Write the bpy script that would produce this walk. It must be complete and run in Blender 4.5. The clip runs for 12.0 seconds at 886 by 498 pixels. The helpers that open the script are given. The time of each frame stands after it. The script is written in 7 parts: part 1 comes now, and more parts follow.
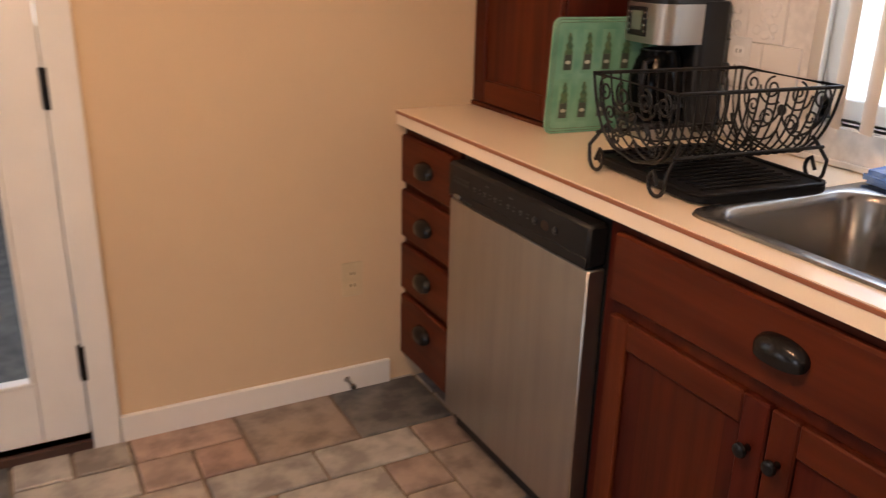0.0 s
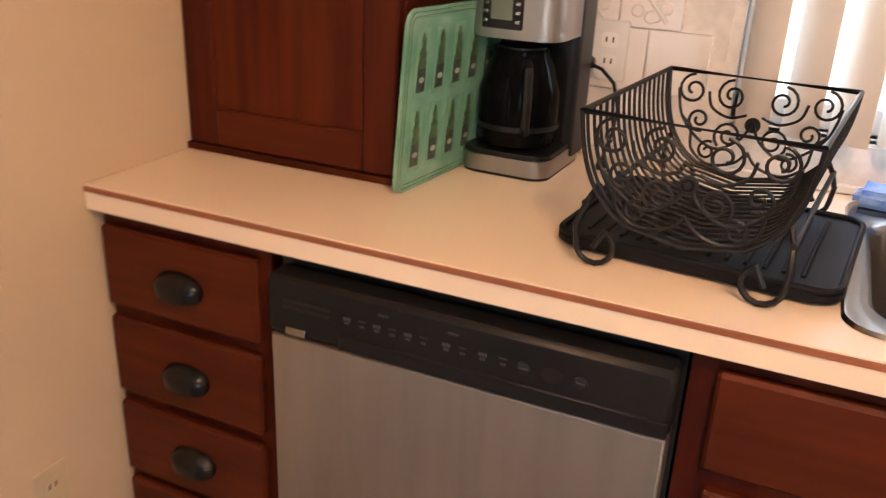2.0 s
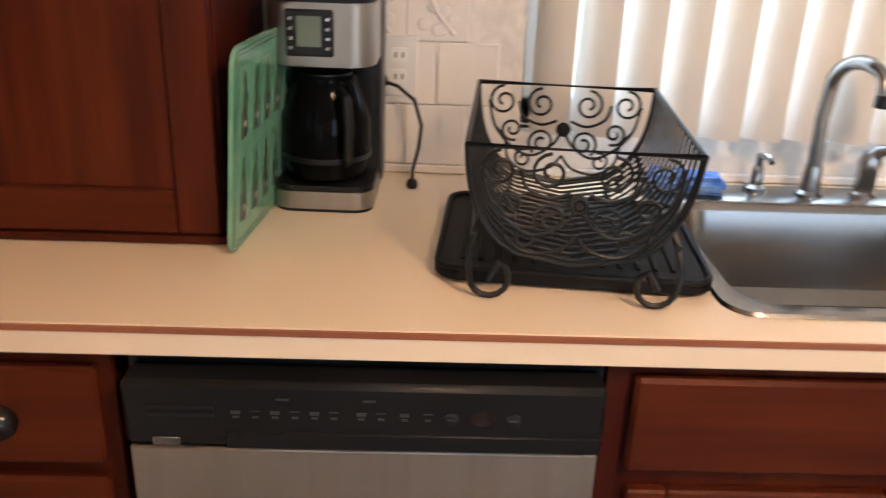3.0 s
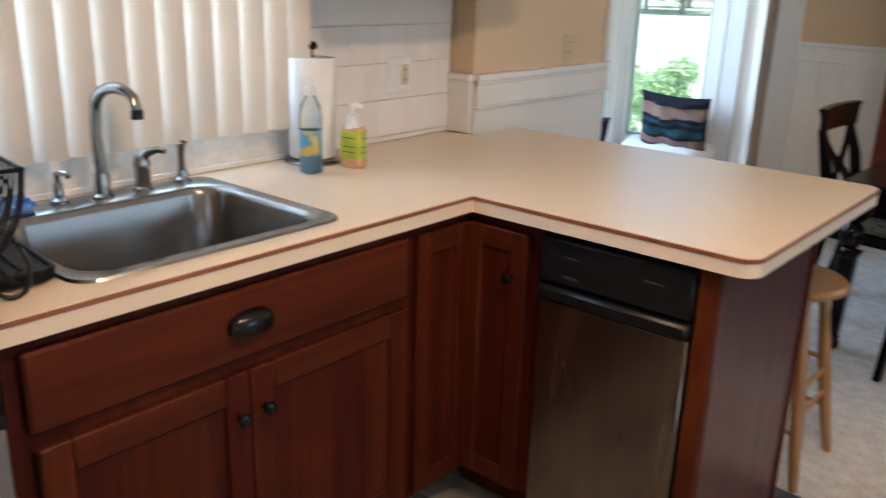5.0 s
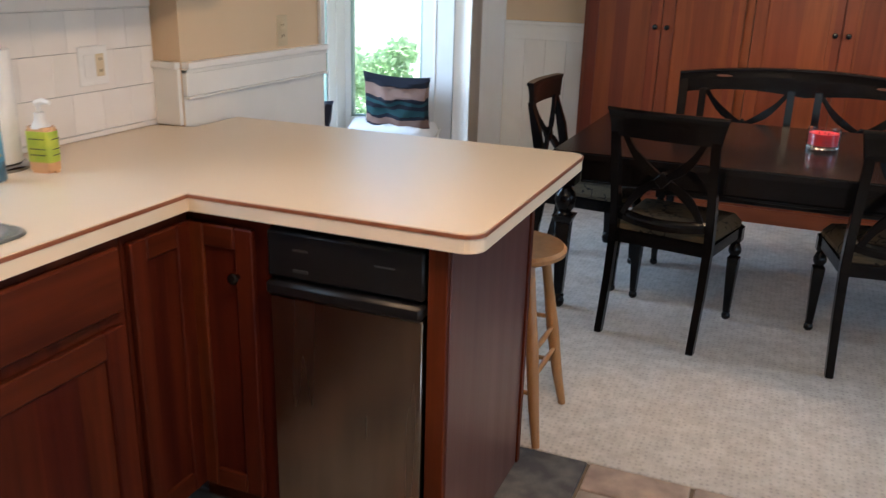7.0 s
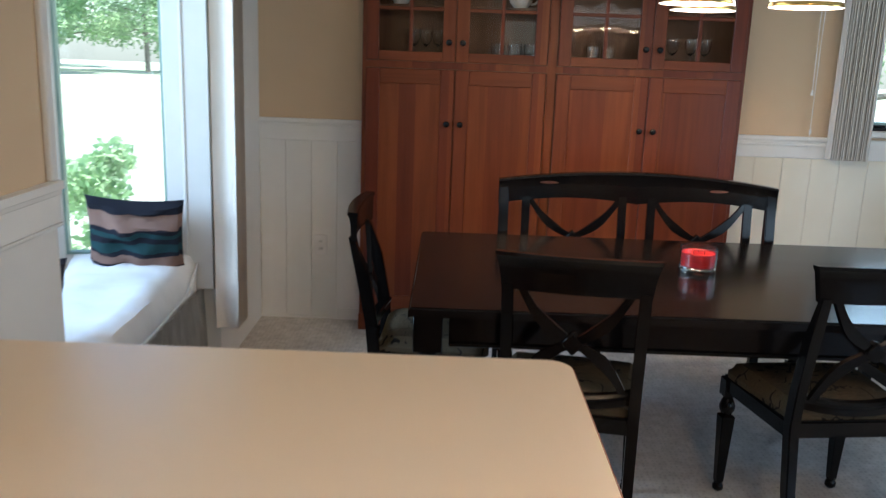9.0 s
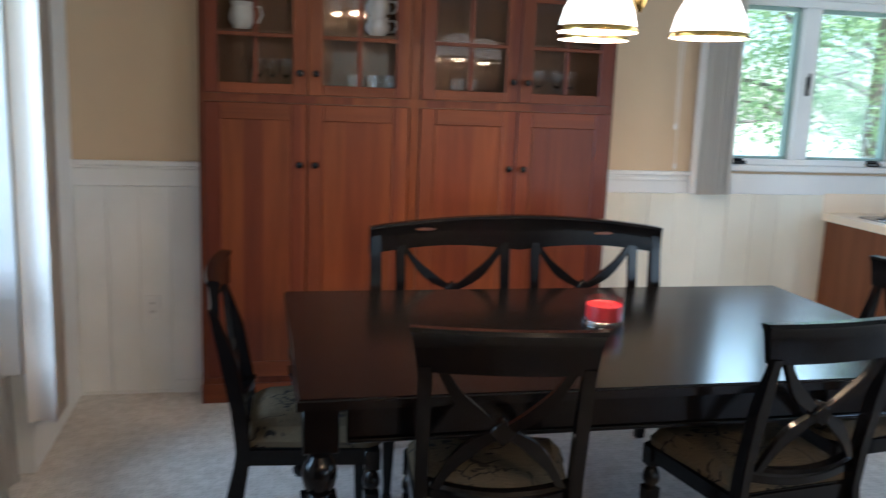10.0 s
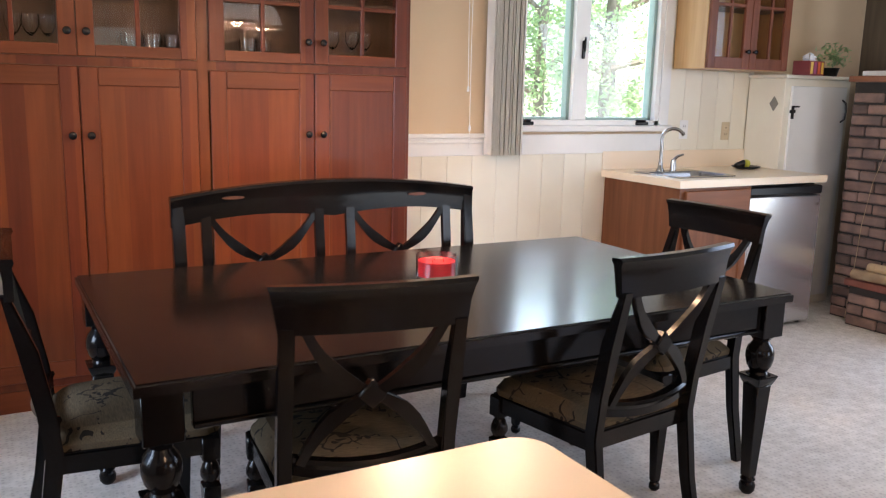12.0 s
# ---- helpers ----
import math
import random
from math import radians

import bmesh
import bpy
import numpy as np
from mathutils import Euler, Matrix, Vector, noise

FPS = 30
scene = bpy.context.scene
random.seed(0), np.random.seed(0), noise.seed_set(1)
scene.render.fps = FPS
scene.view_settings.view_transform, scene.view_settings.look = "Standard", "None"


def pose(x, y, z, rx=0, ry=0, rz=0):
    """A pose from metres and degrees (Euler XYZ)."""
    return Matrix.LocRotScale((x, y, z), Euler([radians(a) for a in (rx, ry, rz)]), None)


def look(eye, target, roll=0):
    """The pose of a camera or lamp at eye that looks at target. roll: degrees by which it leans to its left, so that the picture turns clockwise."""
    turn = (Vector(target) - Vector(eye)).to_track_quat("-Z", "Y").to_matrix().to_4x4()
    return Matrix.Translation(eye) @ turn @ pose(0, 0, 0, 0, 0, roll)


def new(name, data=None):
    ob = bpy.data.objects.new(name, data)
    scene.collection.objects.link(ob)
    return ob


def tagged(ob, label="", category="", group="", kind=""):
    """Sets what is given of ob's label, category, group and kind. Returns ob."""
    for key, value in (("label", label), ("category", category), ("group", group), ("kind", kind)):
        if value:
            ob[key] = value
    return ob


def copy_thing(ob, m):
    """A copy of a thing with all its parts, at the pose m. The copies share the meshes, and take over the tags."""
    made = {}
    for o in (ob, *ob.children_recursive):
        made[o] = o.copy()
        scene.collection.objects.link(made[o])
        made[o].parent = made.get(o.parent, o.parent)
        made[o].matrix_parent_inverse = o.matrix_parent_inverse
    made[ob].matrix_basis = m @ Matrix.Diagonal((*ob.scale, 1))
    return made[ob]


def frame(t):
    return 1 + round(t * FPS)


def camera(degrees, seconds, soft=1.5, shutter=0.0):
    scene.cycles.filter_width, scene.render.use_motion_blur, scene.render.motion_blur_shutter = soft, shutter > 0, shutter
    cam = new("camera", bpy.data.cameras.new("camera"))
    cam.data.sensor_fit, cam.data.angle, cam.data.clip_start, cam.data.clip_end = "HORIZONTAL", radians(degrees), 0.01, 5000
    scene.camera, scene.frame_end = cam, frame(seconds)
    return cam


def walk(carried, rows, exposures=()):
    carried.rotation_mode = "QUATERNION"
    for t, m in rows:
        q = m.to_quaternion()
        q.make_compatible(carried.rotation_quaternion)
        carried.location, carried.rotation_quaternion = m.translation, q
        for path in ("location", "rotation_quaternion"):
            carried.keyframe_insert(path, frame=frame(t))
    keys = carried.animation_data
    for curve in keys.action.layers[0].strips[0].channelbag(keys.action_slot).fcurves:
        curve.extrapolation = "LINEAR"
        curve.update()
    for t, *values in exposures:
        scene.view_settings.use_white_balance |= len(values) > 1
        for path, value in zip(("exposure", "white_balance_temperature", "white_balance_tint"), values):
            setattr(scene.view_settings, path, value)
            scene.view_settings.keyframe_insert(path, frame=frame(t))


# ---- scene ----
cam = camera(55.7, 12.0, soft=1.2, shutter=0.45)
PATH = [
    (0, (0.523, 0.639, 1.382), (1.413, 2.296, 0.703), 1.4),
    (0.5, (0.528, 0.962, 1.376), (1.689, 2.427, 0.664), 2.0),
    (1, (0.509, 1.295, 1.354), (1.87, 2.568, 0.628), 2.4),
    (1.5, (0.549, 1.583, 1.352), (2.087, 2.621, 0.606), 2.2),
    (2, (0.62, 1.851, 1.373), (2.311, 2.597, 0.61), 2.6),
    (2.5, (0.675, 2.041, 1.39), (2.477, 2.401, 0.601), 2.6),
    (2.7, (0.68, 2.11, 1.4), (2.51, 2.298, 0.616), 2.5),
    (4.3, (0.402, 2.32, 1.447), (1.974, 1.274, 0.787), 2.1),
    (4.5, (0.389, 2.332, 1.451), (1.862, 1.141, 0.807), 2.3),
    (5, (0.306, 2.393, 1.438), (1.536, 0.941, 0.822), 1.7),
    (5.5, (0.252, 2.407, 1.401), (1.309, 0.825, 0.784), 1.4),
    (6, (0.234, 2.42, 1.373), (1.188, 0.78, 0.741), 1.4),
    (6.5, (0.238, 2.403, 1.391), (1.083, 0.709, 0.747), 1.5),
    (6.7, (0.253, 2.375, 1.41), (1.042, 0.655, 0.763), 1.5),
    (8.3, (0.856, 1.752, 1.467), (1.175, -0.153, 0.949), 2.1),
    (8.5, (0.945, 1.65, 1.478), (1.166, -0.275, 0.982), 2.1),
    (9, (1.102, 1.373, 1.477), (1.108, -0.576, 1.027), 2.1),
    (9.5, (1.197, 1.089, 1.488), (1.078, -0.866, 1.083), 2.0),
    (10, (1.295, 0.893, 1.475), (0.87, -1.027, 1.111), 2.2),
    (10.5, (1.385, 0.755, 1.458), (0.595, -1.049, 1.108), 1.9),
    (11, (1.433, 0.714, 1.425), (0.534, -1.038, 1.071), 1.5),
    (11.5, (1.447, 0.697, 1.383), (0.497, -1.025, 1.021), 1.4),
    (12, (1.463, 0.692, 1.353), (0.505, -1.023, 0.977), 1.4),
]
EXPOSURES = [(0.0, 1.5, 6800, 26), (1.0, 1.79, 6700, 26), (2.0, 1.90, 6600, 26), (2.5, 1.87, 6100, 21), (4.5, 1.49, 5700, 12), (5.5, 1.17, 5650, 12), (6.0, 1.2, 5650, 12), (6.5, 1.42, 5650, 12), (8.5, 1.2, 5700, 10), (9.5, 1.18, 5350, 8), (10.0, 1.4, 5450, 10), (10.5, 1.78, 6100, 18), (12.0, 1.91, 6400, 23)]
walk(cam, [(t, look(eye, target, roll)) for t, eye, target, roll in PATH], EXPOSURES)

# ---- world and lights ----
world = bpy.data.worlds.new("world")
scene.world = world
world.use_nodes = True
wn = world.node_tree
bg = wn.nodes["Background"]
sky = wn.nodes.new("ShaderNodeTexSky")
sky.sky_type, sky.sun_disc = "NISHITA", False
sky.sun_elevation, sky.sun_rotation = radians(83), radians(284)
bg.inputs["Strength"].default_value = 0.15
wn.links.new(sky.outputs[0], bg.inputs["Color"])


def lamp(name, kind, energy, colour, m, size=None, size_y=None, angle=None):
    data = bpy.data.lights.new(name, kind)
    data.energy, data.color = energy, colour
    if kind == "AREA":
        data.shape, data.size, data.size_y = "RECTANGLE", size, size_y
    if kind == "POINT":
        data.shadow_soft_size = size
    if kind == "SUN":
        data.angle = radians(angle)
    ob = new(name, data)
    ob.matrix_world = m
    return ob


SUN = 5.0
SKYLIGHT = (0.66, 0.84, 1.0)
WARM = (1.0, 0.65, 0.36)
lamp("sun", "SUN", SUN, (1.0, 0.93, 0.82), look((-1.2, 0.3, 10), (0, 0, 0)), angle=0.6)
lamp("skylight_bay", "AREA", 54, SKYLIGHT, look((4.1, -0.70, 1.75), (1.2, -1.75, 0.95)), 1.7, 1.7)
lamp("skylight_south", "AREA", 175, SKYLIGHT, look((-2.6, -7.5, 4.1), (-1.6, -3.2, 1.5)), 5.0, 2.6)
lamp("skylight_kitchen", "AREA", 9.0, SKYLIGHT, look((2.44, 1.43, 1.55), (1.0, 1.43, 1.0)), 1.1, 0.95)

lamp("skylight_living", "AREA", 13, SKYLIGHT, look((-4.05, -0.7, 1.25), (-1.8, -1.3, 0.5)), 1.7, 1.6)
# added fill with no known window: brightens the far cupboard and fridge
lamp("fill_living_north", "AREA", 9, SKYLIGHT, look((-2.75, 3.02, 0.85), (-2.75, -2.6, 0.8)), 1.5, 1.2)

# ---- materials ----


def material(name, colour, rough=0.5, metal=0.0, second=None, scale=6.0, detail=4.0, stretch=(1, 1, 1), bump=0.0, bump_scale=60.0,
             spec=0.5, random_shift=0.0, random_hue=0.0, boards=0.0, island=False, coat=0.0, rough_var=0.0, mix=(0.35, 0.65), coords="Object"):
    m = bpy.data.materials.new(name)
    m.use_nodes = True
    nt = m.node_tree
    bsdf = nt.nodes["Principled BSDF"]
    bsdf.inputs["Roughness"].default_value = rough
    bsdf.inputs["Metallic"].default_value = metal
    bsdf.inputs["Specular IOR Level"].default_value = spec
    bsdf.inputs["Coat Weight"].default_value = coat
    bsdf.inputs["Coat Roughness"].default_value = 0.12
    tc = nt.nodes.new("ShaderNodeTexCoord")
    mp = nt.nodes.new("ShaderNodeMapping")
    mp.inputs["Scale"].default_value = stretch
    nt.links.new(tc.outputs[coords], mp.inputs["Vector"])
    vector = mp.outputs[0]
    info = nt.nodes.new("ShaderNodeObjectInfo")
    geo = nt.nodes.new("ShaderNodeNewGeometry")
    rnd = geo.outputs["Random Per Island"] if island else info.outputs["Random"]
    shift = nt.nodes.new("ShaderNodeVectorMath")
    shift.operation = "MULTIPLY_ADD"
    comb = nt.nodes.new("ShaderNodeCombineXYZ")
    for k in range(3):
        nt.links.new(rnd, comb.inputs[k])
    nt.links.new(comb.outputs[0], shift.inputs[0])
    shift.inputs[1].default_value = (7.3, 3.1, 5.7)
    nt.links.new(vector, shift.inputs[2])
    vector = shift.outputs[0]
    n1 = nt.nodes.new("ShaderNodeTexNoise")
    n1.inputs["Scale"].default_value, n1.inputs["Detail"].default_value = scale, detail
    nt.links.new(vector, n1.inputs["Vector"])
    ramp = nt.nodes.new("ShaderNodeValToRGB")
    second = second or tuple(c * 0.85 for c in colour)
    ramp.color_ramp.elements[0].position, ramp.color_ramp.elements[1].position = mix
    ramp.color_ramp.elements[0].color, ramp.color_ramp.elements[1].color = (*second, 1), (*colour, 1)
    nt.links.new(n1.outputs["Fac"], ramp.inputs[0])
    out = ramp.outputs[0]
    if random_shift:
        hsv = nt.nodes.new("ShaderNodeHueSaturation")
        mr = nt.nodes.new("ShaderNodeMapRange")
        mr.inputs["To Min"].default_value, mr.inputs["To Max"].default_value = 1 - random_shift, 1 + random_shift
        nt.links.new(rnd, mr.inputs["Value"])
        value = mr.outputs[0]
        if random_hue:
            white = nt.nodes.new("ShaderNodeTexWhiteNoise")
            white.noise_dimensions = "1D"
            nt.links.new(rnd, white.inputs["W"])
            for socket, low, high in (("Hue", 0.5 + random_hue, 0.5 - random_hue), ("Saturation", 0.2, 1.6)):
                hr = nt.nodes.new("ShaderNodeMapRange")
                hr.inputs["To Min"].default_value, hr.inputs["To Max"].default_value = low, high
                nt.links.new(white.outputs["Value"], hr.inputs["Value"])
                nt.links.new(hr.outputs[0], hsv.inputs[socket])
        if boards:
            sep, cell, snap = (nt.nodes.new(k) for k in ("ShaderNodeSeparateXYZ", "ShaderNodeTexWhiteNoise", "ShaderNodeMath"))
            cell.noise_dimensions = "2D"
            snap.operation = "SNAP"
            snap.inputs[1].default_value = boards
            nt.links.new(tc.outputs[coords], sep.inputs[0])
            nt.links.new(sep.outputs["X"], snap.inputs[0])
            pair = nt.nodes.new("ShaderNodeCombineXYZ")
            nt.links.new(snap.outputs[0], pair.inputs[0])
            nt.links.new(rnd, pair.inputs[1])
            nt.links.new(pair.outputs[0], cell.inputs["Vector"])
            br, mul = nt.nodes.new("ShaderNodeMapRange"), nt.nodes.new("ShaderNodeMath")
            br.inputs["To Min"].default_value, br.inputs["To Max"].default_value = 0.74, 1.24
            mul.operation = "MULTIPLY"
            nt.links.new(cell.outputs["Value"], br.inputs["Value"])
            tint = nt.nodes.new("ShaderNodeMapRange")
            tint.inputs["To Min"].default_value, tint.inputs["To Max"].default_value = 0.491, 0.503
            nt.links.new(cell.outputs["Value"], tint.inputs["Value"])
            nt.links.new(tint.outputs[0], hsv.inputs["Hue"])
            nt.links.new(br.outputs[0], mul.inputs[0])
            nt.links.new(value, mul.inputs[1])
            value = mul.outputs[0]
        nt.links.new(value, hsv.inputs["Value"])
        nt.links.new(out, hsv.inputs["Color"])
        out = hsv.outputs[0]
    nt.links.new(out, bsdf.inputs["Base Color"])
    if rough_var:
        n3 = nt.nodes.new("ShaderNodeTexNoise")
        n3.inputs["Scale"].default_value = scale * 0.6
        nt.links.new(vector, n3.inputs["Vector"])
        rr = nt.nodes.new("ShaderNodeMapRange")
        rr.inputs["To Min"].default_value, rr.inputs["To Max"].default_value = max(0.02, rough - rough_var), rough + rough_var
        nt.links.new(n3.outputs["Fac"], rr.inputs["Value"])
        nt.links.new(rr.outputs[0], bsdf.inputs["Roughness"])
    if bump:
        n2 = nt.nodes.new("ShaderNodeTexNoise")
        n2.inputs["Scale"].default_value, n2.inputs["Detail"].default_value = bump_scale, 3
        nt.links.new(vector, n2.inputs["Vector"])
        bp = nt.nodes.new("ShaderNodeBump")
        bp.inputs["Strength"].default_value, bp.inputs["Distance"].default_value = bump, 0.003
        nt.links.new(n2.outputs["Fac"], bp.inputs["Height"])
        nt.links.new(bp.outputs[0], bsdf.inputs["Normal"])
    return m


def glow(name, colour, strength):
    m = bpy.data.materials.new(name)
    m.use_nodes = True
    b = m.node_tree.nodes["Principled BSDF"]
    b.inputs["Base Color"].default_value = (*colour, 1)
    b.inputs["Emission Color"].default_value = (*colour, 1)
    b.inputs["Emission Strength"].default_value = strength
    return m


def clear(name, colour=(1, 1, 1), rough=0.0, ior=1.45):
    m = bpy.data.materials.new(name)
    m.use_nodes = True
    b = m.node_tree.nodes["Principled BSDF"]
    b.inputs["Base Color"].default_value = (*colour, 1)
    b.inputs["Transmission Weight"].default_value = 1.0
    b.inputs["Roughness"].default_value, b.inputs["IOR"].default_value = rough, ior
    return m


def pane_material(name, tint=(1, 1, 1), gloss=0.04):
    """Thin window glass: see-through with a mirror gloss that grows at grazing angles."""
    m = bpy.data.materials.new(name)
    m.use_nodes = True
    nt = m.node_tree
    nt.nodes.remove(nt.nodes["Principled BSDF"])
    tr, gl, mx = (nt.nodes.new(k) for k in ("ShaderNodeBsdfTransparent", "ShaderNodeBsdfGlossy", "ShaderNodeMixShader"))
    lw = nt.nodes.new("ShaderNodeLayerWeight")
    lw.inputs["Blend"].default_value = 0.5
    steep, add = nt.nodes.new("ShaderNodeMath"), nt.nodes.new("ShaderNodeMath")
    steep.operation, add.operation = "POWER", "MULTIPLY_ADD"
    steep.inputs[1].default_value = 5.0
    add.inputs[1].default_value, add.inputs[2].default_value = 0.9, gloss
    nt.links.new(lw.outputs["Facing"], steep.inputs[0])
    nt.links.new(steep.outputs[0], add.inputs[0])
    tr.inputs[0].default_value, gl.inputs["Roughness"].default_value = (*tint, 1), 0.01
    nt.links.new(add.outputs[0], mx.inputs[0])
    nt.links.new(tr.outputs[0], mx.inputs[1])
    nt.links.new(gl.outputs[0], mx.inputs[2])
    nt.links.new(mx.outputs[0], nt.nodes["Material Output"].inputs["Surface"])
    return m


def wood(name, dark, light, along, rough=0.38, shift=0.12, coat=0.25, boards=0.0, spec=0.5):
    stretch = {"x": (0.9, 14, 14), "y": (14, 0.9, 14), "z": (14, 14, 0.9)}[along]
    return material(name, light, rough, second=dark, scale=2.2, detail=8, stretch=stretch, bump=0.08, bump_scale=9, random_shift=shift,
                    coat=coat, rough_var=0.08, mix=(0.3, 0.72), boards=boards, spec=spec)


M_PAINT = material("beige_paint", (0.66, 0.50, 0.33), 0.75, second=(0.62, 0.465, 0.305), scale=1.3, bump=0.12, bump_scale=140)
M_WHITE = material("white_paint", (0.80, 0.79, 0.76), 0.45, second=(0.74, 0.73, 0.70), scale=3, bump=0.06, bump_scale=60, random_shift=0.03)
M_CREAM = material("cream_paint", (0.80, 0.75, 0.62), 0.5, second=(0.75, 0.69, 0.56), scale=3, bump=0.06, bump_scale=60, random_shift=0.03)
M_CEIL = material("ceiling_paint", (0.82, 0.80, 0.76), 0.9, bump=0.2, bump_scale=90)
M_LAMINATE = material("cream_laminate", (0.82, 0.672, 0.500), 0.29, second=(0.805, 0.655, 0.484), scale=420, detail=2)
M_EDGE = wood("edge_wood", (0.20, 0.06, 0.025), (0.36, 0.12, 0.05), "y", 0.35)
CH_D, CH_L = (0.045, 0.0075, 0.0022), (0.090, 0.0168, 0.0044)
M_CHERRY_Z, M_CHERRY_Y, M_CHERRY_X = (wood("cherry_" + a, CH_D, CH_L, a, 0.46, 0.1, coat=0.0, boards=0.11 if a == "z" else 0.0, spec=0.13) for a in "zyx")
HU_D, HU_L = (0.118, 0.0250, 0.0060), (0.172, 0.0385, 0.0094)
M_HUTCH_Z, M_HUTCH_X = (wood("light_cherry_" + a, HU_D, HU_L, a, 0.42, 0.12, coat=0.05, spec=0.3, boards=0.085 if a == "z" else 0.0) for a in "zx")
M_HUTCH_IN = wood("cabinet_inside", (0.10, 0.045, 0.02), (0.16, 0.075, 0.034), "z", 0.5)
M_MAPLE = wood("maple", (0.50, 0.27, 0.10), (0.62, 0.36, 0.15), "z", 0.35)
M_MAUVE = wood("dark_cherry_door", (0.13, 0.036, 0.017), (0.21, 0.066, 0.032), "z", 0.42, coat=0.0, spec=0.25)
M_OAK = wood("oak", (0.30, 0.135, 0.042), (0.42, 0.21, 0.075), "z", 0.35)
M_BLACKWOOD = material("black_painted_wood", (0.004, 0.0036, 0.0036), 0.15, second=(0.006, 0.005, 0.0045), scale=9, spec=0.22, coat=0.0, bump=0.05, bump_scale=30,
                       rough_var=0.07)
M_TABLETOP = material("black_table_lacquer", (0.006, 0.005, 0.0048), 0.19, second=(0.008, 0.006, 0.0055), scale=5, stretch=(0.6, 9, 9), coat=0.0, spec=0.3, bump=0.02,
                      bump_scale=14, rough_var=0.03)
M_WORN = material("worn_red_wood", (0.13, 0.04, 0.018), 0.4, second=(0.06, 0.02, 0.01), scale=30)
M_STEEL = material("brushed_steel", (0.41, 0.38, 0.34), 0.40, 1.0, second=(0.37, 0.345, 0.31), scale=3, stretch=(9, 9, 0.6), bump=0.02, bump_scale=30,
                   rough_var=0.06)
# compactor steel: the brown floor reflection is put into the base colour
M_STEEL_TONED = material("reflection_toned_steel", (0.30, 0.25, 0.205), 0.26, 1.0, second=(0.26, 0.215, 0.175), scale=3, stretch=(9, 9, 0.6), 
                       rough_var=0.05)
M_SINK = material("sink_steel", (0.33, 0.31, 0.285), 0.24, 1.0, second=(0.29, 0.27, 0.25), scale=4, rough_var=0.03)
M_CHROME = material("satin_nickel", (0.37, 0.36, 0.35), 0.18, 1.0)
M_BRONZE = material("oil_bronze", (0.024, 0.022, 0.021), 0.24, 0.7, second=(0.02, 0.018, 0.017), scale=20)
M_BLKPLASTIC = material("black_plastic", (0.008, 0.008, 0.0085), 0.36, second=(0.006, 0.006, 0.0065), scale=10, spec=0.35)
M_DWPANEL = material("charcoal_plastic", (0.009, 0.009, 0.0095), 0.42, second=(0.007, 0.007, 0.0075), scale=8, spec=0.18)
M_TRAY = material("matt_black_plastic", (0.006, 0.006, 0.0065), 0.5, second=(0.0045, 0.0045, 0.005), scale=10, spec=0.15)
M_GREYMARK = material("grey_marking", (0.045, 0.045, 0.045), 0.5)
M_WIRE = material("black_wire", (0.007, 0.007, 0.007), 0.4, second=(0.010, 0.010, 0.010), scale=30, spec=0.3)
M_IVORY = material("ivory_plastic", (0.64, 0.52, 0.34), 0.4)
M_WHITEPLASTIC = material("white_plastic", (0.82, 0.81, 0.79), 0.35)
M_TILE = material("white_glazed_tile", (0.80, 0.76, 0.72), 0.16, second=(0.75, 0.71, 0.67), scale=5, bump=0.10, bump_scale=12, random_shift=0.03)
M_GROUT = material("pale_grout", (0.78, 0.74, 0.70), 0.85, scale=40)
M_FGROUT = material("floor_grout", (0.22, 0.175, 0.135), 0.9, second=(0.16, 0.125, 0.095), scale=30, bump=0.3)
M_CARPET = material("carpet", (0.67, 0.63, 0.58), 0.95, second=(0.55, 0.51, 0.46), scale=24, detail=10, bump=0.9, bump_scale=190, spec=0.1)


def pin_dots(m):
    """Sculpted loop pile: rows of small dark pin holes, and soft worn patches."""
    nt = m.node_tree
    bsdf = nt.nodes["Principled BSDF"]
    base = bsdf.inputs["Base Color"].links[0].from_socket
    tc = nt.nodes.new("ShaderNodeTexCoord")
    vo = nt.nodes.new("ShaderNodeTexVoronoi")
    vo.inputs["Scale"].default_value, vo.inputs["Randomness"].default_value = 46, 0.45
    nt.links.new(tc.outputs["Object"], vo.inputs["Vector"])
    lt = nt.nodes.new("ShaderNodeMapRange")
    lt.inputs["From Min"].default_value, lt.inputs["From Max"].default_value = 0.12, 0.34
    lt.inputs["To Min"].default_value, lt.inputs["To Max"].default_value = 0.78, 1.0
    nt.links.new(vo.outputs["Distance"], lt.inputs["Value"])
    nz = nt.nodes.new("ShaderNodeTexNoise")
    nz.inputs["Scale"].default_value, nz.inputs["Detail"].default_value = 1.7, 4
    nt.links.new(tc.outputs["Object"], nz.inputs["Vector"])
    wr = nt.nodes.new("ShaderNodeMapRange")
    wr.inputs["From Min"].default_value, wr.inputs["From Max"].default_value = 0.3, 0.7
    wr.inputs["To Min"].default_value, wr.inputs["To Max"].default_value = 0.86, 1.10
    nt.links.new(nz.outputs["Fac"], wr.inputs["Value"])
    mu = nt.nodes.new("ShaderNodeMath")
    mu.operation = "MULTIPLY"
    nt.links.new(lt.outputs[0], mu.inputs[0])
    nt.links.new(wr.outputs[0], mu.inputs[1])
    hs = nt.nodes.new("ShaderNodeHueSaturation")
    nt.links.new(base, hs.inputs["Color"])
    nt.links.new(mu.outputs[0], hs.inputs["Value"])
    nt.links.new(hs.outputs[0], bsdf.inputs["Base Color"])


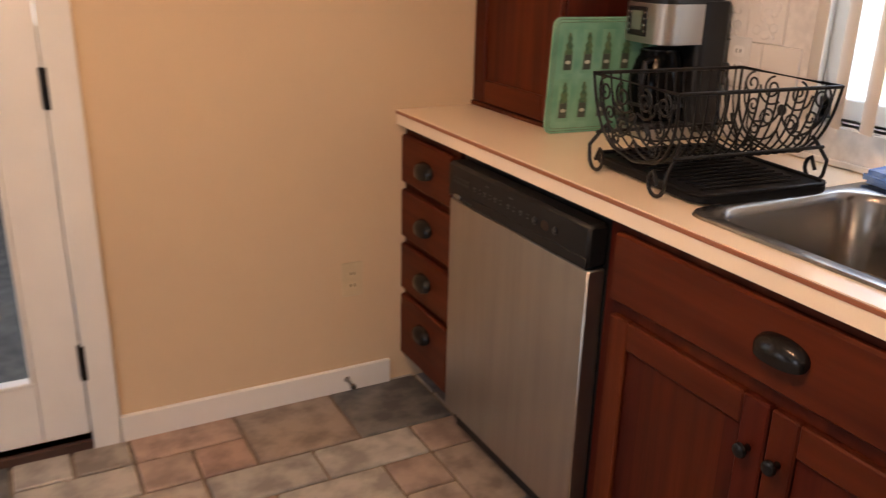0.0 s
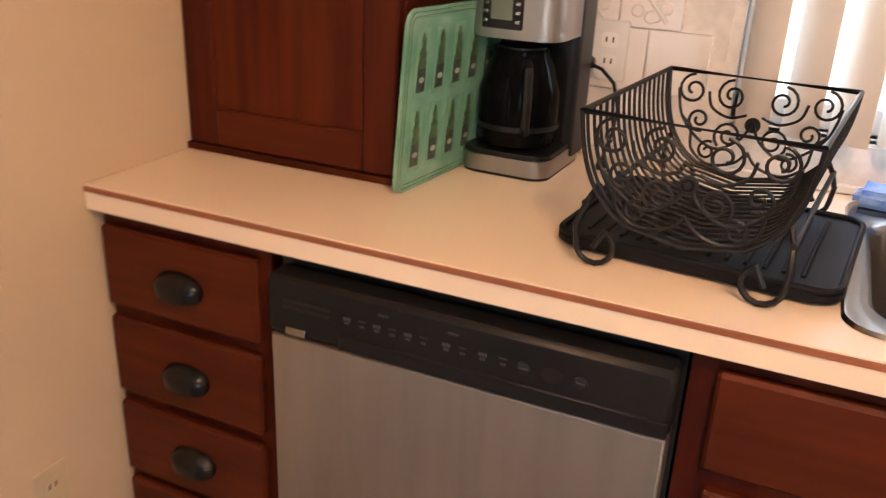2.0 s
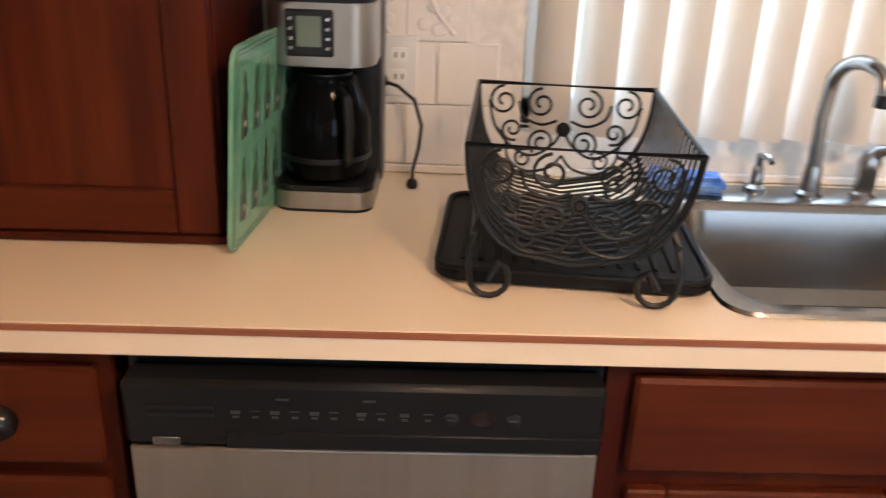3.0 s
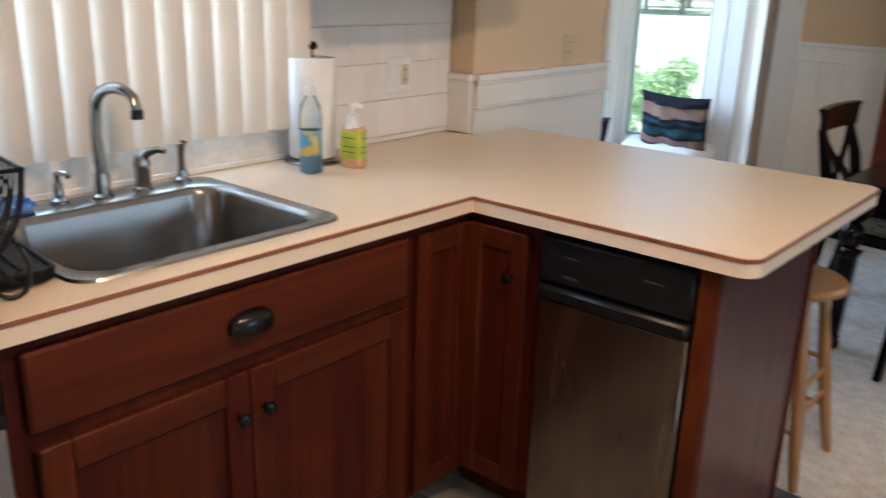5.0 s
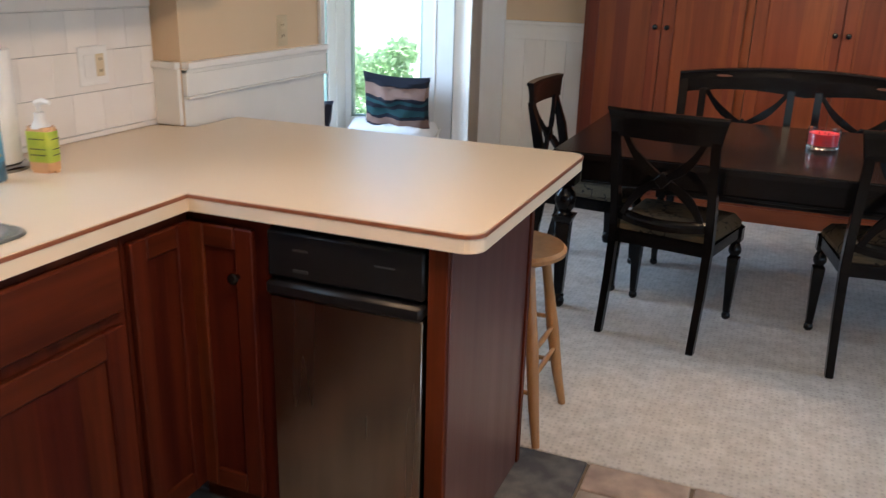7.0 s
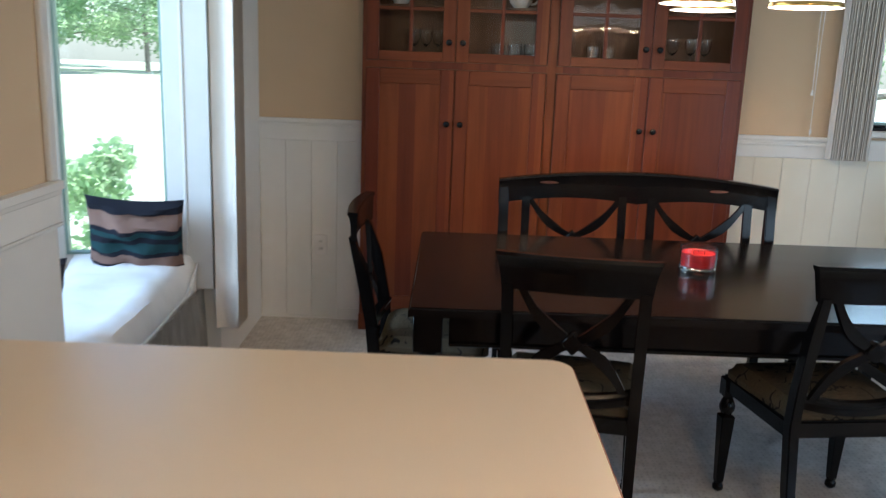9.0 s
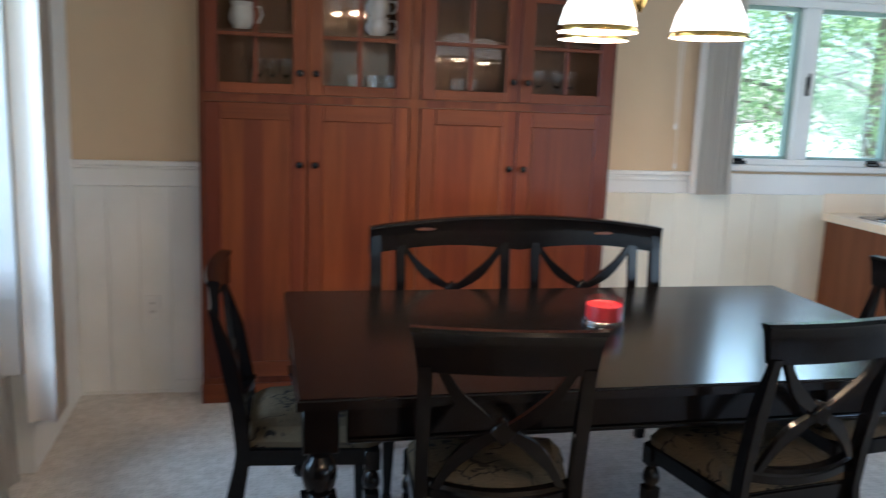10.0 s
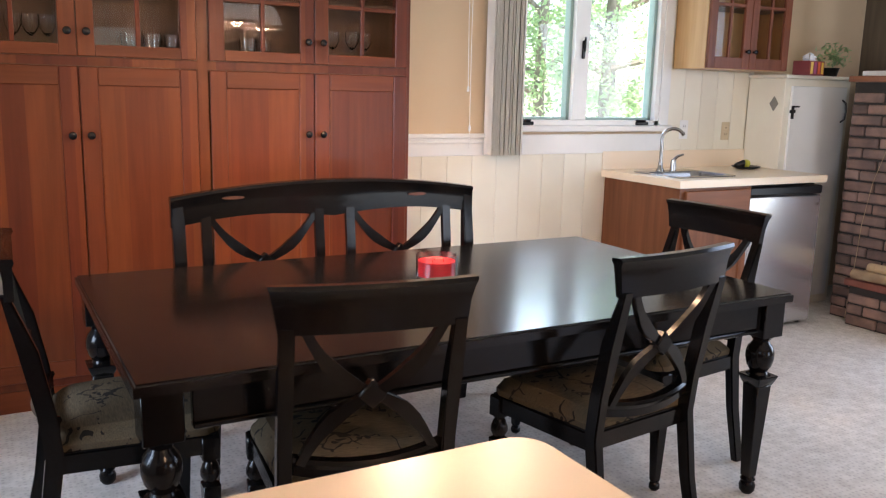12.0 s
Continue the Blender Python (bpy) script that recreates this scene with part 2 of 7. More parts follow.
pin_dots(M_CARPET)
M_BLIND = material("blind_vinyl", (0.78, 0.71, 0.63), 0.45, second=(0.74, 0.67, 0.59), scale=4, random_shift=0.05)
bt_ = M_BLIND.node_tree
tl, ms = bt_.nodes.new("ShaderNodeBsdfTranslucent"), bt_.nodes.new("ShaderNodeMixShader")
tl.inputs[0].default_value, ms.inputs[0].default_value = (0.88, 0.82, 0.74, 1), 0.15
bt_.links.new(bt_.nodes["Principled BSDF"].outputs[0], ms.inputs[1])
bt_.links.new(tl.outputs[0], ms.inputs[2])
bt_.links.new(ms.outputs[0], bt_.nodes["Material Output"].inputs["Surface"])
M_GREEN_BOARD = material("green_glass", (0.11, 0.31, 0.21), 0.10, second=(0.19, 0.40, 0.28), scale=14, detail=6, coat=0.5)
M_BOARDMARK = material("dark_print", (0.05, 0.07, 0.05), 0.3)
M_BOARDLEAF = material("leaf_print", (0.03, 0.10, 0.05), 0.3, second=(0.09, 0.16, 0.07), scale=90)
M_BOARDSEAL = material("pale_seal", (0.42, 0.44, 0.36), 0.4)
M_BOARDPALE = material("pale_print", (0.17, 0.37, 0.25), 0.2, second=(0.14, 0.33, 0.22), scale=25)
M_CUSHION = material("white_cotton", (0.82, 0.82, 0.82), 0.9, second=(0.74, 0.74, 0.75), scale=6, bump=0.3, bump_scale=25)
M_SKIRT = material("grey_linen", (0.62, 0.59, 0.54), 0.95, second=(0.50, 0.47, 0.42), scale=7, stretch=(1, 6, 1), bump=0.3, bump_scale=70)
M_NAVY = material("navy_cloth", (0.02, 0.022, 0.035), 0.95, bump=0.4, bump_scale=120)
M_GLASS = pane_material("window_glass", (0.98, 1.0, 0.99), 0.035)
M_CABGLASS = pane_material("cabinet_glass", (0.92, 0.90, 0.88), 0.016)
M_GREENTRIM = material("green_gasket", (0.30, 0.42, 0.37), 0.4)
M_BRASS = material("brass", (0.70, 0.48, 0.16), 0.22, 1.0)
M_SHADE = glow("lit_shade_glass", (1.0, 0.90, 0.78), 1.3)
M_RED = material("red_wax", (0.75, 0.025, 0.03), 0.4, second=(0.62, 0.015, 0.02), scale=8)
M_CLEAR = clear("clear_glass")
M_DARKGLASS = material("dark_carafe_glass", (0.003, 0.003, 0.003), 0.10, spec=0.05)
M_LEAF = material("foliage", (0.17, 0.30, 0.14), 0.6, second=(0.12, 0.23, 0.10), scale=1.2, random_shift=0.35, island=True)
lt_ = M_LEAF.node_tree
tl, ms = lt_.nodes.new("ShaderNodeBsdfTranslucent"), lt_.nodes.new("ShaderNodeMixShader")
tl.inputs[0].default_value, ms.inputs[0].default_value = (0.55, 0.70, 0.40, 1), 0.6
lt_.links.new(lt_.nodes["Principled BSDF"].outputs[0], ms.inputs[1])
lt_.links.new(tl.outputs[0], ms.inputs[2])
lt_.links.new(ms.outputs[0], lt_.nodes["Material Output"].inputs["Surface"])
M_BARK = material("bark", (0.30, 0.26, 0.21), 0.9, second=(0.18, 0.15, 0.12), scale=14, stretch=(1, 1, 0.25), bump=0.8, bump_scale=20)
M_GROUND = material("sunlit_drive", (0.46, 0.46, 0.40), 0.95, second=(0.30, 0.36, 0.20), scale=0.25, detail=8, bump=0.4, bump_scale=8)
M_MORTAR = material("mortar", (0.045, 0.04, 0.036), 0.95, scale=30, bump=0.4)
M_BRICK = material("brick", (0.27, 0.165, 0.13), 0.85, second=(0.15, 0.10, 0.085), scale=9, bump=0.6, bump_scale=40, random_shift=0.3)
M_SLATE = material("floor_slate", (0.40, 0.33, 0.27), 0.42, second=(0.22, 0.18, 0.155), scale=13, detail=10, mix=(0.36, 0.60), bump=0.5, bump_scale=14, random_shift=0.18, random_hue=0.035,
                   rough_var=0.12)
M_SLATE_DARK = material("dark_slate", (0.17, 0.165, 0.155), 0.4, second=(0.055, 0.058, 0.065), scale=12, detail=10, mix=(0.40, 0.66), bump=0.5, bump_scale=14, random_shift=0.1)
M_SLATE_ROSE = material("rose_slate", (0.41, 0.315, 0.26), 0.42, second=(0.25, 0.19, 0.165), scale=12, detail=10, mix=(0.36, 0.62), bump=0.5, bump_scale=14, random_shift=0.08)
M_LOG = material("cut_log", (0.50, 0.36, 0.21), 0.9, second=(0.32, 0.22, 0.13), scale=12, bump=0.5)
M_DARKPANEL = wood("dark_panelling", (0.10, 0.075, 0.05), (0.16, 0.12, 0.08), "z", 0.5)

# ---- building helpers ----


def mesh_object(name, bm, mat, smooth=False):
    me = bpy.data.meshes.new(name)
    bmesh.ops.recalc_face_normals(bm, faces=bm.faces)
    bm.to_mesh(me)
    bm.free()
    me.materials.append(mat)
    if smooth:
        me.set_sharp_from_angle(angle=radians(38))
        for p in me.polygons:
            p.use_smooth = True
    return new(name, me)


def part(name, bm, mat, parent, label="", smooth=True, at=None):
    ob = mesh_object(name, bm, mat, smooth)
    ob.parent = parent
    if at is not None:
        ob.matrix_basis = at
    if label:
        ob["label"] = label
    return ob


def setting(name, bm, mat, label, category, smooth=False):
    return tagged(mesh_object(name, bm, mat, smooth), label, category, kind="structure")


def thing(name, m, label, category, group="", kind=""):
    ob = new(name)
    ob.empty_display_size = 0.05
    ob.matrix_world = m
    return tagged(ob, label, category, group, kind)


def box(bm, x0, x1, y0, y1, z0, z1, bevel=0.0, seg=1):
    vs = [bm.verts.new((x, y, z)) for z in (z0, z1) for y in (y0, y1) for x in (x0, x1)]
    fs = [bm.faces.new([vs[k] for k in f]) for f in ((0, 2, 3, 1), (4, 5, 7, 6), (0, 1, 5, 4), (2, 6, 7, 3), (0, 4, 6, 2), (1, 3, 7, 5))]
    if bevel:
        es = {e for f in fs for e in f.edges}
        bmesh.ops.bevel(bm, geom=list(es), offset=bevel, segments=seg, affect="EDGES", clamp_overlap=True)
    return bm


def boxes(*rows, bevel=0.0):
    bm = bmesh.new()
    for r in rows:
        box(bm, *r, bevel=bevel)
    return bm


def lathe(profile, seg=24, bm=None, centre=(0, 0, 0), cap=True):
    bm = bm or bmesh.new()
    rings = []
    for r, z in profile:
        rings.append([bm.verts.new((centre[0] + max(r, 1e-4) * math.cos(2 * math.pi * k / seg), centre[1] + max(r, 1e-4) * math.sin(2 * math.pi * k / seg),
                                    centre[2] + z)) for k in range(seg)])
    for a, b in zip(rings, rings[1:]):
        for k in range(seg):
            bm.faces.new((a[k], a[(k + 1) % seg], b[(k + 1) % seg], b[k]))
    if cap:
        bm.faces.new(rings[0][::-1])
        bm.faces.new(rings[-1])
    return bm


def tube(points, r, seg=8, bm=None, closed=False, flat=None):
    """A round rod along points; flat gives a second radius in the local up direction; r may be a list."""
    bm = bm or bmesh.new()
    pts = [Vector(p) for p in points]
    n = len(pts)
    rings, side = [], None
    for i, p in enumerate(pts):
        a, b = pts[(i - 1) % n] if (closed or i) else p, pts[(i + 1) % n] if (closed or i < n - 1) else p
        t = (b - a).normalized()
        if side is None:
            ref = Vector((0, 0, 1)) if abs(t.z) < 0.9 else Vector((1, 0, 0))
            side = t.cross(ref).normalized()
        side = (side - t * side.dot(t)).normalized()
        up = side.cross(t)
        ra = r[i] if isinstance(r, (list, tuple)) else r
        rb = (flat[i] if isinstance(flat, (list, tuple)) else flat) if flat else ra
        rings.append([bm.verts.new(p + side * ra * math.cos(2 * math.pi * k / seg) + up * rb * math.sin(2 * math.pi * k / seg)) for k in range(seg)])
    pairs = list(zip(rings, rings[1:])) + ([(rings[-1], rings[0])] if closed else [])
    for a, b in pairs:
        for k in range(seg):
            bm.faces.new((a[k], a[(k + 1) % seg], b[(k + 1) % seg], b[k]))
    if not closed:
        bm.faces.new(rings[0][::-1])
        bm.faces.new(rings[-1])
    return bm


def prism(outline, z0, z1, bm=None, bevel=0.0):
    """Extrudes a flat outline [(x, y)] from z0 to z1."""
    bm = bm or bmesh.new()
    lo, hi = [bm.verts.new((x, y, z0)) for x, y in outline], [bm.verts.new((x, y, z1)) for x, y in outline]
    fs = [bm.faces.new(lo[::-1]), bm.faces.new(hi)]
    n = len(outline)
    for k in range(n):
        fs.append(bm.faces.new((lo[k], lo[(k + 1) % n], hi[(k + 1) % n], hi[k])))
    if bevel:
        es = {e for f in fs[:2] for e in f.edges}
        bmesh.ops.bevel(bm, geom=list(es), offset=bevel, segments=2, affect="EDGES", clamp_overlap=True)
    return bm


def rounded(x0, x1, y0, y1, r, n=6):
    out = []
    for cx, cy, a0 in ((x1 - r, y1 - r, 0), (x0 + r, y1 - r, 90), (x0 + r, y0 + r, 180), (x1 - r, y0 + r, 270)):
        out += [(cx + r * math.cos(radians(a0 + 90 * k / n)), cy + r * math.sin(radians(a0 + 90 * k / n))) for k in range(n + 1)]
    return out


def turned(bm, m):
    bmesh.ops.transform(bm, matrix=m, verts=bm.verts)
    return bm


# ---- structure ----
N, S, E1, E2, W, TOP = 2.937, -3.165, 2.25, 2.14, -4.0, 2.44
T = 0.14
CARPET_Y = 0.05
BY0, BY1, BZ1 = -2.33, -0.80, 2.12

setting("ground", boxes((-90, 110, -100, 100, -0.75, -0.55)), M_GROUND, "sunlit pale drive and lawn outside the windows", "ground")
setting("subfloor", boxes((W - T, 2.45, S - T, N + T, -0.2, -0.012)), M_FGROUT, "brown grout bed under the tiles", "floor")
setting("ceiling", boxes((W - T, 2.45, S - T, N + T, TOP, TOP + 0.12)), M_CEIL, "plain white painted ceiling", "ceiling")
setting("carpet", boxes((W, E2, S, CARPET_Y, -0.012, 0.004), (E2, E2 + 0.10, BY0, BY1, -0.012, 0.004), (W, -1.93, CARPET_Y, N, -0.012, 0.004), bevel=0.003), M_CARPET, "pale beige patterned wall-to-wall carpet", "carpet")

D0, D1 = -0.28, 0.635
# the low opening from x -3.55 to -1.95 is added only to admit fill light
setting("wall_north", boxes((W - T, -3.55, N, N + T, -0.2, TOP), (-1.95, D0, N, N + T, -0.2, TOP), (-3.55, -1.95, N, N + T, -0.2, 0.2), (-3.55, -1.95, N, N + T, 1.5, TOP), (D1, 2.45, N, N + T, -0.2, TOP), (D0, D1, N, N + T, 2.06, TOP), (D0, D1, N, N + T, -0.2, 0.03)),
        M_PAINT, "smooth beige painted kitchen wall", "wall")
KW0, KW1, KWZ0, KWZ1 = 0.86, 2.00, 1.02, 2.06
setting("wall_east_kitchen", boxes((E1, E1 + 0.2, KW1, N, -0.2, TOP), (E1, E1 + 0.2, 0.09, KW0, -0.2, TOP), (E1, E1 + 0.2, KW0, KW1, -0.2, KWZ0),
                                   (E1, E1 + 0.2, KW0, KW1, KWZ1, TOP)), M_GROUT, "white tiled kitchen wall behind the counter", "wall")
for name, dims in (("wall_east_dining", (E2, E1 + 0.2, BY1, 0.09, -0.2, TOP)), ("wall_east_corner", (E2, E1 + 0.06, S, BY0, -0.2, TOP)), ("wall_over_bay", (E2, E1 + 0.06, BY0, BY1, BZ1, TOP))):
    setting(name, boxes(dims), M_PAINT, "beige painted dining wall above white panelling", "wall")
SW0, SW1, SWZ0, SWZ1 = -2.15, -1.06, 1.165, 2.03
setting("wall_south", boxes((W - T, SW0, S - T, S, -0.2, TOP), (SW1, 2.31, S - T, S, -0.2, TOP), (SW0, SW1, S - T, S, -0.2, SWZ0),
                            (SW0, SW1, S - T, S, SWZ1, TOP)), M_PAINT, "beige painted wall behind the hutch", "wall")
setting("wall_west", boxes((W - T, W, S, -1.6, -0.2, TOP), (W - T, W, 0.2, N, -0.2, TOP), (W - T, W, -1.6, 0.2, -0.2, 0.35), (W - T, W, -1.6, 0.2, 2.15, TOP)), M_DARKPANEL, "dark wood panelled far wall", "wall")

# white trim, boards and rails
south_trim = setting("chair_rail_south", boxes((1.56, E2, S, S + 0.016, 1.005, 1.10), (1.56, E2, S, S + 0.032, 1.10, 1.122), (1.56, E2, S, S + 0.024, 1.085, 1.10),
                     (-0.985, -0.385, S, S + 0.016, 1.005, 1.10), (-0.985, -0.385, S, S + 0.032, 1.10, 1.122), (-0.985, -0.385, S, S + 0.024, 1.07, 1.085),
                     (-2.20, -0.985, S, S + 0.016, 1.005, 1.115), bevel=0.003), M_WHITE, "white moulded chair rail on the dining wall", "trim")
rail_east = setting("chair_rail_east", boxes((E2 - 0.020, E2, BY1, 0.09, 1.012, 1.10), bevel=0.002), M_WHITE, "white chair rail and panelling beside the bay", "trim")
for name, dims in (("rail_cap", (E2 - 0.032, E2, BY1, 0.09, 1.10, 1.122)), ("cove", (E2 - 0.024, E2, BY1, 0.09, 1.085, 1.0995)), ("rail_foot", (E2 - 0.026, E2, BY1, 0.09, 1.002, 1.0115)),
                   ("panel", (E2 - 0.006, E2, BY1, 0.09, 0.1, 1.0015)), ("end_rail", (E2 + 0.002, E1, 0.09, 0.108, 0.918, 1.10)), ("end_cap", (E2 + 0.002, E1, 0.09, 0.118, 1.1005, 1.122))):
    part(name, boxes(dims, bevel=0.002), M_WHITE, rail_east, smooth=False)
setting("panelling_east", boxes((E2 - 0.012, E2, S, BY0, 0.0, TOP), (E2 - 0.012, E2 + 0.14, BY0, BY0 + 0.005, 0.0, 0.395)), M_WHITE, "white painted wall beside the window seat", "trim")
panel_south = setting("panelling_south", boxes((1.56, E2, S, S + 0.003, 0.0, 1.005), (-1.80, -0.385, S, S + 0.003, 0.0, 1.005), (-2.95, -2.20, S, S + 0.003, 0.95, TOP)),
                      M_CREAM, "white grooved board panelling below the rail", "panelling")
setting("baseboard_north", boxes((0.70, 1.56, N - 0.016, N, 0.0, 0.085), bevel=0.003), M_WHITE, "white baseboard along the beige wall", "baseboard")
setting("baseboard_south", boxes((1.56, 1.70, S, S + 0.02, 0.0, 0.07), (1.70, E2, S, S + 0.012, 0.0, 0.02), (-1.8, -0.385, S, S + 0.018, 0.0, 0.07), bevel=0.003), M_WHITE, "white baseboard under the panelling", "baseboard")

# glazed door in the north wall
dr = thing("door_1", pose(0, N, 0), "white glazed door, closed, with dark hinges", "door", kind="structure")
part("door_casing", boxes((D1 - 0.005, D1 + 0.075, -0.016, 0.0, 0.0, 2.12), (D0 - 0.075, D0 + 0.005, -0.016, 0.0, 0.0, 2.12), (D0 - 0.075, D1 + 0.075, -0.018, 0.0, 2.05, 2.13), bevel=0.003), M_WHITE, dr)
part("door_leaf", boxes((D1 - 0.13, D1 - 0.008, 0.004, 0.045, 0.045, 2.04), (D0 + 0.008, D0 + 0.13, 0.004, 0.045, 0.045, 2.04), (D0 + 0.13, D1 - 0.13, 0.004, 0.045, 0.045, 0.235),
                     (D0 + 0.13, D1 - 0.13, 0.004, 0.045, 1.90, 2.04), (D1 - 0.142, D1 - 0.13, 0.0, 0.04, 0.235, 1.90), (D0 + 0.13, D1 - 0.13, 0.0, 0.04, 0.225, 0.237), bevel=0.003), M_WHITE, dr)
part("glass_pane", boxes((D0 + 0.13, D1 - 0.14, 0.02, 0.026, 0.235, 1.90)), M_GLASS, dr).visible_shadow = False
part("threshold", boxes((D0, D1, -0.012, 0.10, -0.01, 0.030), bevel=0.004), material("dark_threshold", (0.07, 0.03, 0.02), 0.5, second=(0.04, 0.02, 0.015), scale=12), dr, "dark reddish wooden threshold")
for hz in (0.275, 1.03, 1.80):
    part("hinge", lathe([(0.011, -0.052), (0.011, 0.052)], 10, boxes((D1 - 0.016, D1 + 0.004, -0.002, 0.006, hz - 0.05, hz + 0.05)), centre=(D1 - 0.004, -0.008, hz)), M_BRONZE, dr, "dark bronze hinge")
# porch seen through that door
setting("porch_floor", boxes((-1.6, 1.6, N + T, N + 2.6, -0.1, 0.0)), material("grey_mat", (0.10, 0.105, 0.10), 0.9, second=(0.04, 0.045, 0.045), scale=14), "grey patterned mat on the porch floor", "floor")
setting("porch_wall", boxes((-1.6, 1.6, N + 2.6, N + 2.7, 0.0, 0.95)), material("green_wall", (0.05, 0.085, 0.075), 0.7, scale=4), "dark green low wall of the porch", "wall")

# unseen slab, added to keep the sun off the porch so it stays dark
setting("porch_roof", boxes((-1.7, 1.7, N + T, N + 2.9, 2.35, 2.45)), M_WHITE, "unseen slab added to shade the porch", "roof")
# carpet ends at the tiles: the modular stone floor is laid below

# ---- kitchen window with vertical blind ----
kw = thing("window_1", pose(E1, 1.43, KWZ0), "white kitchen window behind a vertical blind", "window", kind="structure")
h0, h1 = KW0 - 1.43, KW1 - 1.43
part("window_frame", boxes((0.02, 0.09, h0, h0 + 0.05, 0, 1.04), (0.02, 0.09, h1 - 0.05, h1, 0, 1.04), (0.02, 0.09, h0, h1, 0, 0.05), (0.02, 0.09, h0, h1, 0.99, 1.04),
                           (0.03, 0.08, -0.025, 0.025, 0.05, 0.99), bevel=0.004), M_WHITE, kw)
part("window_sill", boxes((0.0, 0.16, h0, h1, -0.012, 0.0), bevel=0.003), M_WHITE, kw)
for y0, y1 in ((h0 + 0.05, -0.025), (0.025, h1 - 0.05)):
    part("pane", boxes((0.05, 0.056, y0, y1, 0.05, 0.99)), M_GLASS, kw).visible_shadow = False


def vane(length, width=0.102, curve=0.024):
    bm = bmesh.new()
    n = 10
    rows = []
    for z in (0.0, -length):
        rows.append([bm.verts.new((width * (k / n - 0.5), curve * (1 - (2 * k / n - 1) ** 2) + o, z)) for o in (0, 0.0016) for k in range(n + 1)])
    a, b = rows
    for o in (0, n + 1):
        for k in range(n):
            bm.faces.new((a[o + k], a[o + k + 1], b[o + k + 1], b[o + k]))
    for r in rows:
        for k in range(n):
            bm.faces.new((r[k], r[k + 1], r[n + 1 + k + 1], r[n + 1 + k]))
    for k in (0, n):
        bm.faces.new((a[k], b[k], b[n + 1 + k], a[n + 1 + k]))
    return bm


def vertical_blind(label, m, length, places, colour, group=""):
    """places: (x along the rail, angle in degrees) of each vane."""
    b = thing("vertical_blind", m, label, "blind", group)
    x0, x1 = min(p[0] for p in places) - 0.06, max(p[0] for p in places) + 0.06
    part("head_rail", boxes((x0, x1, -0.02, 0.02, 0.0, 0.045), bevel=0.004), M_WHITE, b)
    first = None
    for x, ang in places:
        at = pose(x, 0, -0.004, 0, 0, ang)
        if first is None:
            first = part("vane", vane(length), colour, b, at=at)
        else:
            o = first.copy()
            scene.collection.objects.link(o)
            o.matrix_basis = at
    return b


random.seed(4)
vertical_blind("cream vertical blind, closed slats glowing with daylight", pose(E1 - 0.055, 1.43, 2.08, 0, 0, 90), 1.055,
               [(-0.59 + 0.0795 * k, -50 + random.uniform(-4, 4)) for k in range(15)], M_BLIND)

# ---- bay with window seat ----
bay = thing("window_3", pose(E2, -1.63, 0), "deep white bay window above a cushioned seat", "window", kind="structure")
P = [(0.015, -0.70), (0.70, -0.60), (0.70, 0.76), (0.015, 0.83)]


def bay_side(a, b, first=0.19, last=0.06):
    """One glazed side of the bay from a to b on the plan."""
    a, b = Vector((*a, 0)), Vector((*b, 0))
    d = b - a
    L = d.length
    m = Matrix.Translation(a) @ Matrix.Rotation(math.atan2(d.y, d.x), 4, "Z")
    fr = boxes((0, first, -0.03, 0.03, 0.40, BZ1), (L - last, L, -0.03, 0.03, 0.40, BZ1), (first, L - last, -0.03, 0.03, 0.40, 0.56), (first, L - last, -0.03, 0.03, BZ1 - 0.08, BZ1),
               (first * 0.55, first * 0.62, -0.036, 0.036, 0.40, BZ1 - 0.01), bevel=0.003)
    part("window_frame", turned(fr, m), M_WHITE, bay)
    part("gasket", turned(boxes((first, first + 0.012, -0.02, 0.02, 0.56, BZ1 - 0.08), (L - last - 0.012, L - last, -0.02, 0.02, 0.56, BZ1 - 0.08),
                                (first, L - last, -0.02, 0.02, 0.56, 0.572)), m), M_GREENTRIM, bay, "grey-green sash edge")
    g = part("pane", turned(boxes((first + 0.012, L - last - 0.012, -0.004, 0.004, 0.572, BZ1 - 0.08)), m), M_GLASS, bay)
    g.visible_shadow = False


bay_side(P[0], P[1])
bay_side(P[1], P[2], 0.22)
bay_side(P[3], P[2])
part("bay_ceiling", prism([(0.06, -0.76), (0.75, -0.65), (0.75, 0.82), (0.06, 0.89)], BZ1, BZ1 + 0.06), M_WHITE, bay)
part("bay_wall", prism([(0.10, -0.69), (0.72, -0.60), (0.72, 0.76), (0.10, 0.82)], -0.1, 0.39), M_WHITE, bay)
part("casing", boxes((-0.018, 0.0, 0.83, 0.866, 1.123, BZ1 + 0.08), (-0.018, 0.0, -0.79, 0.866, BZ1, BZ1 + 0.08), bevel=0.004), M_WHITE, bay)

seat = thing("window_seat_cushion", pose(E2, -1.63, 0.392), "white cotton seat cushion with piped edge on the window seat", "cushion")
bm = bmesh.new()
nx, ny = 14, 30
grid = []
for i in range(nx + 1):
    row = []
    for j in range(ny + 1):
        u, v = i / nx, j / ny
        y0, y1 = -0.69 + 0.10 * u, 0.82 - 0.07 * u
        y = y0 + (y1 - y0) * v
        x = 0.075 - 0.03 * v + (0.545 + 0.03 * v) * u + 0.012 * math.sin(7 * v + 1) * (1 - u)
        edge = min(u, 1 - u, v * 1.4, (1 - v) * 1.4)
        z = 0.115 * min(1, edge * 9) ** 0.5 + 0.012 * noise.noise((x * 6, y * 6, 0)) + 0.02
        z += 0.12 * max(0, 1 - v * 7) ** 1.3
        row.append(bm.verts.new((x, y, z)))
    grid.append(row)
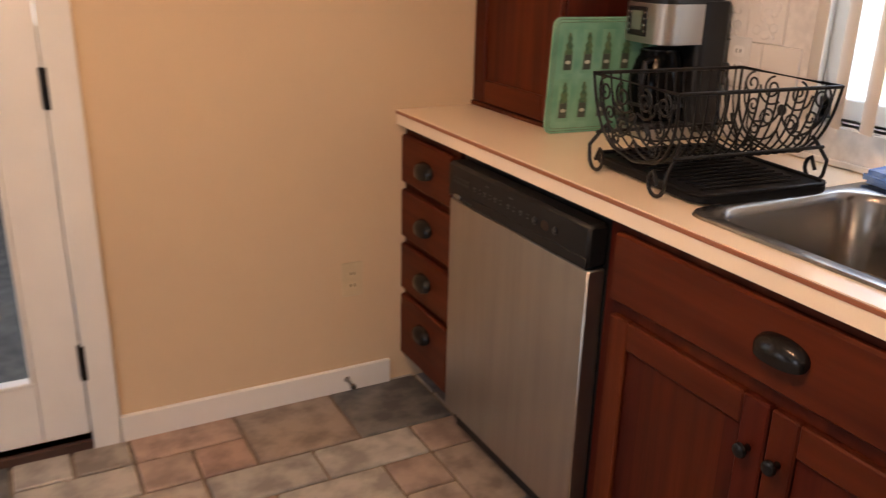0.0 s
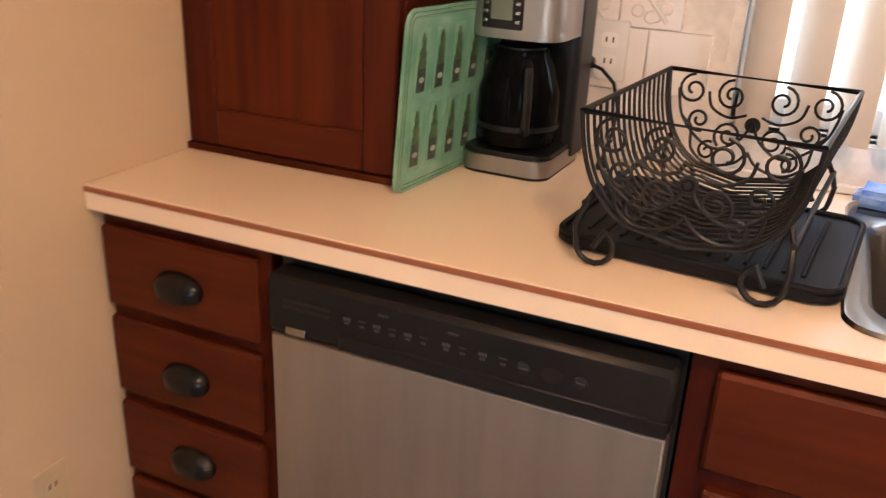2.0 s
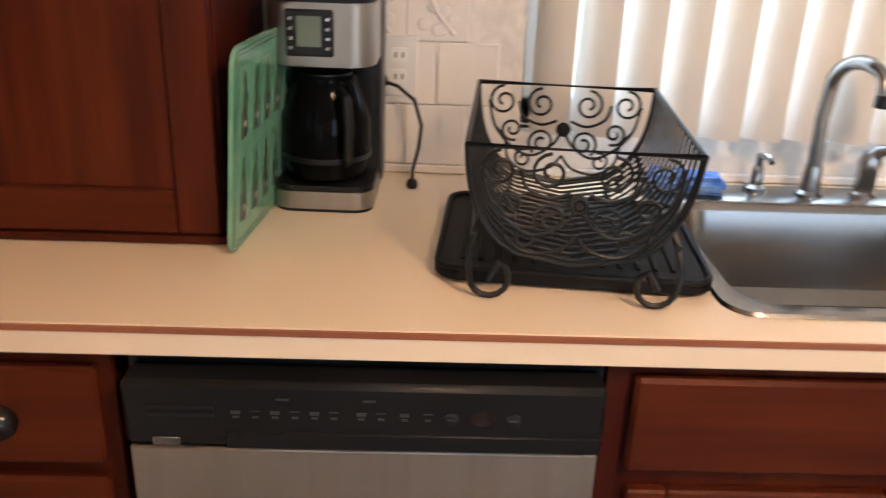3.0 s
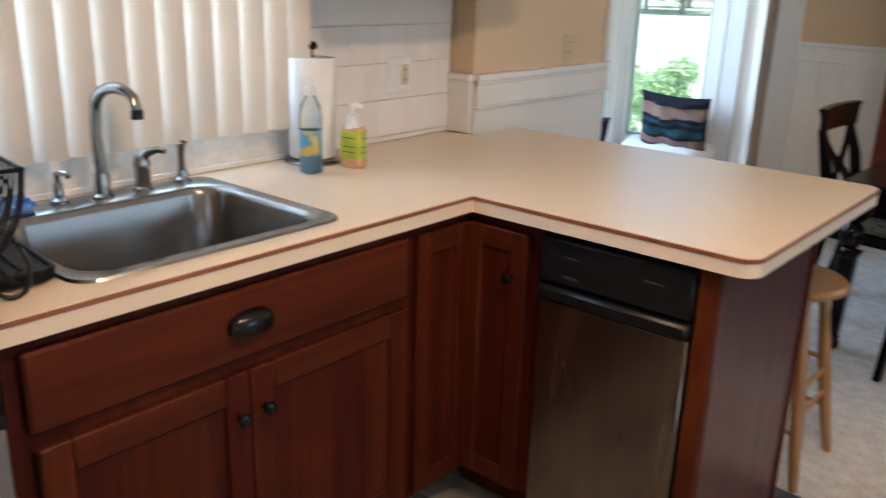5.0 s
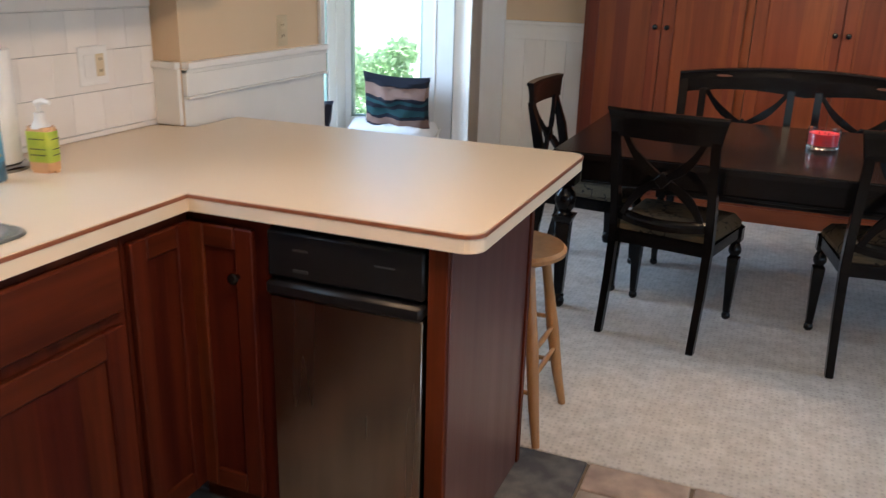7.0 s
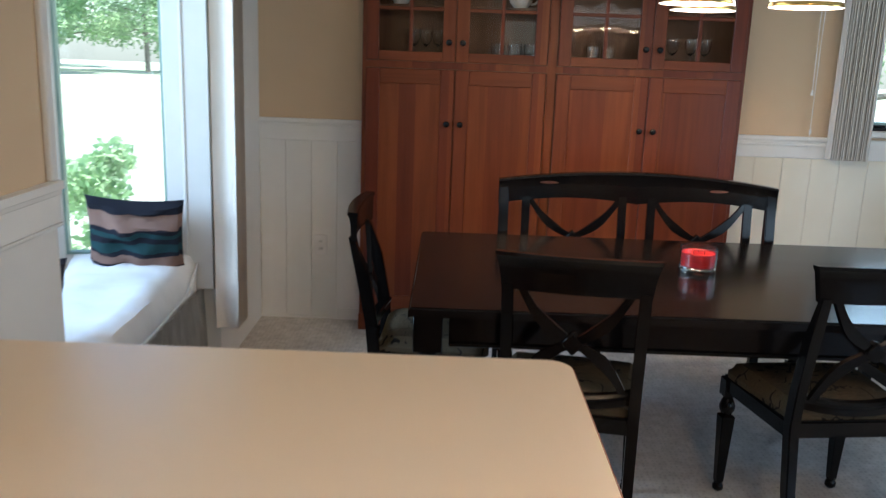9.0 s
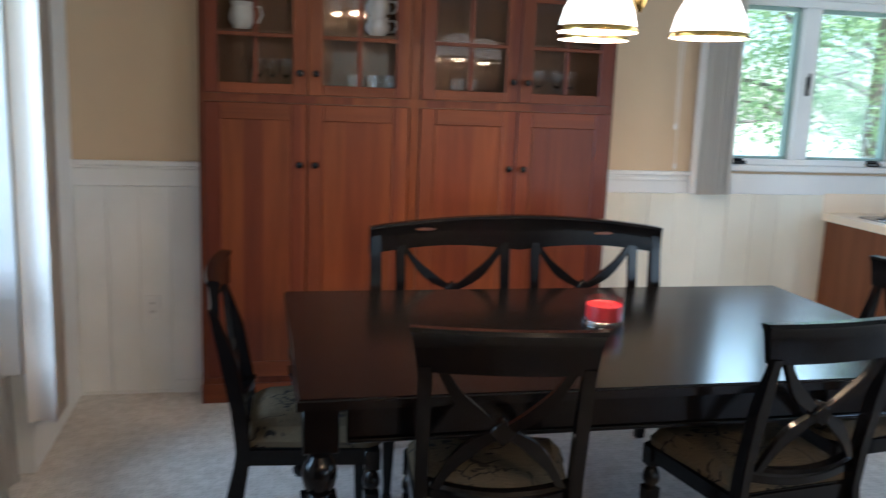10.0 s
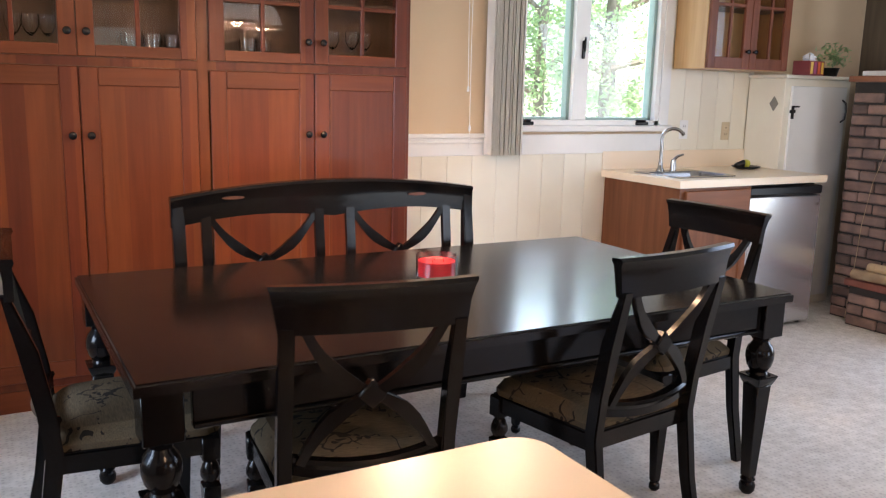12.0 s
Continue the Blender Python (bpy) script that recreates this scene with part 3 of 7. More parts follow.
for i in range(nx):
    for j in range(ny):
        bm.faces.new((grid[i][j], grid[i + 1][j], grid[i + 1][j + 1], grid[i][j + 1]))
geom = bmesh.ops.extrude_face_region(bm, geom=bm.faces[:])
for v in geom["geom"]:
    if isinstance(v, bmesh.types.BMVert):
        v.co.z = 0.003
part("cushion", bm, M_CUSHION, seat)
part("piping", tube([(0.069 - 0.03 * v + 0.012 * math.sin(7 * v + 1), -0.69 + 1.51 * v, 0.028 + 0.12 * max(0, 1 - v * 7) ** 1.3) for v in [k / 30 for k in range(31)]], 0.007, 6), M_WHITE, seat, "white piping")
bm = bmesh.new()
cols = []
for k in range(91):
    y = -0.695 + 1.52 * k / 90
    d = 0.012 * math.sin(k * 0.9) + 0.006 * math.sin(k * 2.3)
    e = 0.064 - 0.03 * k / 90
    cols.append([bm.verts.new((e - 0.5 * d, y, 0.405)), bm.verts.new((e - 0.008 + d, y, 0.21)), bm.verts.new((e - 0.015 + 1.3 * d, y, 0.01))])
for a, b in zip(cols, cols[1:]):
    for k in range(2):
        bm.faces.new((a[k], a[k + 1], b[k + 1], b[k]))
bmesh.ops.solidify(bm, geom=bm.faces[:], thickness=0.004)
part("skirt", turned(bm, Matrix.Translation((0, 0, -0.392))), M_SKIRT, seat, "grey gathered linen skirt")


def pillow(w, h, t, wrinkle=1.0):
    """A stuffed square lying in x and z, with its thickness in y, sagging at the top."""
    bm = bmesh.new()
    n = 18
    for s in (-1, 1):
        g = []
        for i in range(n + 1):
            row = []
            for j in range(n + 1):
                u, v = i / n * 2 - 1, j / n * 2 - 1
                f = ((1 - u * u) * (1 - v * v)) ** 0.42
                pinch = 1 - 0.07 * (1 - f)
                x, z = u * w / 2 * (1 - 0.05 * (1 - v * v) * abs(u)), v * h / 2 - (0.05 * h * (1 - u * u) if v > 0 else 0) * v
                y = s * (t / 2 * f + 0.004) + wrinkle * 0.016 * f * noise.noise((u * 2.2 + 3, v * 4, s))
                row.append(bm.verts.new((x * pinch, y, z)))
            g.append(row)
        for i in range(n):
            for j in range(n):
                bm.faces.new((g[i][j], g[i + 1][j], g[i + 1][j + 1], g[i][j + 1]))
    bmesh.ops.remove_doubles(bm, verts=bm.verts, dist=0.0085)
    return bm


def striped_cloth(name, stripes):
    """Woven stripes along the cushion's height; stripes: (start, colour)."""
    m = material(name, (0.3, 0.2, 0.15), 0.95, bump=0.4, bump_scale=160, spec=0.1)
    nt = m.node_tree
    tc = nt.nodes.new("ShaderNodeTexCoord")
    sp = nt.nodes.new("ShaderNodeSeparateXYZ")
    nt.links.new(tc.outputs["Generated"], sp.inputs[0])
    nz = nt.nodes.new("ShaderNodeTexNoise")
    nz.inputs["Scale"].default_value = 3
    nt.links.new(tc.outputs["Generated"], nz.inputs["Vector"])
    ma = nt.nodes.new("ShaderNodeMath")
    ma.operation = "MULTIPLY_ADD"
    ma.inputs[1].default_value = 0.16
    nt.links.new(nz.outputs["Fac"], ma.inputs[0])
    nt.links.new(sp.outputs["Z"], ma.inputs[2])
    rp = nt.nodes.new("ShaderNodeValToRGB")
    rp.color_ramp.interpolation = "CONSTANT"
    for k, (p, c) in enumerate(stripes):
        e = rp.color_ramp.elements[k] if k < 2 else rp.color_ramp.elements.new(p)
        e.position, e.color = p, (*c, 1)
    nt.links.new(ma.outputs[0], rp.inputs[0])
    nt.links.new(rp.outputs[0], nt.nodes["Principled BSDF"].inputs["Base Color"])
    return m


TAUPE, INK, TEAL, KHAKI = (0.20, 0.125, 0.10), (0.016, 0.017, 0.024), (0.02, 0.05, 0.055), (0.16, 0.15, 0.115)
M_STRIPES = striped_cloth("striped_cloth", [(0.0, KHAKI), (0.13, TAUPE), (0.17, INK), (0.22, TAUPE), (0.38, INK), (0.44, TEAL), (0.54, INK), (0.62, TEAL), (0.68, INK), (0.74, TAUPE), (0.92, INK)])
pl = thing("throw_pillow", pose(2.45, -2.185, 0.50, -16, -3, 10), "striped navy and taupe throw pillow leaning on the window", "pillow")
part("pillow", turned(pillow(0.43, 0.36, 0.13, 3.0), pose(0, 0, 0.185)), M_STRIPES, pl)
pl2 = thing("throw_pillow", pose(2.44, -0.98, 0.50, 18, 0, -12), "dark navy throw pillow at the end of the seat", "pillow")
part("pillow", turned(pillow(0.40, 0.36, 0.13), pose(0, 0, 0.185)), M_NAVY, pl2)

vertical_blind("white vertical blind drawn into a stack beside the bay", pose(E2 - 0.062, -2.335, 2.16, 0, 0, 90), 1.925,
               [(-0.085 + 0.012 * k, 88 + random.uniform(-3, 3)) for k in range(15)], M_BLIND)

# ---- cabinet kit: fronts face -y, x runs to the right, z up ----


def two_tone(ob, mat, test):
    """Gives a second material to the faces whose centre passes test."""
    ob.data.materials.append(mat)
    for p in ob.data.polygons:
        if test(p.center):
            p.material_index = 1
    return ob


def shaker(parent, x0, x1, z0, z1, mats, stile=0.055, t=0.02, name="door"):
    """A framed door: recessed panel with two stiles and two rails on it."""
    w, h = x1 - x0, z1 - z0
    d = part(name, boxes((0.006, w - 0.006, -t + 0.009, -0.001, 0.006, h - 0.006)), mats[0], parent, smooth=False, at=pose(x0, 0, z0))
    for a in (0, w - stile):
        part("stile", boxes((a, a + stile, -t, 0, 0, h), bevel=0.0035), mats[0], d, smooth=False)
    for z in (0, h - stile - 0.005):
        part("rail", boxes((stile + 0.0004, w - stile - 0.0004, -t, 0, z, z + stile + 0.005), bevel=0.0035), mats[1], d, smooth=False)
    return d


def slab(parent, x0, x1, z0, z1, mat, t=0.02, name="drawer_front"):
    return part(name, boxes((0, x1 - x0, -t, 0, 0, z1 - z0), bevel=0.0055), mat, parent, smooth=False, at=pose(x0, 0, z0))


def glazed(parent, x0, x1, z0, z1, mats, stile, cols, rows, t=0.02, sill=0.05, glass=None):
    """A glass door with glazing bars; rows: heights of the cross bars above the door's foot."""
    w, h = x1 - x0, z1 - z0
    d = part("door", boxes((0, stile, -t, 0, 0, h), bevel=0.002), mats[0], parent, smooth=False, at=pose(x0, 0, z0))
    part("stile", boxes((w - stile, w, -t, 0, 0, h), bevel=0.002), mats[0], d, smooth=False)
    for z in (0, h - sill):
        part("rail", boxes((stile + 0.0004, w - stile - 0.0004, -t, 0, z, z + sill), bevel=0.002), mats[1], d, smooth=False)
    for k in range(1, cols):
        x = stile + (w - 2 * stile) * k / cols
        part("glazing_bar", boxes((x - 0.009, x + 0.009, -t + 0.002, -0.004, sill, h - sill), bevel=0.002), mats[0], d, smooth=False)
    for z in rows:
        part("glazing_bar", boxes((stile, w - stile, -t + 0.003, -0.005, z - 0.009, z + 0.009), bevel=0.002), mats[1], d, smooth=False)
    part("pane", boxes((stile, w - stile, -0.0045, -0.002, sill, h - sill)), glass or M_CABGLASS, d)
    return d


def knob(parent, x, z, y=-0.02, r=0.015, mat=None):
    bm = lathe([(0.007, 0), (0.0055, 0.006), (0.006, 0.012), (r * 0.9, 0.017), (r, 0.021), (r * 0.85, 0.026), (r * 0.4, 0.0285)], 16)
    return part("knob", turned(bm, pose(x, y, z, 90)), mat or M_BRONZE, parent, "round dark bronze knob")


def cup_pull(parent, x, z, y=-0.02, w=0.094, h=0.046, d=0.027):
    """A half-dome pull, open below."""
    bm = bmesh.new()
    n, k = 18, 9
    zb = -0.36 * h
    g = []
    for i in range(n + 1):
        u = -math.cos(math.pi * i / n)
        c = math.sqrt(max(0.0, 1 - u * u))
        zt = 0.64 * h * c ** 0.75
        lo = zb * c ** 0.35
        row = []
        for j in range(k + 1):
            q = lo + (zt - lo) * (1 - j / k)
            f = q / max(zt, 1e-5) if q > 0 else 0.0
            row.append(bm.verts.new((u * w / 2, -d * c ** 0.7 * math.sqrt(max(0.0, 1 - f * f)) * (1 if q > 0 else 1 + 0.25 * q / h), q)))
        g.append(row)
    for i in range(n):
        for j in range(k):
            bm.faces.new((g[i][j], g[i + 1][j], g[i + 1][j + 1], g[i][j + 1]))
    bmesh.ops.remove_doubles(bm, verts=bm.verts, dist=1e-5)
    bmesh.ops.solidify(bm, geom=bm.faces[:], thickness=0.0018)
    return part("cup_pull", turned(bm, pose(x, y, z)), M_BRONZE, parent, "dark bronze cup pull")


CHER = (M_CHERRY_Z, M_CHERRY_X)
FX, FY = 1.617, 0.728          # cabinet faces: east run, peninsula

# drawer stack beside the beige wall
ds = thing("drawer_cabinet", pose(FX, N, 0, 0, 0, -90), "narrow cherry cabinet with four drawers", "cabinet")
part("body", boxes((0.004, 0.352, 0.0, 0.55, 0.10, 0.872), bevel=0.002), M_CHERRY_Z, ds, smooth=False)
part("toe_kick", boxes((0.004, 0.352, 0.07, 0.09, 0.0, 0.10)), M_CHERRY_X, ds)
for z0, z1, cz in ((0.692, 0.842, 0.78), (0.515, 0.670, 0.605), (0.338, 0.493, 0.43), (0.105, 0.318, 0.255)):
    d = slab(ds, 0.012, 0.335, z0, z1, M_CHERRY_X)
    cup_pull(d, 0.168, cz - z0 - 0.020)

# dishwasher
dw = thing("dishwasher", pose(1.590, 2.567, 0, 0, 0, -90), "stainless dishwasher with a charcoal control panel", "dishwasher")
part("body", boxes((0.002, 0.628, 0.03, 0.56, 0.02, 0.868)), M_BLKPLASTIC, dw, smooth=False)
part("door_panel", boxes((0.008, 0.622, -0.018, 0.03, 0.10, 0.744), bevel=0.004), M_STEEL, dw, "brushed stainless door")
bm = boxes((0.006, 0.624, -0.024, 0.03, 0.748, 0.846), bevel=0.008)
cp = part("control_panel", bm, M_DWPANEL, dw, "charcoal control panel")
part("handle_lip", prism([(0.16, 0.0), (0.47, 0.0), (0.44, -0.016), (0.19, -0.016)], 0.752, 0.762), M_BLKPLASTIC, cp)
part("vent", boxes((0.038, 0.122, -0.0252, -0.02, 0.806, 0.8125), (0.038, 0.122, -0.0252, -0.02, 0.795, 0.8015)), M_BLKPLASTIC, cp)
part("badge", boxes((0.042, 0.078, -0.027, -0.022, 0.752, 0.765), bevel=0.001), M_CHROME, cp, "small plain metal badge")
for k, x in enumerate((0.15, 0.175, 0.20, 0.225, 0.25, 0.275, 0.31, 0.335, 0.365, 0.395)):
    part("marking", boxes((x - 0.006, x + 0.006, -0.0249, -0.0235, 0.801 + 0.004 * (k % 2), 0.806), (x - 0.004, x + 0.004, -0.0249, -0.0235, 0.795, 0.798)), M_GREYMARK, cp)
for x in (0.21, 0.32):
    part("marking", boxes((x - 0.008, x + 0.008, -0.0249, -0.0235, 0.822, 0.825)), M_GREYMARK, cp)
for x, r in ((0.425, 0.0095), (0.505, 0.0095)):
    part("button", turned(lathe([(r, 0), (r, 0.003), (r * 0.8, 0.004)], 16), pose(x, -0.0235, 0.80, 90)), M_BLKPLASTIC, cp)
    part("marking", boxes((x - 0.006, x + 0.006, -0.0284, -0.0274, 0.799, 0.8015)), M_GREYMARK, cp)
part("display", turned(lathe([(0.016, 0), (0.016, 0.0012)], 24), pose(0.465, -0.0235, 0.80, 90) @ Matrix.Diagonal((1, 0.72, 1, 1))), material("dark_red_display", (0.010, 0.004, 0.004), 0.25), cp, "dark red oval display")
part("lower_strip", boxes((0.136, 0.622, -0.0265, -0.02, 0.749, 0.774), bevel=0.002), M_DWPANEL, cp)
part("kick_plate", boxes((0.01, 0.62, 0.035, 0.05, 0.015, 0.10)), M_BLKPLASTIC, dw)

# sink base
sb = thing("sink_cabinet", pose(FX, 1.935, 0, 0, 0, -90), "cherry sink base with two doors and a false drawer", "cabinet")
part("front_frame", boxes((0.0, 0.965, 0.0, 0.02, 0.10, 0.872), bevel=0.001), M_CHERRY_Z, sb, smooth=False)
for x in (0.0, 0.947):
    part("side_panel", boxes((x, x + 0.018, 0.02, 0.55, 0.10, 0.872)), M_CHERRY_Z, sb, smooth=False)
part("bottom_panel", boxes((0.018, 0.947, 0.02, 0.55, 0.10, 0.12)), M_CHERRY_X, sb, smooth=False)
part("toe_kick", boxes((0.0, 1.0, 0.07, 0.09, 0.0, 0.10)), M_CHERRY_X, sb)
d = slab(sb, 0.035, 0.945, 0.697, 0.845, M_CHERRY_X)
cup_pull(d, 0.440, 0.074, w=0.105)
dl = shaker(sb, 0.042, 0.469, 0.125, 0.667, CHER, 0.058)
knob(dl, 0.397, 0.447)
drr = shaker(sb, 0.473, 0.940, 0.125, 0.667, CHER, 0.058)
knob(drr, 0.030, 0.450)

# folding corner cabinet
cc = thing("corner_cabinet", pose(FX, 0.968, 0, 0, 0, -90), "cherry corner cabinet with a folding door", "cabinet")
part("body", boxes((0.0, 0.225, 0.0, 0.018, 0.10, 0.872)), M_CHERRY_Z, cc)
shaker(cc, 0.012, 0.214, 0.118, 0.842, CHER, 0.05)
part("side_body", turned(boxes((0.0, 0.23, 0.0, 0.018, 0.10, 0.872)), Matrix.Translation((0.24, 0, 0)) @ pose(0, 0, 0, 0, 0, -90)), M_CHERRY_Z, cc)
fold = shaker(cc, 0, 0.19, 0.118, 0.842, CHER, 0.05)
fold.matrix_basis = Matrix.Translation((0.228, -0.006, 0.118)) @ pose(0, 0, 0, 0, 0, -90)
knob(fold, 0.148, 0.605)
part("toe_kick", turned(boxes((-0.06, 0.25, 0.07, 0.09, 0.0, 0.10)), Matrix.Translation((0.24, 0, 0)) @ pose(0, 0, 0, 0, 0, -90)), M_CHERRY_X, cc)

# compactor
tc = thing("trash_compactor", pose(1.392, 0.722, 0, 0, 0, 180), "narrow stainless trash compactor with a black panel", "compactor")
part("body", boxes((0.0, 0.41, 0.02, 0.58, 0.02, 0.866)), M_BLKPLASTIC, tc)
part("door_panel", boxes((0.006, 0.403, -0.022, 0.02, 0.075, 0.688), bevel=0.004), M_STEEL_TONED, tc, "brushed stainless drawer front")
cpp = part("control_panel", boxes((0.004, 0.405, -0.026, 0.02, 0.735, 0.850), bevel=0.006), M_BLKPLASTIC, tc, "black control panel")
part("handle", boxes((0.004, 0.405, -0.040, 0.02, 0.692, 0.728), bevel=0.008), M_BLKPLASTIC, tc, "black handle bar")
part("badge", boxes((0.075, 0.115, -0.0275, -0.024, 0.755, 0.762)), M_GREYMARK, cpp)
part("marking", boxes((0.075, 0.115, -0.0268, -0.025, 0.806, 0.811)), M_GREYMARK, cpp)
part("marking", boxes((0.285, 0.335, -0.0268, -0.025, 0.801, 0.805)), M_GREYMARK, cpp)
part("kick_plate", boxes((0.01, 0.40, 0.03, 0.05, 0.0, 0.07)), M_BLKPLASTIC, tc)

# peninsula end
pe = thing("peninsula_cabinet", pose(0.93, 0.13, 0), "dark cherry end panel and back of the peninsula", "cabinet")
part("end_panel", boxes((0.0, 0.022, 0.02, 0.598, 0.0, 0.873), bevel=0.002), wood("end_panel_wood", (0.066, 0.019, 0.015), (0.088, 0.026, 0.020), "z", 0.38, coat=0.1), pe)
part("corner_post", boxes((0.004, 0.05, 0.585, 0.612, 0.0, 0.873), bevel=0.002), M_CHERRY_Z, pe)
part("back_panel", boxes((0.0, 1.32, 0.0, 0.02, 0.0, 0.873), bevel=0.002), M_CHERRY_Z, pe)
part("corner_trim", boxes((-0.006, 0.018, -0.006, 0.018, 0.0, 0.873), bevel=0.002), M_CHERRY_Z, pe)

# worktop
ZT = 0.915
SX0, SX1, SY0, SY1 = 1.645, 2.213, 1.148, 1.775
wt = thing("worktop", pose(0, 0, 0), "cream laminate worktop with a thin wood edge strip", "worktop")


def top_layer(z0, z1, o):
    """One L-shaped layer with a hole for the sink, grown outwards by o."""
    bm = bmesh.new()
    xs = [1.585 - o, SX0 + 0.02, SX1 - 0.02, E1 - 0.002]
    ys = [0.772 + o, SY0 + 0.02, SY1 - 0.02, N - 0.002]
    vs = {(i, j): bm.verts.new((x, y, z0)) for i, x in enumerate(xs) for j, y in enumerate(ys)}
    fs = [bm.faces.new((vs[i, j], vs[i + 1, j], vs[i + 1, j + 1], vs[i, j + 1])) for i in range(3) for j in range(3) if (i, j) != (1, 1)]
    r = 0.045
    x0, y0, y1 = 0.855 - o, -0.15 - o, 0.772 + o
    out = [(x0 + r - r * math.sin(radians(a)), y1 - r + r * math.cos(radians(a))) for a in range(0, 91, 15)]
    out += [(x0 + r - r * math.cos(radians(a)), y0 + r - r * math.sin(radians(a))) for a in range(0, 91, 15)]
    out += [(E2 - 0.035, y0), (E2 - 0.035, 0.085), (E1 - 0.002, 0.12)]
    fs.append(bm.faces.new([vs[k, 0] for k in (3, 2, 1, 0)] + [bm.verts.new((x, y, z0)) for x, y in out]))
    up = bmesh.ops.extrude_face_region(bm, geom=fs)
    for v in up["geom"]:
        if isinstance(v, bmesh.types.BMVert):
            v.co.z = z1
    return bm


part("edge_band", top_layer(0.872, 0.904, 0.0), M_LAMINATE, wt, smooth=False)
part("edge_strip", top_layer(0.904, 0.9125, 0.002), M_EDGE, wt, "thin cherry edge strip", smooth=False)
part("top", top_layer(0.9125, ZT, -0.0015), M_LAMINATE, wt, smooth=False)

# sink
sk = thing("sink", pose(0, 0, ZT), "single-bowl stainless steel drop-in sink", "sink")
loops = [(rounded(SX0, SX1, SY0, SY1, 0.05), 0.0006), (rounded(SX0 + 0.003, SX1 - 0.003, SY0 + 0.003, SY1 - 0.003, 0.05), 0.006),
         (rounded(SX0 + 0.028, SX1 - 0.10, SY0 + 0.028, SY1 - 0.028, 0.075), 0.006), (rounded(SX0 + 0.036, SX1 - 0.108, SY0 + 0.036, SY1 - 0.036, 0.075), 0.0),
         (rounded(SX0 + 0.04, SX1 - 0.112, SY0 + 0.04, SY1 - 0.04, 0.075), -0.012), (rounded(SX0 + 0.058, SX1 - 0.13, SY0 + 0.058, SY1 - 0.058, 0.07), -0.155),
         (rounded(SX0 + 0.085, SX1 - 0.155, SY0 + 0.085, SY1 - 0.085, 0.06), -0.178), (rounded(SX0 + 0.22, SX1 - 0.29, SY0 + 0.26, SY1 - 0.26, 0.03), -0.182)]
bm = bmesh.new()
rings = [[bm.verts.new((x, y, z)) for x, y in lp] for lp, z in loops]
for a, b in zip(rings, rings[1:]):
    for k in range(len(a)):
        bm.faces.new((a[k], a[(k + 1) % len(a)], b[(k + 1) % len(a)], b[k]))
bm.faces.new(rings[-1])
part("bowl", bm, M_SINK, sk)
part("drain", lathe([(0.045, -0.183), (0.045, -0.179), (0.036, -0.179), (0.03, -0.182)], 24, centre=(1.885, 1.46, 0)), M_CHROME, sk)

# appliance garage standing on the worktop, against the beige wall
ag = thing("counter_cabinet", pose(1.866, N, ZT, 0, 0, -90), "cherry cabinet standing on the worktop", "cabinet")
part("body", boxes((0.0, 0.452, 0.0, 0.38, 0.004, 1.22), bevel=0.002), M_CHERRY_Z, ag, smooth=False)
part("base_trim", boxes((0.0, 0.455, -0.022, 0.0, 0.002, 0.014)), M_CHERRY_X, ag)
shaker(ag, 0.006, 0.448, 0.016, 0.62, CHER, 0.065)
shaker(ag, 0.006, 0.448, 0.63, 1.21, CHER, 0.065)

# wall cabinet with a glass door over the peninsula
wc = thing("wall_cabinet", pose(1.955, 0.80, 1.38, 0, 0, -90), "cherry wall cabinet with a glass door", "cabinet")
part("body", boxes((0.0, 0.745, 0.0, 0.29, 0.0, 0.02), (0.0, 0.02, 0.0, 0.29, 0.02, 0.90), (0.725, 0.745, 0.0, 0.29, 0.02, 0.90), (0.02, 0.725, 0.27, 0.29, 0.02, 0.90), (0.0, 0.745, 0.0, 0.29, 0.90, 0.92), bevel=0.001), M_CHERRY_Z, wc, smooth=False)
for x0, x1 in ((0.004, 0.370), (0.374, 0.741)):
    glazed(wc, x0, x1, 0.022, 0.90, CHER, 0.055, 2, (0.31, 0.58), sill=0.058)

# ---- dining room: hutch ----
HF, HX = -2.995, 1.56
HUT = (M_HUTCH_Z, M_HUTCH_X)
hu = thing("hutch", pose(HX, HF, 0, 0, 0, 180), "tall built-in cherry hutch with glass upper doors", "hutch")
HWID, HD = 1.945, 0.165
for x in (0, HWID - 0.018):
    part("side_panel", boxes((x, x + 0.018, 0, HD, 0, 2.30)), M_HUTCH_Z, hu, smooth=False)
part("back_panel", boxes((0.018, HWID - 0.018, HD - 0.012, HD, 0.1, 2.30)), M_HUTCH_IN, hu, smooth=False)
part("shelf", boxes((0.018, HWID - 0.018, 0, HD - 0.012, 1.40, 1.452)), M_HUTCH_IN, hu, smooth=False)
part("top_panel", boxes((0.018, HWID - 0.018, 0, HD - 0.012, 2.24, 2.30)), M_HUTCH_IN, hu, smooth=False)
part("divider", boxes((0.955, 0.985, 0.0, HD - 0.012, 0.1, 1.40), (0.955, 0.985, 0.0, HD - 0.012, 1.452, 2.24)), M_HUTCH_IN, hu, smooth=False)
part("face_frame", boxes((0, 0.022, -0.006, 0, 0, 2.30), (HWID - 0.022, HWID, -0.006, 0, 0, 2.30), (0.94, 0.985, -0.006, 0, 0.1, 2.28), (0.022, HWID - 0.022, -0.005, 0, 1.408, 1.442),
                         (0.022, HWID - 0.022, -0.004, 0, 0.0, 0.125), (0.022, HWID - 0.022, -0.005, 0, 2.22, 2.30)), M_HUTCH_Z, hu, smooth=False)
part("toe_board", boxes((-0.004, HWID + 0.004, -0.012, 0.0, 0.0, 0.095), bevel=0.002), M_HUTCH_X, hu)
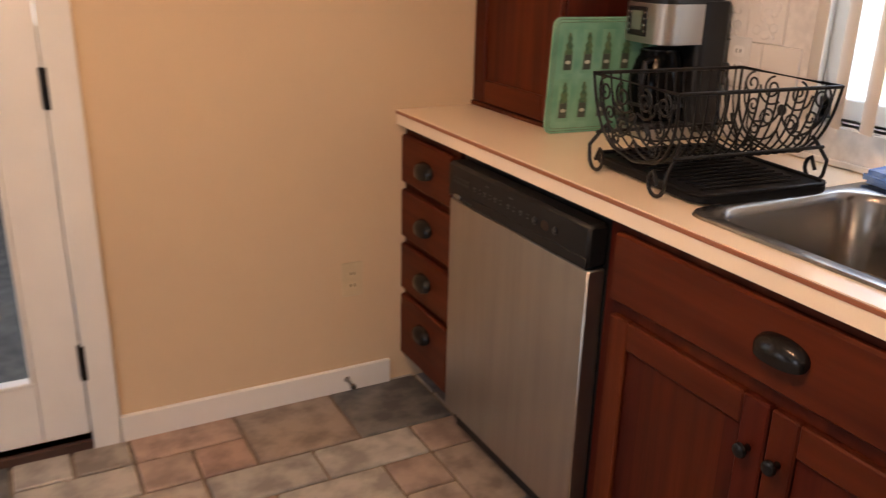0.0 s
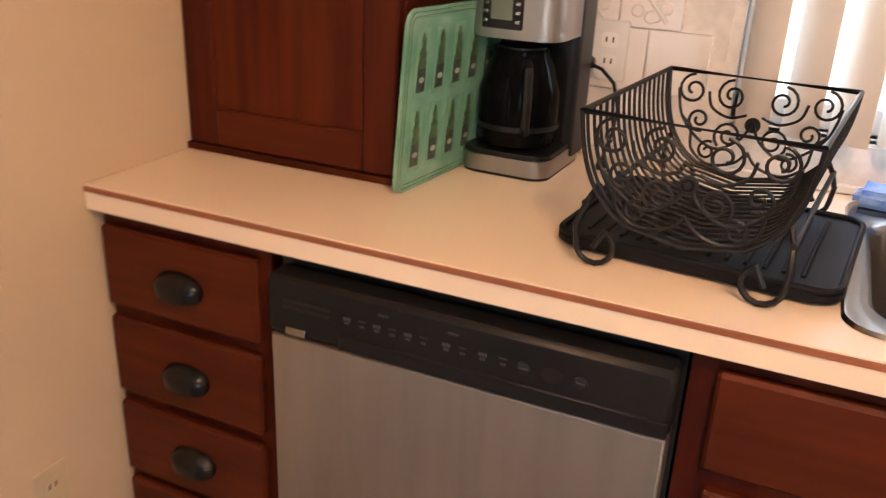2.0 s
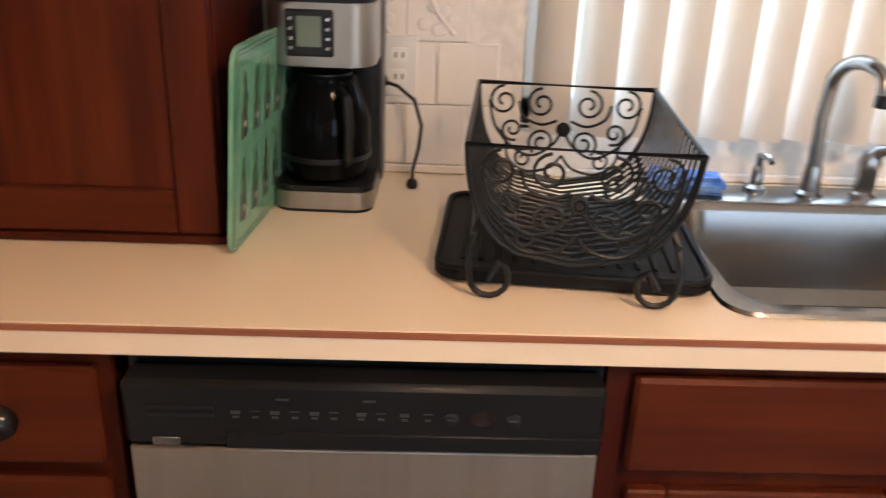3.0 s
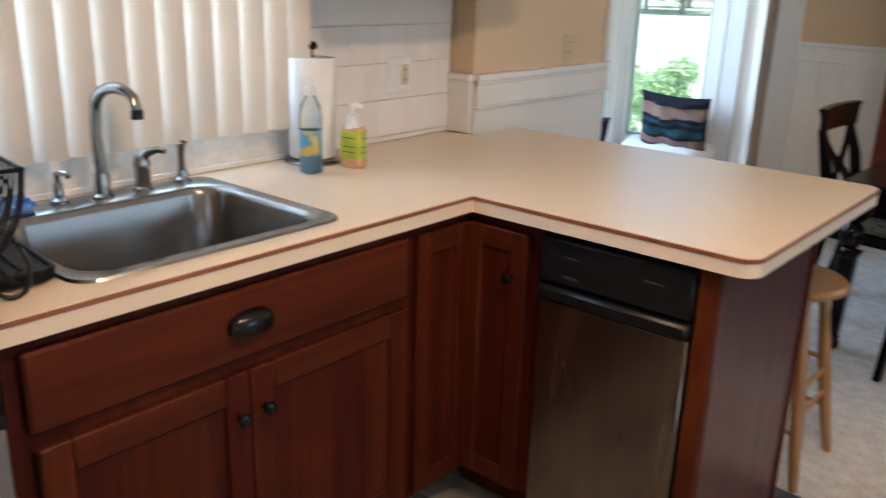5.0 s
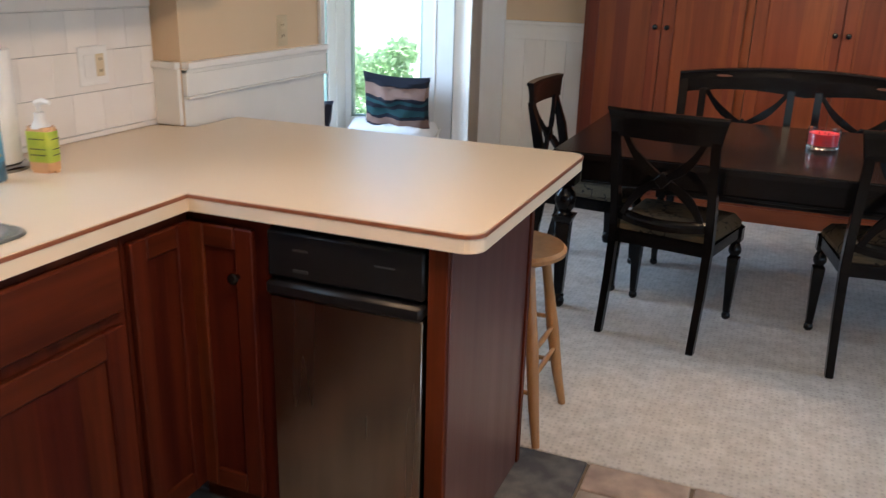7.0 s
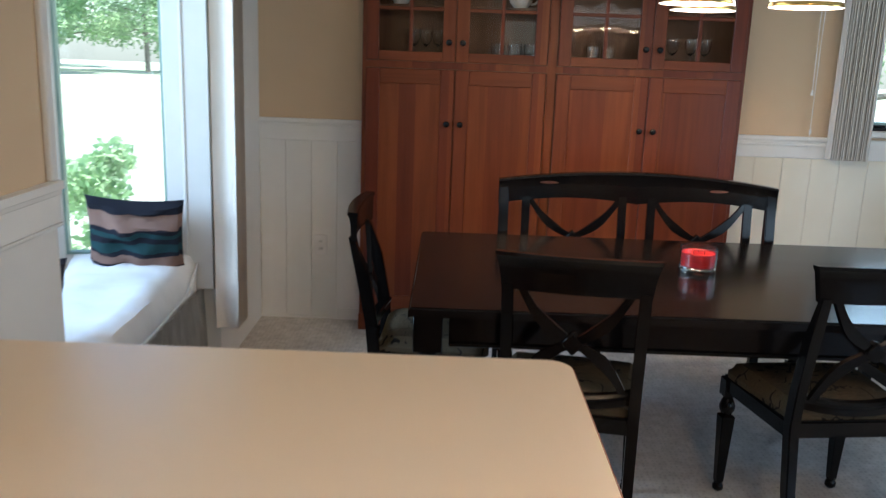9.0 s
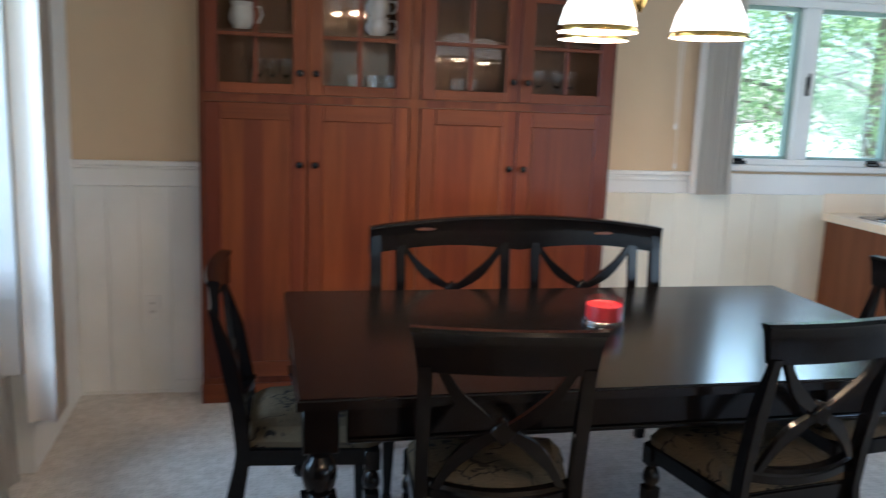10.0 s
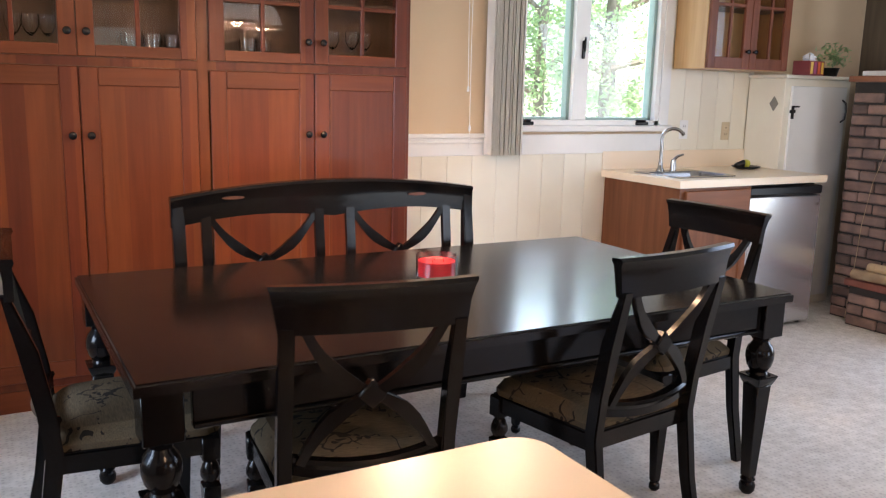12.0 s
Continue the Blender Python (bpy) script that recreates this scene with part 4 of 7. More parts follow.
part("shelf", boxes((0.02, HWID - 0.02, 0.004, HD - 0.014, 1.712, 1.722)), M_HUTCH_IN, hu)
part("shelf", boxes((0.02, HWID - 0.02, 0.004, HD - 0.014, 1.965, 1.975)), M_HUTCH_IN, hu)
for k, (a, b) in enumerate(((0.020, 0.470), (0.474, 0.935), (0.990, 1.457), (1.461, 1.925))):
    d = shaker(hu, a, b, 0.130, 1.405, HUT, 0.07)
    d.matrix_basis = pose(a, -0.004, 0.130)
    kx = (b - a) - 0.033 if k % 2 == 0 else 0.033
    knob(d, kx, 1.003, r=0.016)
    g = glazed(hu, a, b, 1.445, 2.22, HUT, 0.064, 2, (0.255, 0.47), sill=0.046)
    g.matrix_basis = pose(a, -0.004, 1.445)
    knob(g, kx, 0.095, r=0.016)

# ---- table, chairs, bench ----
TX0, TX1, TY0, TY1, TZ = -0.855, 1.212, -2.235, -1.085, 0.722
tb = thing("dining_table", pose((TX0 + TX1) / 2, (TY0 + TY1) / 2, 0), "black lacquered dining table with turned legs", "table")
hw, hd = (TX1 - TX0) / 2, (TY1 - TY0) / 2


for x0, x1 in ((-hw, -hw + 0.79), (-hw + 0.79, hw - 0.79), (hw - 0.79, hw)):
    e0, e1 = (0.012 if x0 == -hw else 0.0005), (0.012 if x1 == hw else 0.0005)
    bm = boxes((x0 + e0 * 0.2, x1 - e1 * 0.2, -hd, hd, TZ - 0.030, TZ), bevel=0.0)
    es = [e for e in bm.edges if all(v.co.z > TZ - 0.001 for v in e.verts) and (abs(e.verts[0].co.y - e.verts[1].co.y) < 0.001 or
          (abs(e.verts[0].co.x) > hw - 0.01 and abs(e.verts[1].co.x) > hw - 0.01))]
    bmesh.ops.bevel(bm, geom=es, offset=0.007, segments=3, affect="EDGES")
    part("tabletop", bm, M_TABLETOP, tb)
for sy in (-1, 1):
    part("apron", boxes((-hw + 0.13, hw - 0.13, sy * (hd - 0.040) - 0.012, sy * (hd - 0.040) + 0.012, TZ - 0.116, TZ - 0.031), bevel=0.003), M_BLACKWOOD, tb)
    part("apron_moulding", boxes((-hw + 0.13, hw - 0.13, sy * (hd - 0.038) - 0.017, sy * (hd - 0.038) + 0.017, TZ - 0.130, TZ - 0.1165), bevel=0.004), M_BLACKWOOD, tb)
    part("apron", boxes((sy * (hw - 0.044) - 0.012, sy * (hw - 0.044) + 0.012, -hd + 0.12, hd - 0.12, TZ - 0.116, TZ - 0.031), bevel=0.003), M_BLACKWOOD, tb)


def taper(bm, h0, h1, z0, z1, centre=(0, 0)):
    cx, cy = centre
    vs = [bm.verts.new((cx + sx * h, cy + sy * h, z)) for z, h in ((z0, h0), (z1, h1)) for sx, sy in ((-1, -1), (1, -1), (1, 1), (-1, 1))]
    fs = [bm.faces.new(vs[0:4][::-1]), bm.faces.new(vs[4:8])]
    for k in range(4):
        fs.append(bm.faces.new((vs[k], vs[(k + 1) % 4], vs[4 + (k + 1) % 4], vs[4 + k])))
    bmesh.ops.bevel(bm, geom=list({e for f in fs for e in f.edges}), offset=0.003, segments=1, affect="EDGES")
    return bm


def table_leg():
    bm = bmesh.new()
    taper(bm, 0.046, 0.046, TZ - 0.155, TZ - 0.03)
    lathe([(0.044, 0.567), (0.034, 0.560), (0.026, 0.548), (0.030, 0.540), (0.040, 0.528), (0.046, 0.508), (0.046, 0.488), (0.040, 0.463), (0.032, 0.450), (0.027, 0.442), (0.031, 0.434), (0.040, 0.43)], 20, bm)
    taper(bm, 0.034, 0.048, 0.395, 0.43)
    taper(bm, 0.019, 0.033, 0.062, 0.396)
    lathe([(0.017, 0.0), (0.026, 0.012), (0.028, 0.03), (0.022, 0.045), (0.026, 0.052), (0.020, 0.064)], 16, bm)
    return bm


leg0 = None
for sx in (-1, 1):
    for sy in (-1, 1):
        at = pose(sx * (hw - 0.064), sy * (hd - 0.060), 0.004)
        if leg0 is None:
            leg0 = part("leg", table_leg(), M_BLACKWOOD, tb, at=at)
        else:
            o = leg0.copy()
            scene.collection.objects.link(o)
            o.matrix_basis = at


def floral_cloth():
    """Woven tan cloth with dark twigs and leaves."""
    m = material("floral_cloth", (0.125, 0.092, 0.054), 0.95, second=(0.075, 0.056, 0.034), scale=40, stretch=(1, 9, 9), bump=0.4, bump_scale=220, spec=0.15)
    nt = m.node_tree
    base = nt.nodes["Principled BSDF"].inputs["Base Color"].links[0].from_socket
    tc = nt.nodes.new("ShaderNodeTexCoord")
    wob = nt.nodes.new("ShaderNodeTexNoise")
    wob.inputs["Scale"].default_value = 9
    nt.links.new(tc.outputs["Object"], wob.inputs["Vector"])
    mixv = nt.nodes.new("ShaderNodeMix")
    mixv.data_type = "VECTOR"
    mixv.inputs[0].default_value = 0.10
    nt.links.new(tc.outputs["Object"], mixv.inputs[4])
    nt.links.new(wob.outputs["Color"], mixv.inputs[5])
    vo = nt.nodes.new("ShaderNodeTexVoronoi")
    vo.feature = "DISTANCE_TO_EDGE"
    vo.inputs["Scale"].default_value = 12
    nt.links.new(mixv.outputs[1], vo.inputs["Vector"])
    st = nt.nodes.new("ShaderNodeMath")
    st.operation = "LESS_THAN"
    st.inputs[1].default_value = 0.022
    nt.links.new(vo.outputs["Distance"], st.inputs[0])
    v2 = nt.nodes.new("ShaderNodeTexVoronoi")
    v2.inputs["Scale"].default_value = 30
    nt.links.new(mixv.outputs[1], v2.inputs["Vector"])
    lf = nt.nodes.new("ShaderNodeMath")
    lf.operation = "LESS_THAN"
    lf.inputs[1].default_value = 0.27
    nt.links.new(v2.outputs["Distance"], lf.inputs[0])
    gate = nt.nodes.new("ShaderNodeTexNoise")
    gate.inputs["Scale"].default_value = 11
    nt.links.new(tc.outputs["Object"], gate.inputs["Vector"])
    gt = nt.nodes.new("ShaderNodeMath")
    gt.operation = "GREATER_THAN"
    gt.inputs[1].default_value = 0.50
    nt.links.new(gate.outputs["Fac"], gt.inputs[0])
    mx = nt.nodes.new("ShaderNodeMath")
    mx.operation = "MAXIMUM"
    nt.links.new(st.outputs[0], mx.inputs[0])
    nt.links.new(lf.outputs[0], mx.inputs[1])
    mu = nt.nodes.new("ShaderNodeMath")
    mu.operation = "MULTIPLY"
    nt.links.new(mx.outputs[0], mu.inputs[0])
    nt.links.new(gt.outputs[0], mu.inputs[1])
    mc = nt.nodes.new("ShaderNodeMix")
    mc.data_type = "RGBA"
    mc.inputs[7].default_value = (0.02, 0.016, 0.013, 1)
    nt.links.new(mu.outputs[0], mc.inputs[0])
    nt.links.new(base, mc.inputs[6])
    nt.links.new(mc.outputs[2], nt.nodes["Principled BSDF"].inputs["Base Color"])
    return m


M_FLORAL = floral_cloth()


def cushion_mesh(w0, w1, d, t):
    """A domed seat pad, w0 wide at the back and w1 at the front, d deep."""
    bm = bmesh.new()
    n = 14
    g = []
    for i in range(n + 1):
        row = []
        for j in range(n + 1):
            u, v = i / n * 2 - 1, j / n
            r = 0.10
            w = (w0 + (w1 - w0) * v) / 2
            ex = max(0, abs(u) - (1 - r * 2)) / (r * 2)
            ev = max(0, v - (1 - r)) / r
            x = u * w * (1 - 0.06 * ev * ev)
            y = v * d * (1 - 0.05 * ex * ex * v)
            f = min(1, (1 - abs(u)) * 7) ** 0.5 * min(1, v * 8 + 0.05) ** 0.5 * min(1, (1 - v) * 8 + 0.001) ** 0.5
            row.append(bm.verts.new((x, y, t * (0.35 + 0.65 * f) + 0.012 * (1 - u * u) * (1 - (2 * v - 1) ** 2))))
        g.append(row)
    for i in range(n):
        for j in range(n):
            bm.faces.new((g[i][j], g[i + 1][j], g[i + 1][j + 1], g[i][j + 1]))
    res = bmesh.ops.extrude_face_region(bm, geom=bm.faces[:])
    for v in res["geom"]:
        if isinstance(v, bmesh.types.BMVert):
            v.co.z = 0.0
    return bm


def strip(points, widths, thick, bm=None):
    """A flat bar along points in the xz plane (y given too), widths across, thick in y."""
    bm = bm or bmesh.new()
    pts = [Vector(p) for p in points]
    rows = []
    for i, p in enumerate(pts):
        t = (pts[min(i + 1, len(pts) - 1)] - pts[max(i - 1, 0)]).normalized()
        nrm = Vector((-t.z, 0, t.x)).normalized()
        w = widths[i] / 2
        rows.append([bm.verts.new(p + nrm * a * w + Vector((0, b * thick / 2, 0))) for a, b in ((-1, -1), (1, -1), (1, 1), (-1, 1))])
    for a, b in zip(rows, rows[1:]):
        for k in range(4):
            bm.faces.new((a[k], a[(k + 1) % 4], b[(k + 1) % 4], b[k]))
    bm.faces.new(rows[0][::-1])
    bm.faces.new(rows[-1])
    return bm


def cross_slat(x0, z0, x1, z1, y0, y1, w=0.030, bow=0.022):
    """One curved arm of the X, wider at the middle; bends as a shallow S."""
    pts, ws = [], []
    n = 14
    for k in range(n + 1):
        s = k / n
        sag = bow * math.sin(2 * math.pi * s)
        d = Vector((x1 - x0, 0, z1 - z0)).normalized()
        nrm = Vector((-d.z, 0, d.x))
        p = Vector((x0 + (x1 - x0) * s, y0 + (y1 - y0) * s, z0 + (z1 - z0) * s)) + nrm * sag
        pts.append(p)
        ws.append(w * (0.72 + 0.5 * math.exp(-((s - 0.28) / 0.12) ** 2) + 0.5 * math.exp(-((s - 0.72) / 0.12) ** 2)))
    return strip(pts, ws, 0.018)


def post_path(x, top, lean=0.085, foot=0.08):
    """Back leg and post in one sweep; y back is negative."""
    return [(x, -foot, 0.0), (x, -0.35 * foot, 0.22), (x, 0.0, 0.42), (x, -0.14 * lean, 0.54), (x, -0.5 * lean, 0.70), (x, -lean, top)]


def post(x, top, lean=0.085, foot=0.08, a=0.017, b=0.022):
    bm = bmesh.new()
    rows = []
    for px, py, pz in post_path(x, top, lean, foot):
        f = 0.85 + 0.15 * min(1, pz / 0.4)
        g = f * (0.45 if pz == top else 1)
        rows.append([bm.verts.new((px + sx * a * f, py + sy * b * g, pz)) for sx, sy in ((-1, -1), (1, -1), (1, 1), (-1, 1))])
    for r, q in zip(rows, rows[1:]):
        for k in range(4):
            bm.faces.new((r[k], r[(k + 1) % 4], q[(k + 1) % 4], q[k]))
    bm.faces.new(rows[0][::-1])
    bm.faces.new(rows[-1])
    bmesh.ops.bevel(bm, geom=[e for e in bm.edges if abs(e.verts[0].co.z - e.verts[1].co.z) > 0.02], offset=0.004, segments=2, affect="EDGES")
    return bm


def front_leg():
    bm = bmesh.new()
    taper(bm, 0.024, 0.024, 0.36, 0.425)
    lathe([(0.022, 0.36), (0.016, 0.352), (0.020, 0.345), (0.027, 0.325), (0.027, 0.312), (0.019, 0.296), (0.017, 0.290), (0.024, 0.286)], 16, bm)
    taper(bm, 0.014, 0.024, 0.035, 0.288)
    lathe([(0.012, 0.0), (0.019, 0.008), (0.019, 0.022), (0.014, 0.030), (0.017, 0.037)], 12, bm)
    return bm


def crest(w, z0, z1, lean, bow=0.03, arch=0.0, thick=0.022, low_arch=0.0, flare=0.0, twin=0.0):
    """A curved top rail with a rolled upper edge."""
    bm = bmesh.new()
    n = 20
    rows = []
    for k in range(n + 1):
        s = k / n * 2 - 1
        x = s * w / 2
        y = -lean - bow * (1 - s * s)
        up, lo = arch * (1 - s * s), low_arch * (1 - s * s) + twin * abs(math.sin(math.pi * s))
        prof = ((thick / 2, z0 + lo), (thick / 2, (z0 + lo + z1 + up) / 2), (thick / 2, z1 - 0.022 + up), (thick / 2 + 0.005, z1 - 0.012 + up), (thick / 2 + 0.002, z1 - 0.002 + up), (-thick / 2 - 0.006, z1 + up),
                (-thick / 2 - 0.011, z1 - 0.010 + up), (-thick / 2 - 0.004, z1 - 0.022 + up), (-thick / 2, (z0 + lo + z1 + up) / 2), (-thick / 2, z0 + lo))
        rows.append([bm.verts.new((x - s * flare * (1 - max(0, (z - z0) / (z1 - z0)) ** 1.6), y + dy, z)) for dy, z in prof])
    m = len(rows[0])
    for a, b in zip(rows, rows[1:]):
        for k in range(m):
            bm.faces.new((a[k], a[(k + 1) % m], b[(k + 1) % m], b[k]))
    bm.faces.new(rows[0][::-1])
    bm.faces.new(rows[-1])
    return bm


def dining_chair(m, label):
    """Faces +y; origin on the floor under the back."""
    c = thing("dining_chair", m, label, "chair", "chairs round the dining table")
    for x in (-0.194, 0.194):
        part("back_leg", post(x, 0.845), M_BLACKWOOD, c)
        part("front_leg", turned(front_leg(), pose(x * 1.10, 0.375, 0)), M_BLACKWOOD, c)
    part("crest_rail", crest(0.468, 0.832, 0.94, 0.075, 0.022, flare=0.022), M_BLACKWOOD, c)
    part("lower_rail", crest(0.372, 0.480, 0.526, -0.006, 0.03, arch=-0.018, low_arch=-0.018), M_BLACKWOOD, c)
    part("cross_slat", cross_slat(-0.160, 0.508, 0.155, 0.838, -0.020, -0.086), M_BLACKWOOD, c)
    part("cross_slat", cross_slat(0.160, 0.508, -0.155, 0.838, -0.012, -0.078, bow=-0.022), M_BLACKWOOD, c)
    dm = bmesh.new()
    box(dm, -0.026, 0.026, -0.017, 0.017, -0.026, 0.026, 0.005)
    part("diamond", turned(dm, pose(0, -0.049, 0.672, 0, 45, 0)), M_BLACKWOOD, c, "square block where the slats cross")
    part("seat_frame", prism([(-0.205, 0.0), (0.205, 0.0), (0.232, 0.398), (-0.232, 0.398)], 0.375, 0.432, bevel=0.006), M_BLACKWOOD, c)
    part("seat", turned(cushion_mesh(0.39, 0.46, 0.40, 0.052), pose(0, 0.012, 0.430)), M_FLORAL, c, "tan cloth seat pad with dark floral twigs")
    return c


ch = dining_chair(pose(0.714, -0.994, 0.004, 0, 0, 180 - 10), "black wooden chair with crossed slats and floral seat")
copy_thing(ch, pose(-0.155, -1.012, 0.004, 0, 0, 180 + 7))
copy_thing(ch, pose(-0.875, -1.535, 0.004, 0, 0, -90 + 3))
copy_thing(ch, pose(1.338, -1.672, 0.004, 0, 0, 90 - 2))

bn = thing("dining_bench", pose(0.248, -2.325, 0.004), "black wooden settle bench with two crossed backs", "bench")
for x in (-0.60, 0.60):
    part("back_leg", post(x, 0.93, 0.045, 0.04, 0.022, 0.022), M_BLACKWOOD, bn)
    part("front_leg", turned(front_leg(), pose(x, 0.40, 0)), M_BLACKWOOD, bn)
part("crest_rail", crest(1.25, 0.835, 0.945, 0.042, 0.01, arch=0.048, low_arch=0.014, twin=0.024), M_BLACKWOOD, bn)
for x in (-0.50, -0.065, 0.065, 0.50):
    part("upright", strip([(x, -0.012, 0.50), (x, -0.022, 0.66), (x, -0.046, 0.88)], [0.036] * 3, 0.02), M_BLACKWOOD, bn)
for cx in (-0.283, 0.283):
    part("cross_slat", cross_slat(cx - 0.20, 0.52, cx + 0.20, 0.86, -0.016, -0.050, 0.032), M_BLACKWOOD, bn)
    part("cross_slat", cross_slat(cx + 0.20, 0.52, cx - 0.20, 0.86, -0.012, -0.044, 0.032, -0.022), M_BLACKWOOD, bn)
    dm = bmesh.new()
    box(dm, -0.024, 0.024, -0.016, 0.016, -0.024, 0.024, 0.004)
    part("diamond", turned(dm, pose(cx, -0.034, 0.69, 0, 45, 0)), M_BLACKWOOD, bn)
for x in (-0.36, 0.40):
    part("wear", turned(lathe([(0.042, 0.0), (0.042, 0.0012)], 18), pose(x, -0.0325, 0.936 + (0.0 if x > 0 else -0.015), 90, 0, 180) @ Matrix.Diagonal((1, 0.15, 1, 1))), M_WORN, bn, "rubbed patch showing red wood")
part("lower_rail", boxes((-0.58, 0.58, -0.02, 0.004, 0.50, 0.545), bevel=0.004), M_BLACKWOOD, bn)
part("seat_frame", boxes((-0.61, 0.61, -0.005, 0.42, 0.375, 0.432), bevel=0.006), M_BLACKWOOD, bn)
part("seat", turned(cushion_mesh(1.17, 1.19, 0.40, 0.045), pose(0, 0.012, 0.430)), M_FLORAL, bn, "tan floral seat pad")

# stool under the peninsula overhang
st = thing("bar_stool", pose(1.055, -0.115, 0.004), "round oak bar stool with turned legs", "stool")
part("seat", lathe([(0.10, 0.575), (0.150, 0.578), (0.168, 0.588), (0.170, 0.600), (0.160, 0.610), (0.12, 0.608), (0.05, 0.604)], 32), M_OAK, st)
for k in range(4):
    a = radians(45 + 90 * k)
    c, s = math.cos(a), math.sin(a)
    part("leg", tube([(0.225 * c, 0.225 * s, 0.0), (0.195 * c, 0.195 * s, 0.13), (0.165 * c, 0.165 * s, 0.30), (0.14 * c, 0.14 * s, 0.44), (0.115 * c, 0.115 * s, 0.585)],
                     [0.013, 0.018, 0.021, 0.017, 0.015], 12), M_OAK, st)
for z, r, odd in ((0.17, 0.187, 0), (0.22, 0.178, 1), (0.335, 0.157, 0), (0.30, 0.166, 1)):
    for k in range(2):
        a0, a1 = radians(45 + 90 * odd + 180 * k), radians(135 + 90 * odd + 180 * k)
        part("stretcher", tube([(r * math.cos(a0), r * math.sin(a0), z), (r * (math.cos(a0) + math.cos(a1)) / 2, r * (math.sin(a0) + math.sin(a1)) / 2, z), (r * math.cos(a1), r * math.sin(a1), z)],
                               [0.007, 0.010, 0.007], 8), M_OAK, st)

# candle
cd = thing("jar_candle", pose(0.155, -1.69, TZ), "red wax candle in a short clear glass jar", "candle")
part("jar", lathe([(0.064, 0.0), (0.0675, 0.004), (0.069, 0.092), (0.066, 0.092), (0.0640, 0.022), (0.0, 0.021)], 36, cap=False), M_CLEAR, cd)
part("wax", lathe([(0.0, 0.0225), (0.0615, 0.0225), (0.0625, 0.072), (0.058, 0.068), (0.0, 0.067)], 36, cap=False), M_RED, cd)
for k in range(3):
    a = radians(20 + 120 * k)
    part("wick", tube([(0.022 * math.cos(a), 0.022 * math.sin(a), 0.065), (0.023 * math.cos(a), 0.022 * math.sin(a), 0.077)], 0.0012, 6), M_WIRE, cd)

# chandelier
cl = thing("chandelier", pose(0.10, -1.715, 0), "brass chandelier with three lit white glass shades", "chandelier")
part("stem", lathe([(0.012, 1.98), (0.03, 1.94), (0.045, 1.90), (0.03, 1.86), (0.018, 1.83), (0.03, 1.80), (0.012, 1.765), (0.003, 1.755)], 16), M_BRASS, cl)
part("rod", lathe([(0.006, 1.97), (0.006, 2.40), (0.055, 2.405), (0.06, 2.438)], 16), M_BRASS, cl)
LAMPS = [(0.185, 0.115), (-0.19, 0.115), (0.06, -0.23)]
for lx, ly in LAMPS:
    n = math.hypot(lx, ly)
    ux, uy = lx / n, ly / n
    part("arm", tube([(ux * q * n, uy * q * n, z) for q, z in ((0.08, 1.90), (0.3, 1.84), (0.55, 1.86), (0.8, 1.93), (0.97, 1.95), (1.0, 1.90), (1.0, 1.83))], 0.007, 8), M_BRASS, cl)
    part("shade", lathe([(0.020, 1.827), (0.052, 1.818), (0.083, 1.792), (0.105, 1.747), (0.116, 1.704), (0.121, 1.677), (0.118, 1.677), (0.111, 1.706), (0.098, 1.747), (0.075, 1.788), (0.047, 1.812), (0.018, 1.820)],
                        32, centre=(lx, ly, 0), cap=False), M_SHADE, cl, "glowing white glass dome shade")
    part("shade_band", lathe([(0.1222, 1.678), (0.1232, 1.682), (0.1210, 1.690), (0.1188, 1.694)], 32, centre=(lx, ly, 0), cap=False), M_BRASS, cl, "thin metal band")
    lamp("chandelier_bulb", "POINT", 2.7, WARM, Matrix.Translation((0.10 + lx, -1.715 + ly, 1.70)), 0.04)

# kitchen ceiling light, out of view but mirrored in the hutch glass
kl = thing("ceiling_light", pose(0.45, 1.45, 0), "kitchen ceiling light with three bell shades", "light")
part("base", lathe([(0.09, 2.438), (0.09, 2.42), (0.03, 2.40), (0.02, 2.33), (0.012, 2.30)], 20), M_BRASS, kl)
for k in range(3):
    a = radians(20 + 120 * k)
    cx, cy = 0.14 * math.cos(a), 0.14 * math.sin(a)
    part("arm", tube([(0.02 * math.cos(a), 0.02 * math.sin(a), 2.34), (0.6 * cx, 0.6 * cy, 2.37), (cx, cy, 2.33)], 0.006, 8), M_BRASS, kl)
    part("shade", lathe([(0.02, 2.33), (0.035, 2.30), (0.045, 2.25), (0.062, 2.20), (0.058, 2.20), (0.041, 2.25), (0.031, 2.30), (0.018, 2.325)], 20, centre=(cx, cy, 0), cap=False), M_SHADE, kl, "glowing bell shade")
    lamp("kitchen_bulb", "POINT", 8.5, WARM, Matrix.Translation((0.45 + cx, 1.45 + cy, 2.20)), 0.04)

# ---- on the kitchen worktop ----


def spiral(cx, cz, r0, r1, a0, turns, n=22):
    """A flat scroll in the xz plane, from radius r0 inwards to r1."""
    return [(cx + (r0 + (r1 - r0) * k / n) * math.cos(a0 + turns * 2 * math.pi * k / n), 0.0, cz + (r0 + (r1 - r0) * k / n) * math.sin(a0 + turns * 2 * math.pi * k / n)) for k in range(n + 1)]


# dish rack: local x across the basket, y along it, towards the wall
RW, RL = 0.300, 0.410
rk = thing("dish_rack", pose(1.882, 1.963, ZT, 0, 0, -95.5), "black scrolled wire dish basket on its drip tray", "dish rack")
rt, rb = 0.213, 0.048


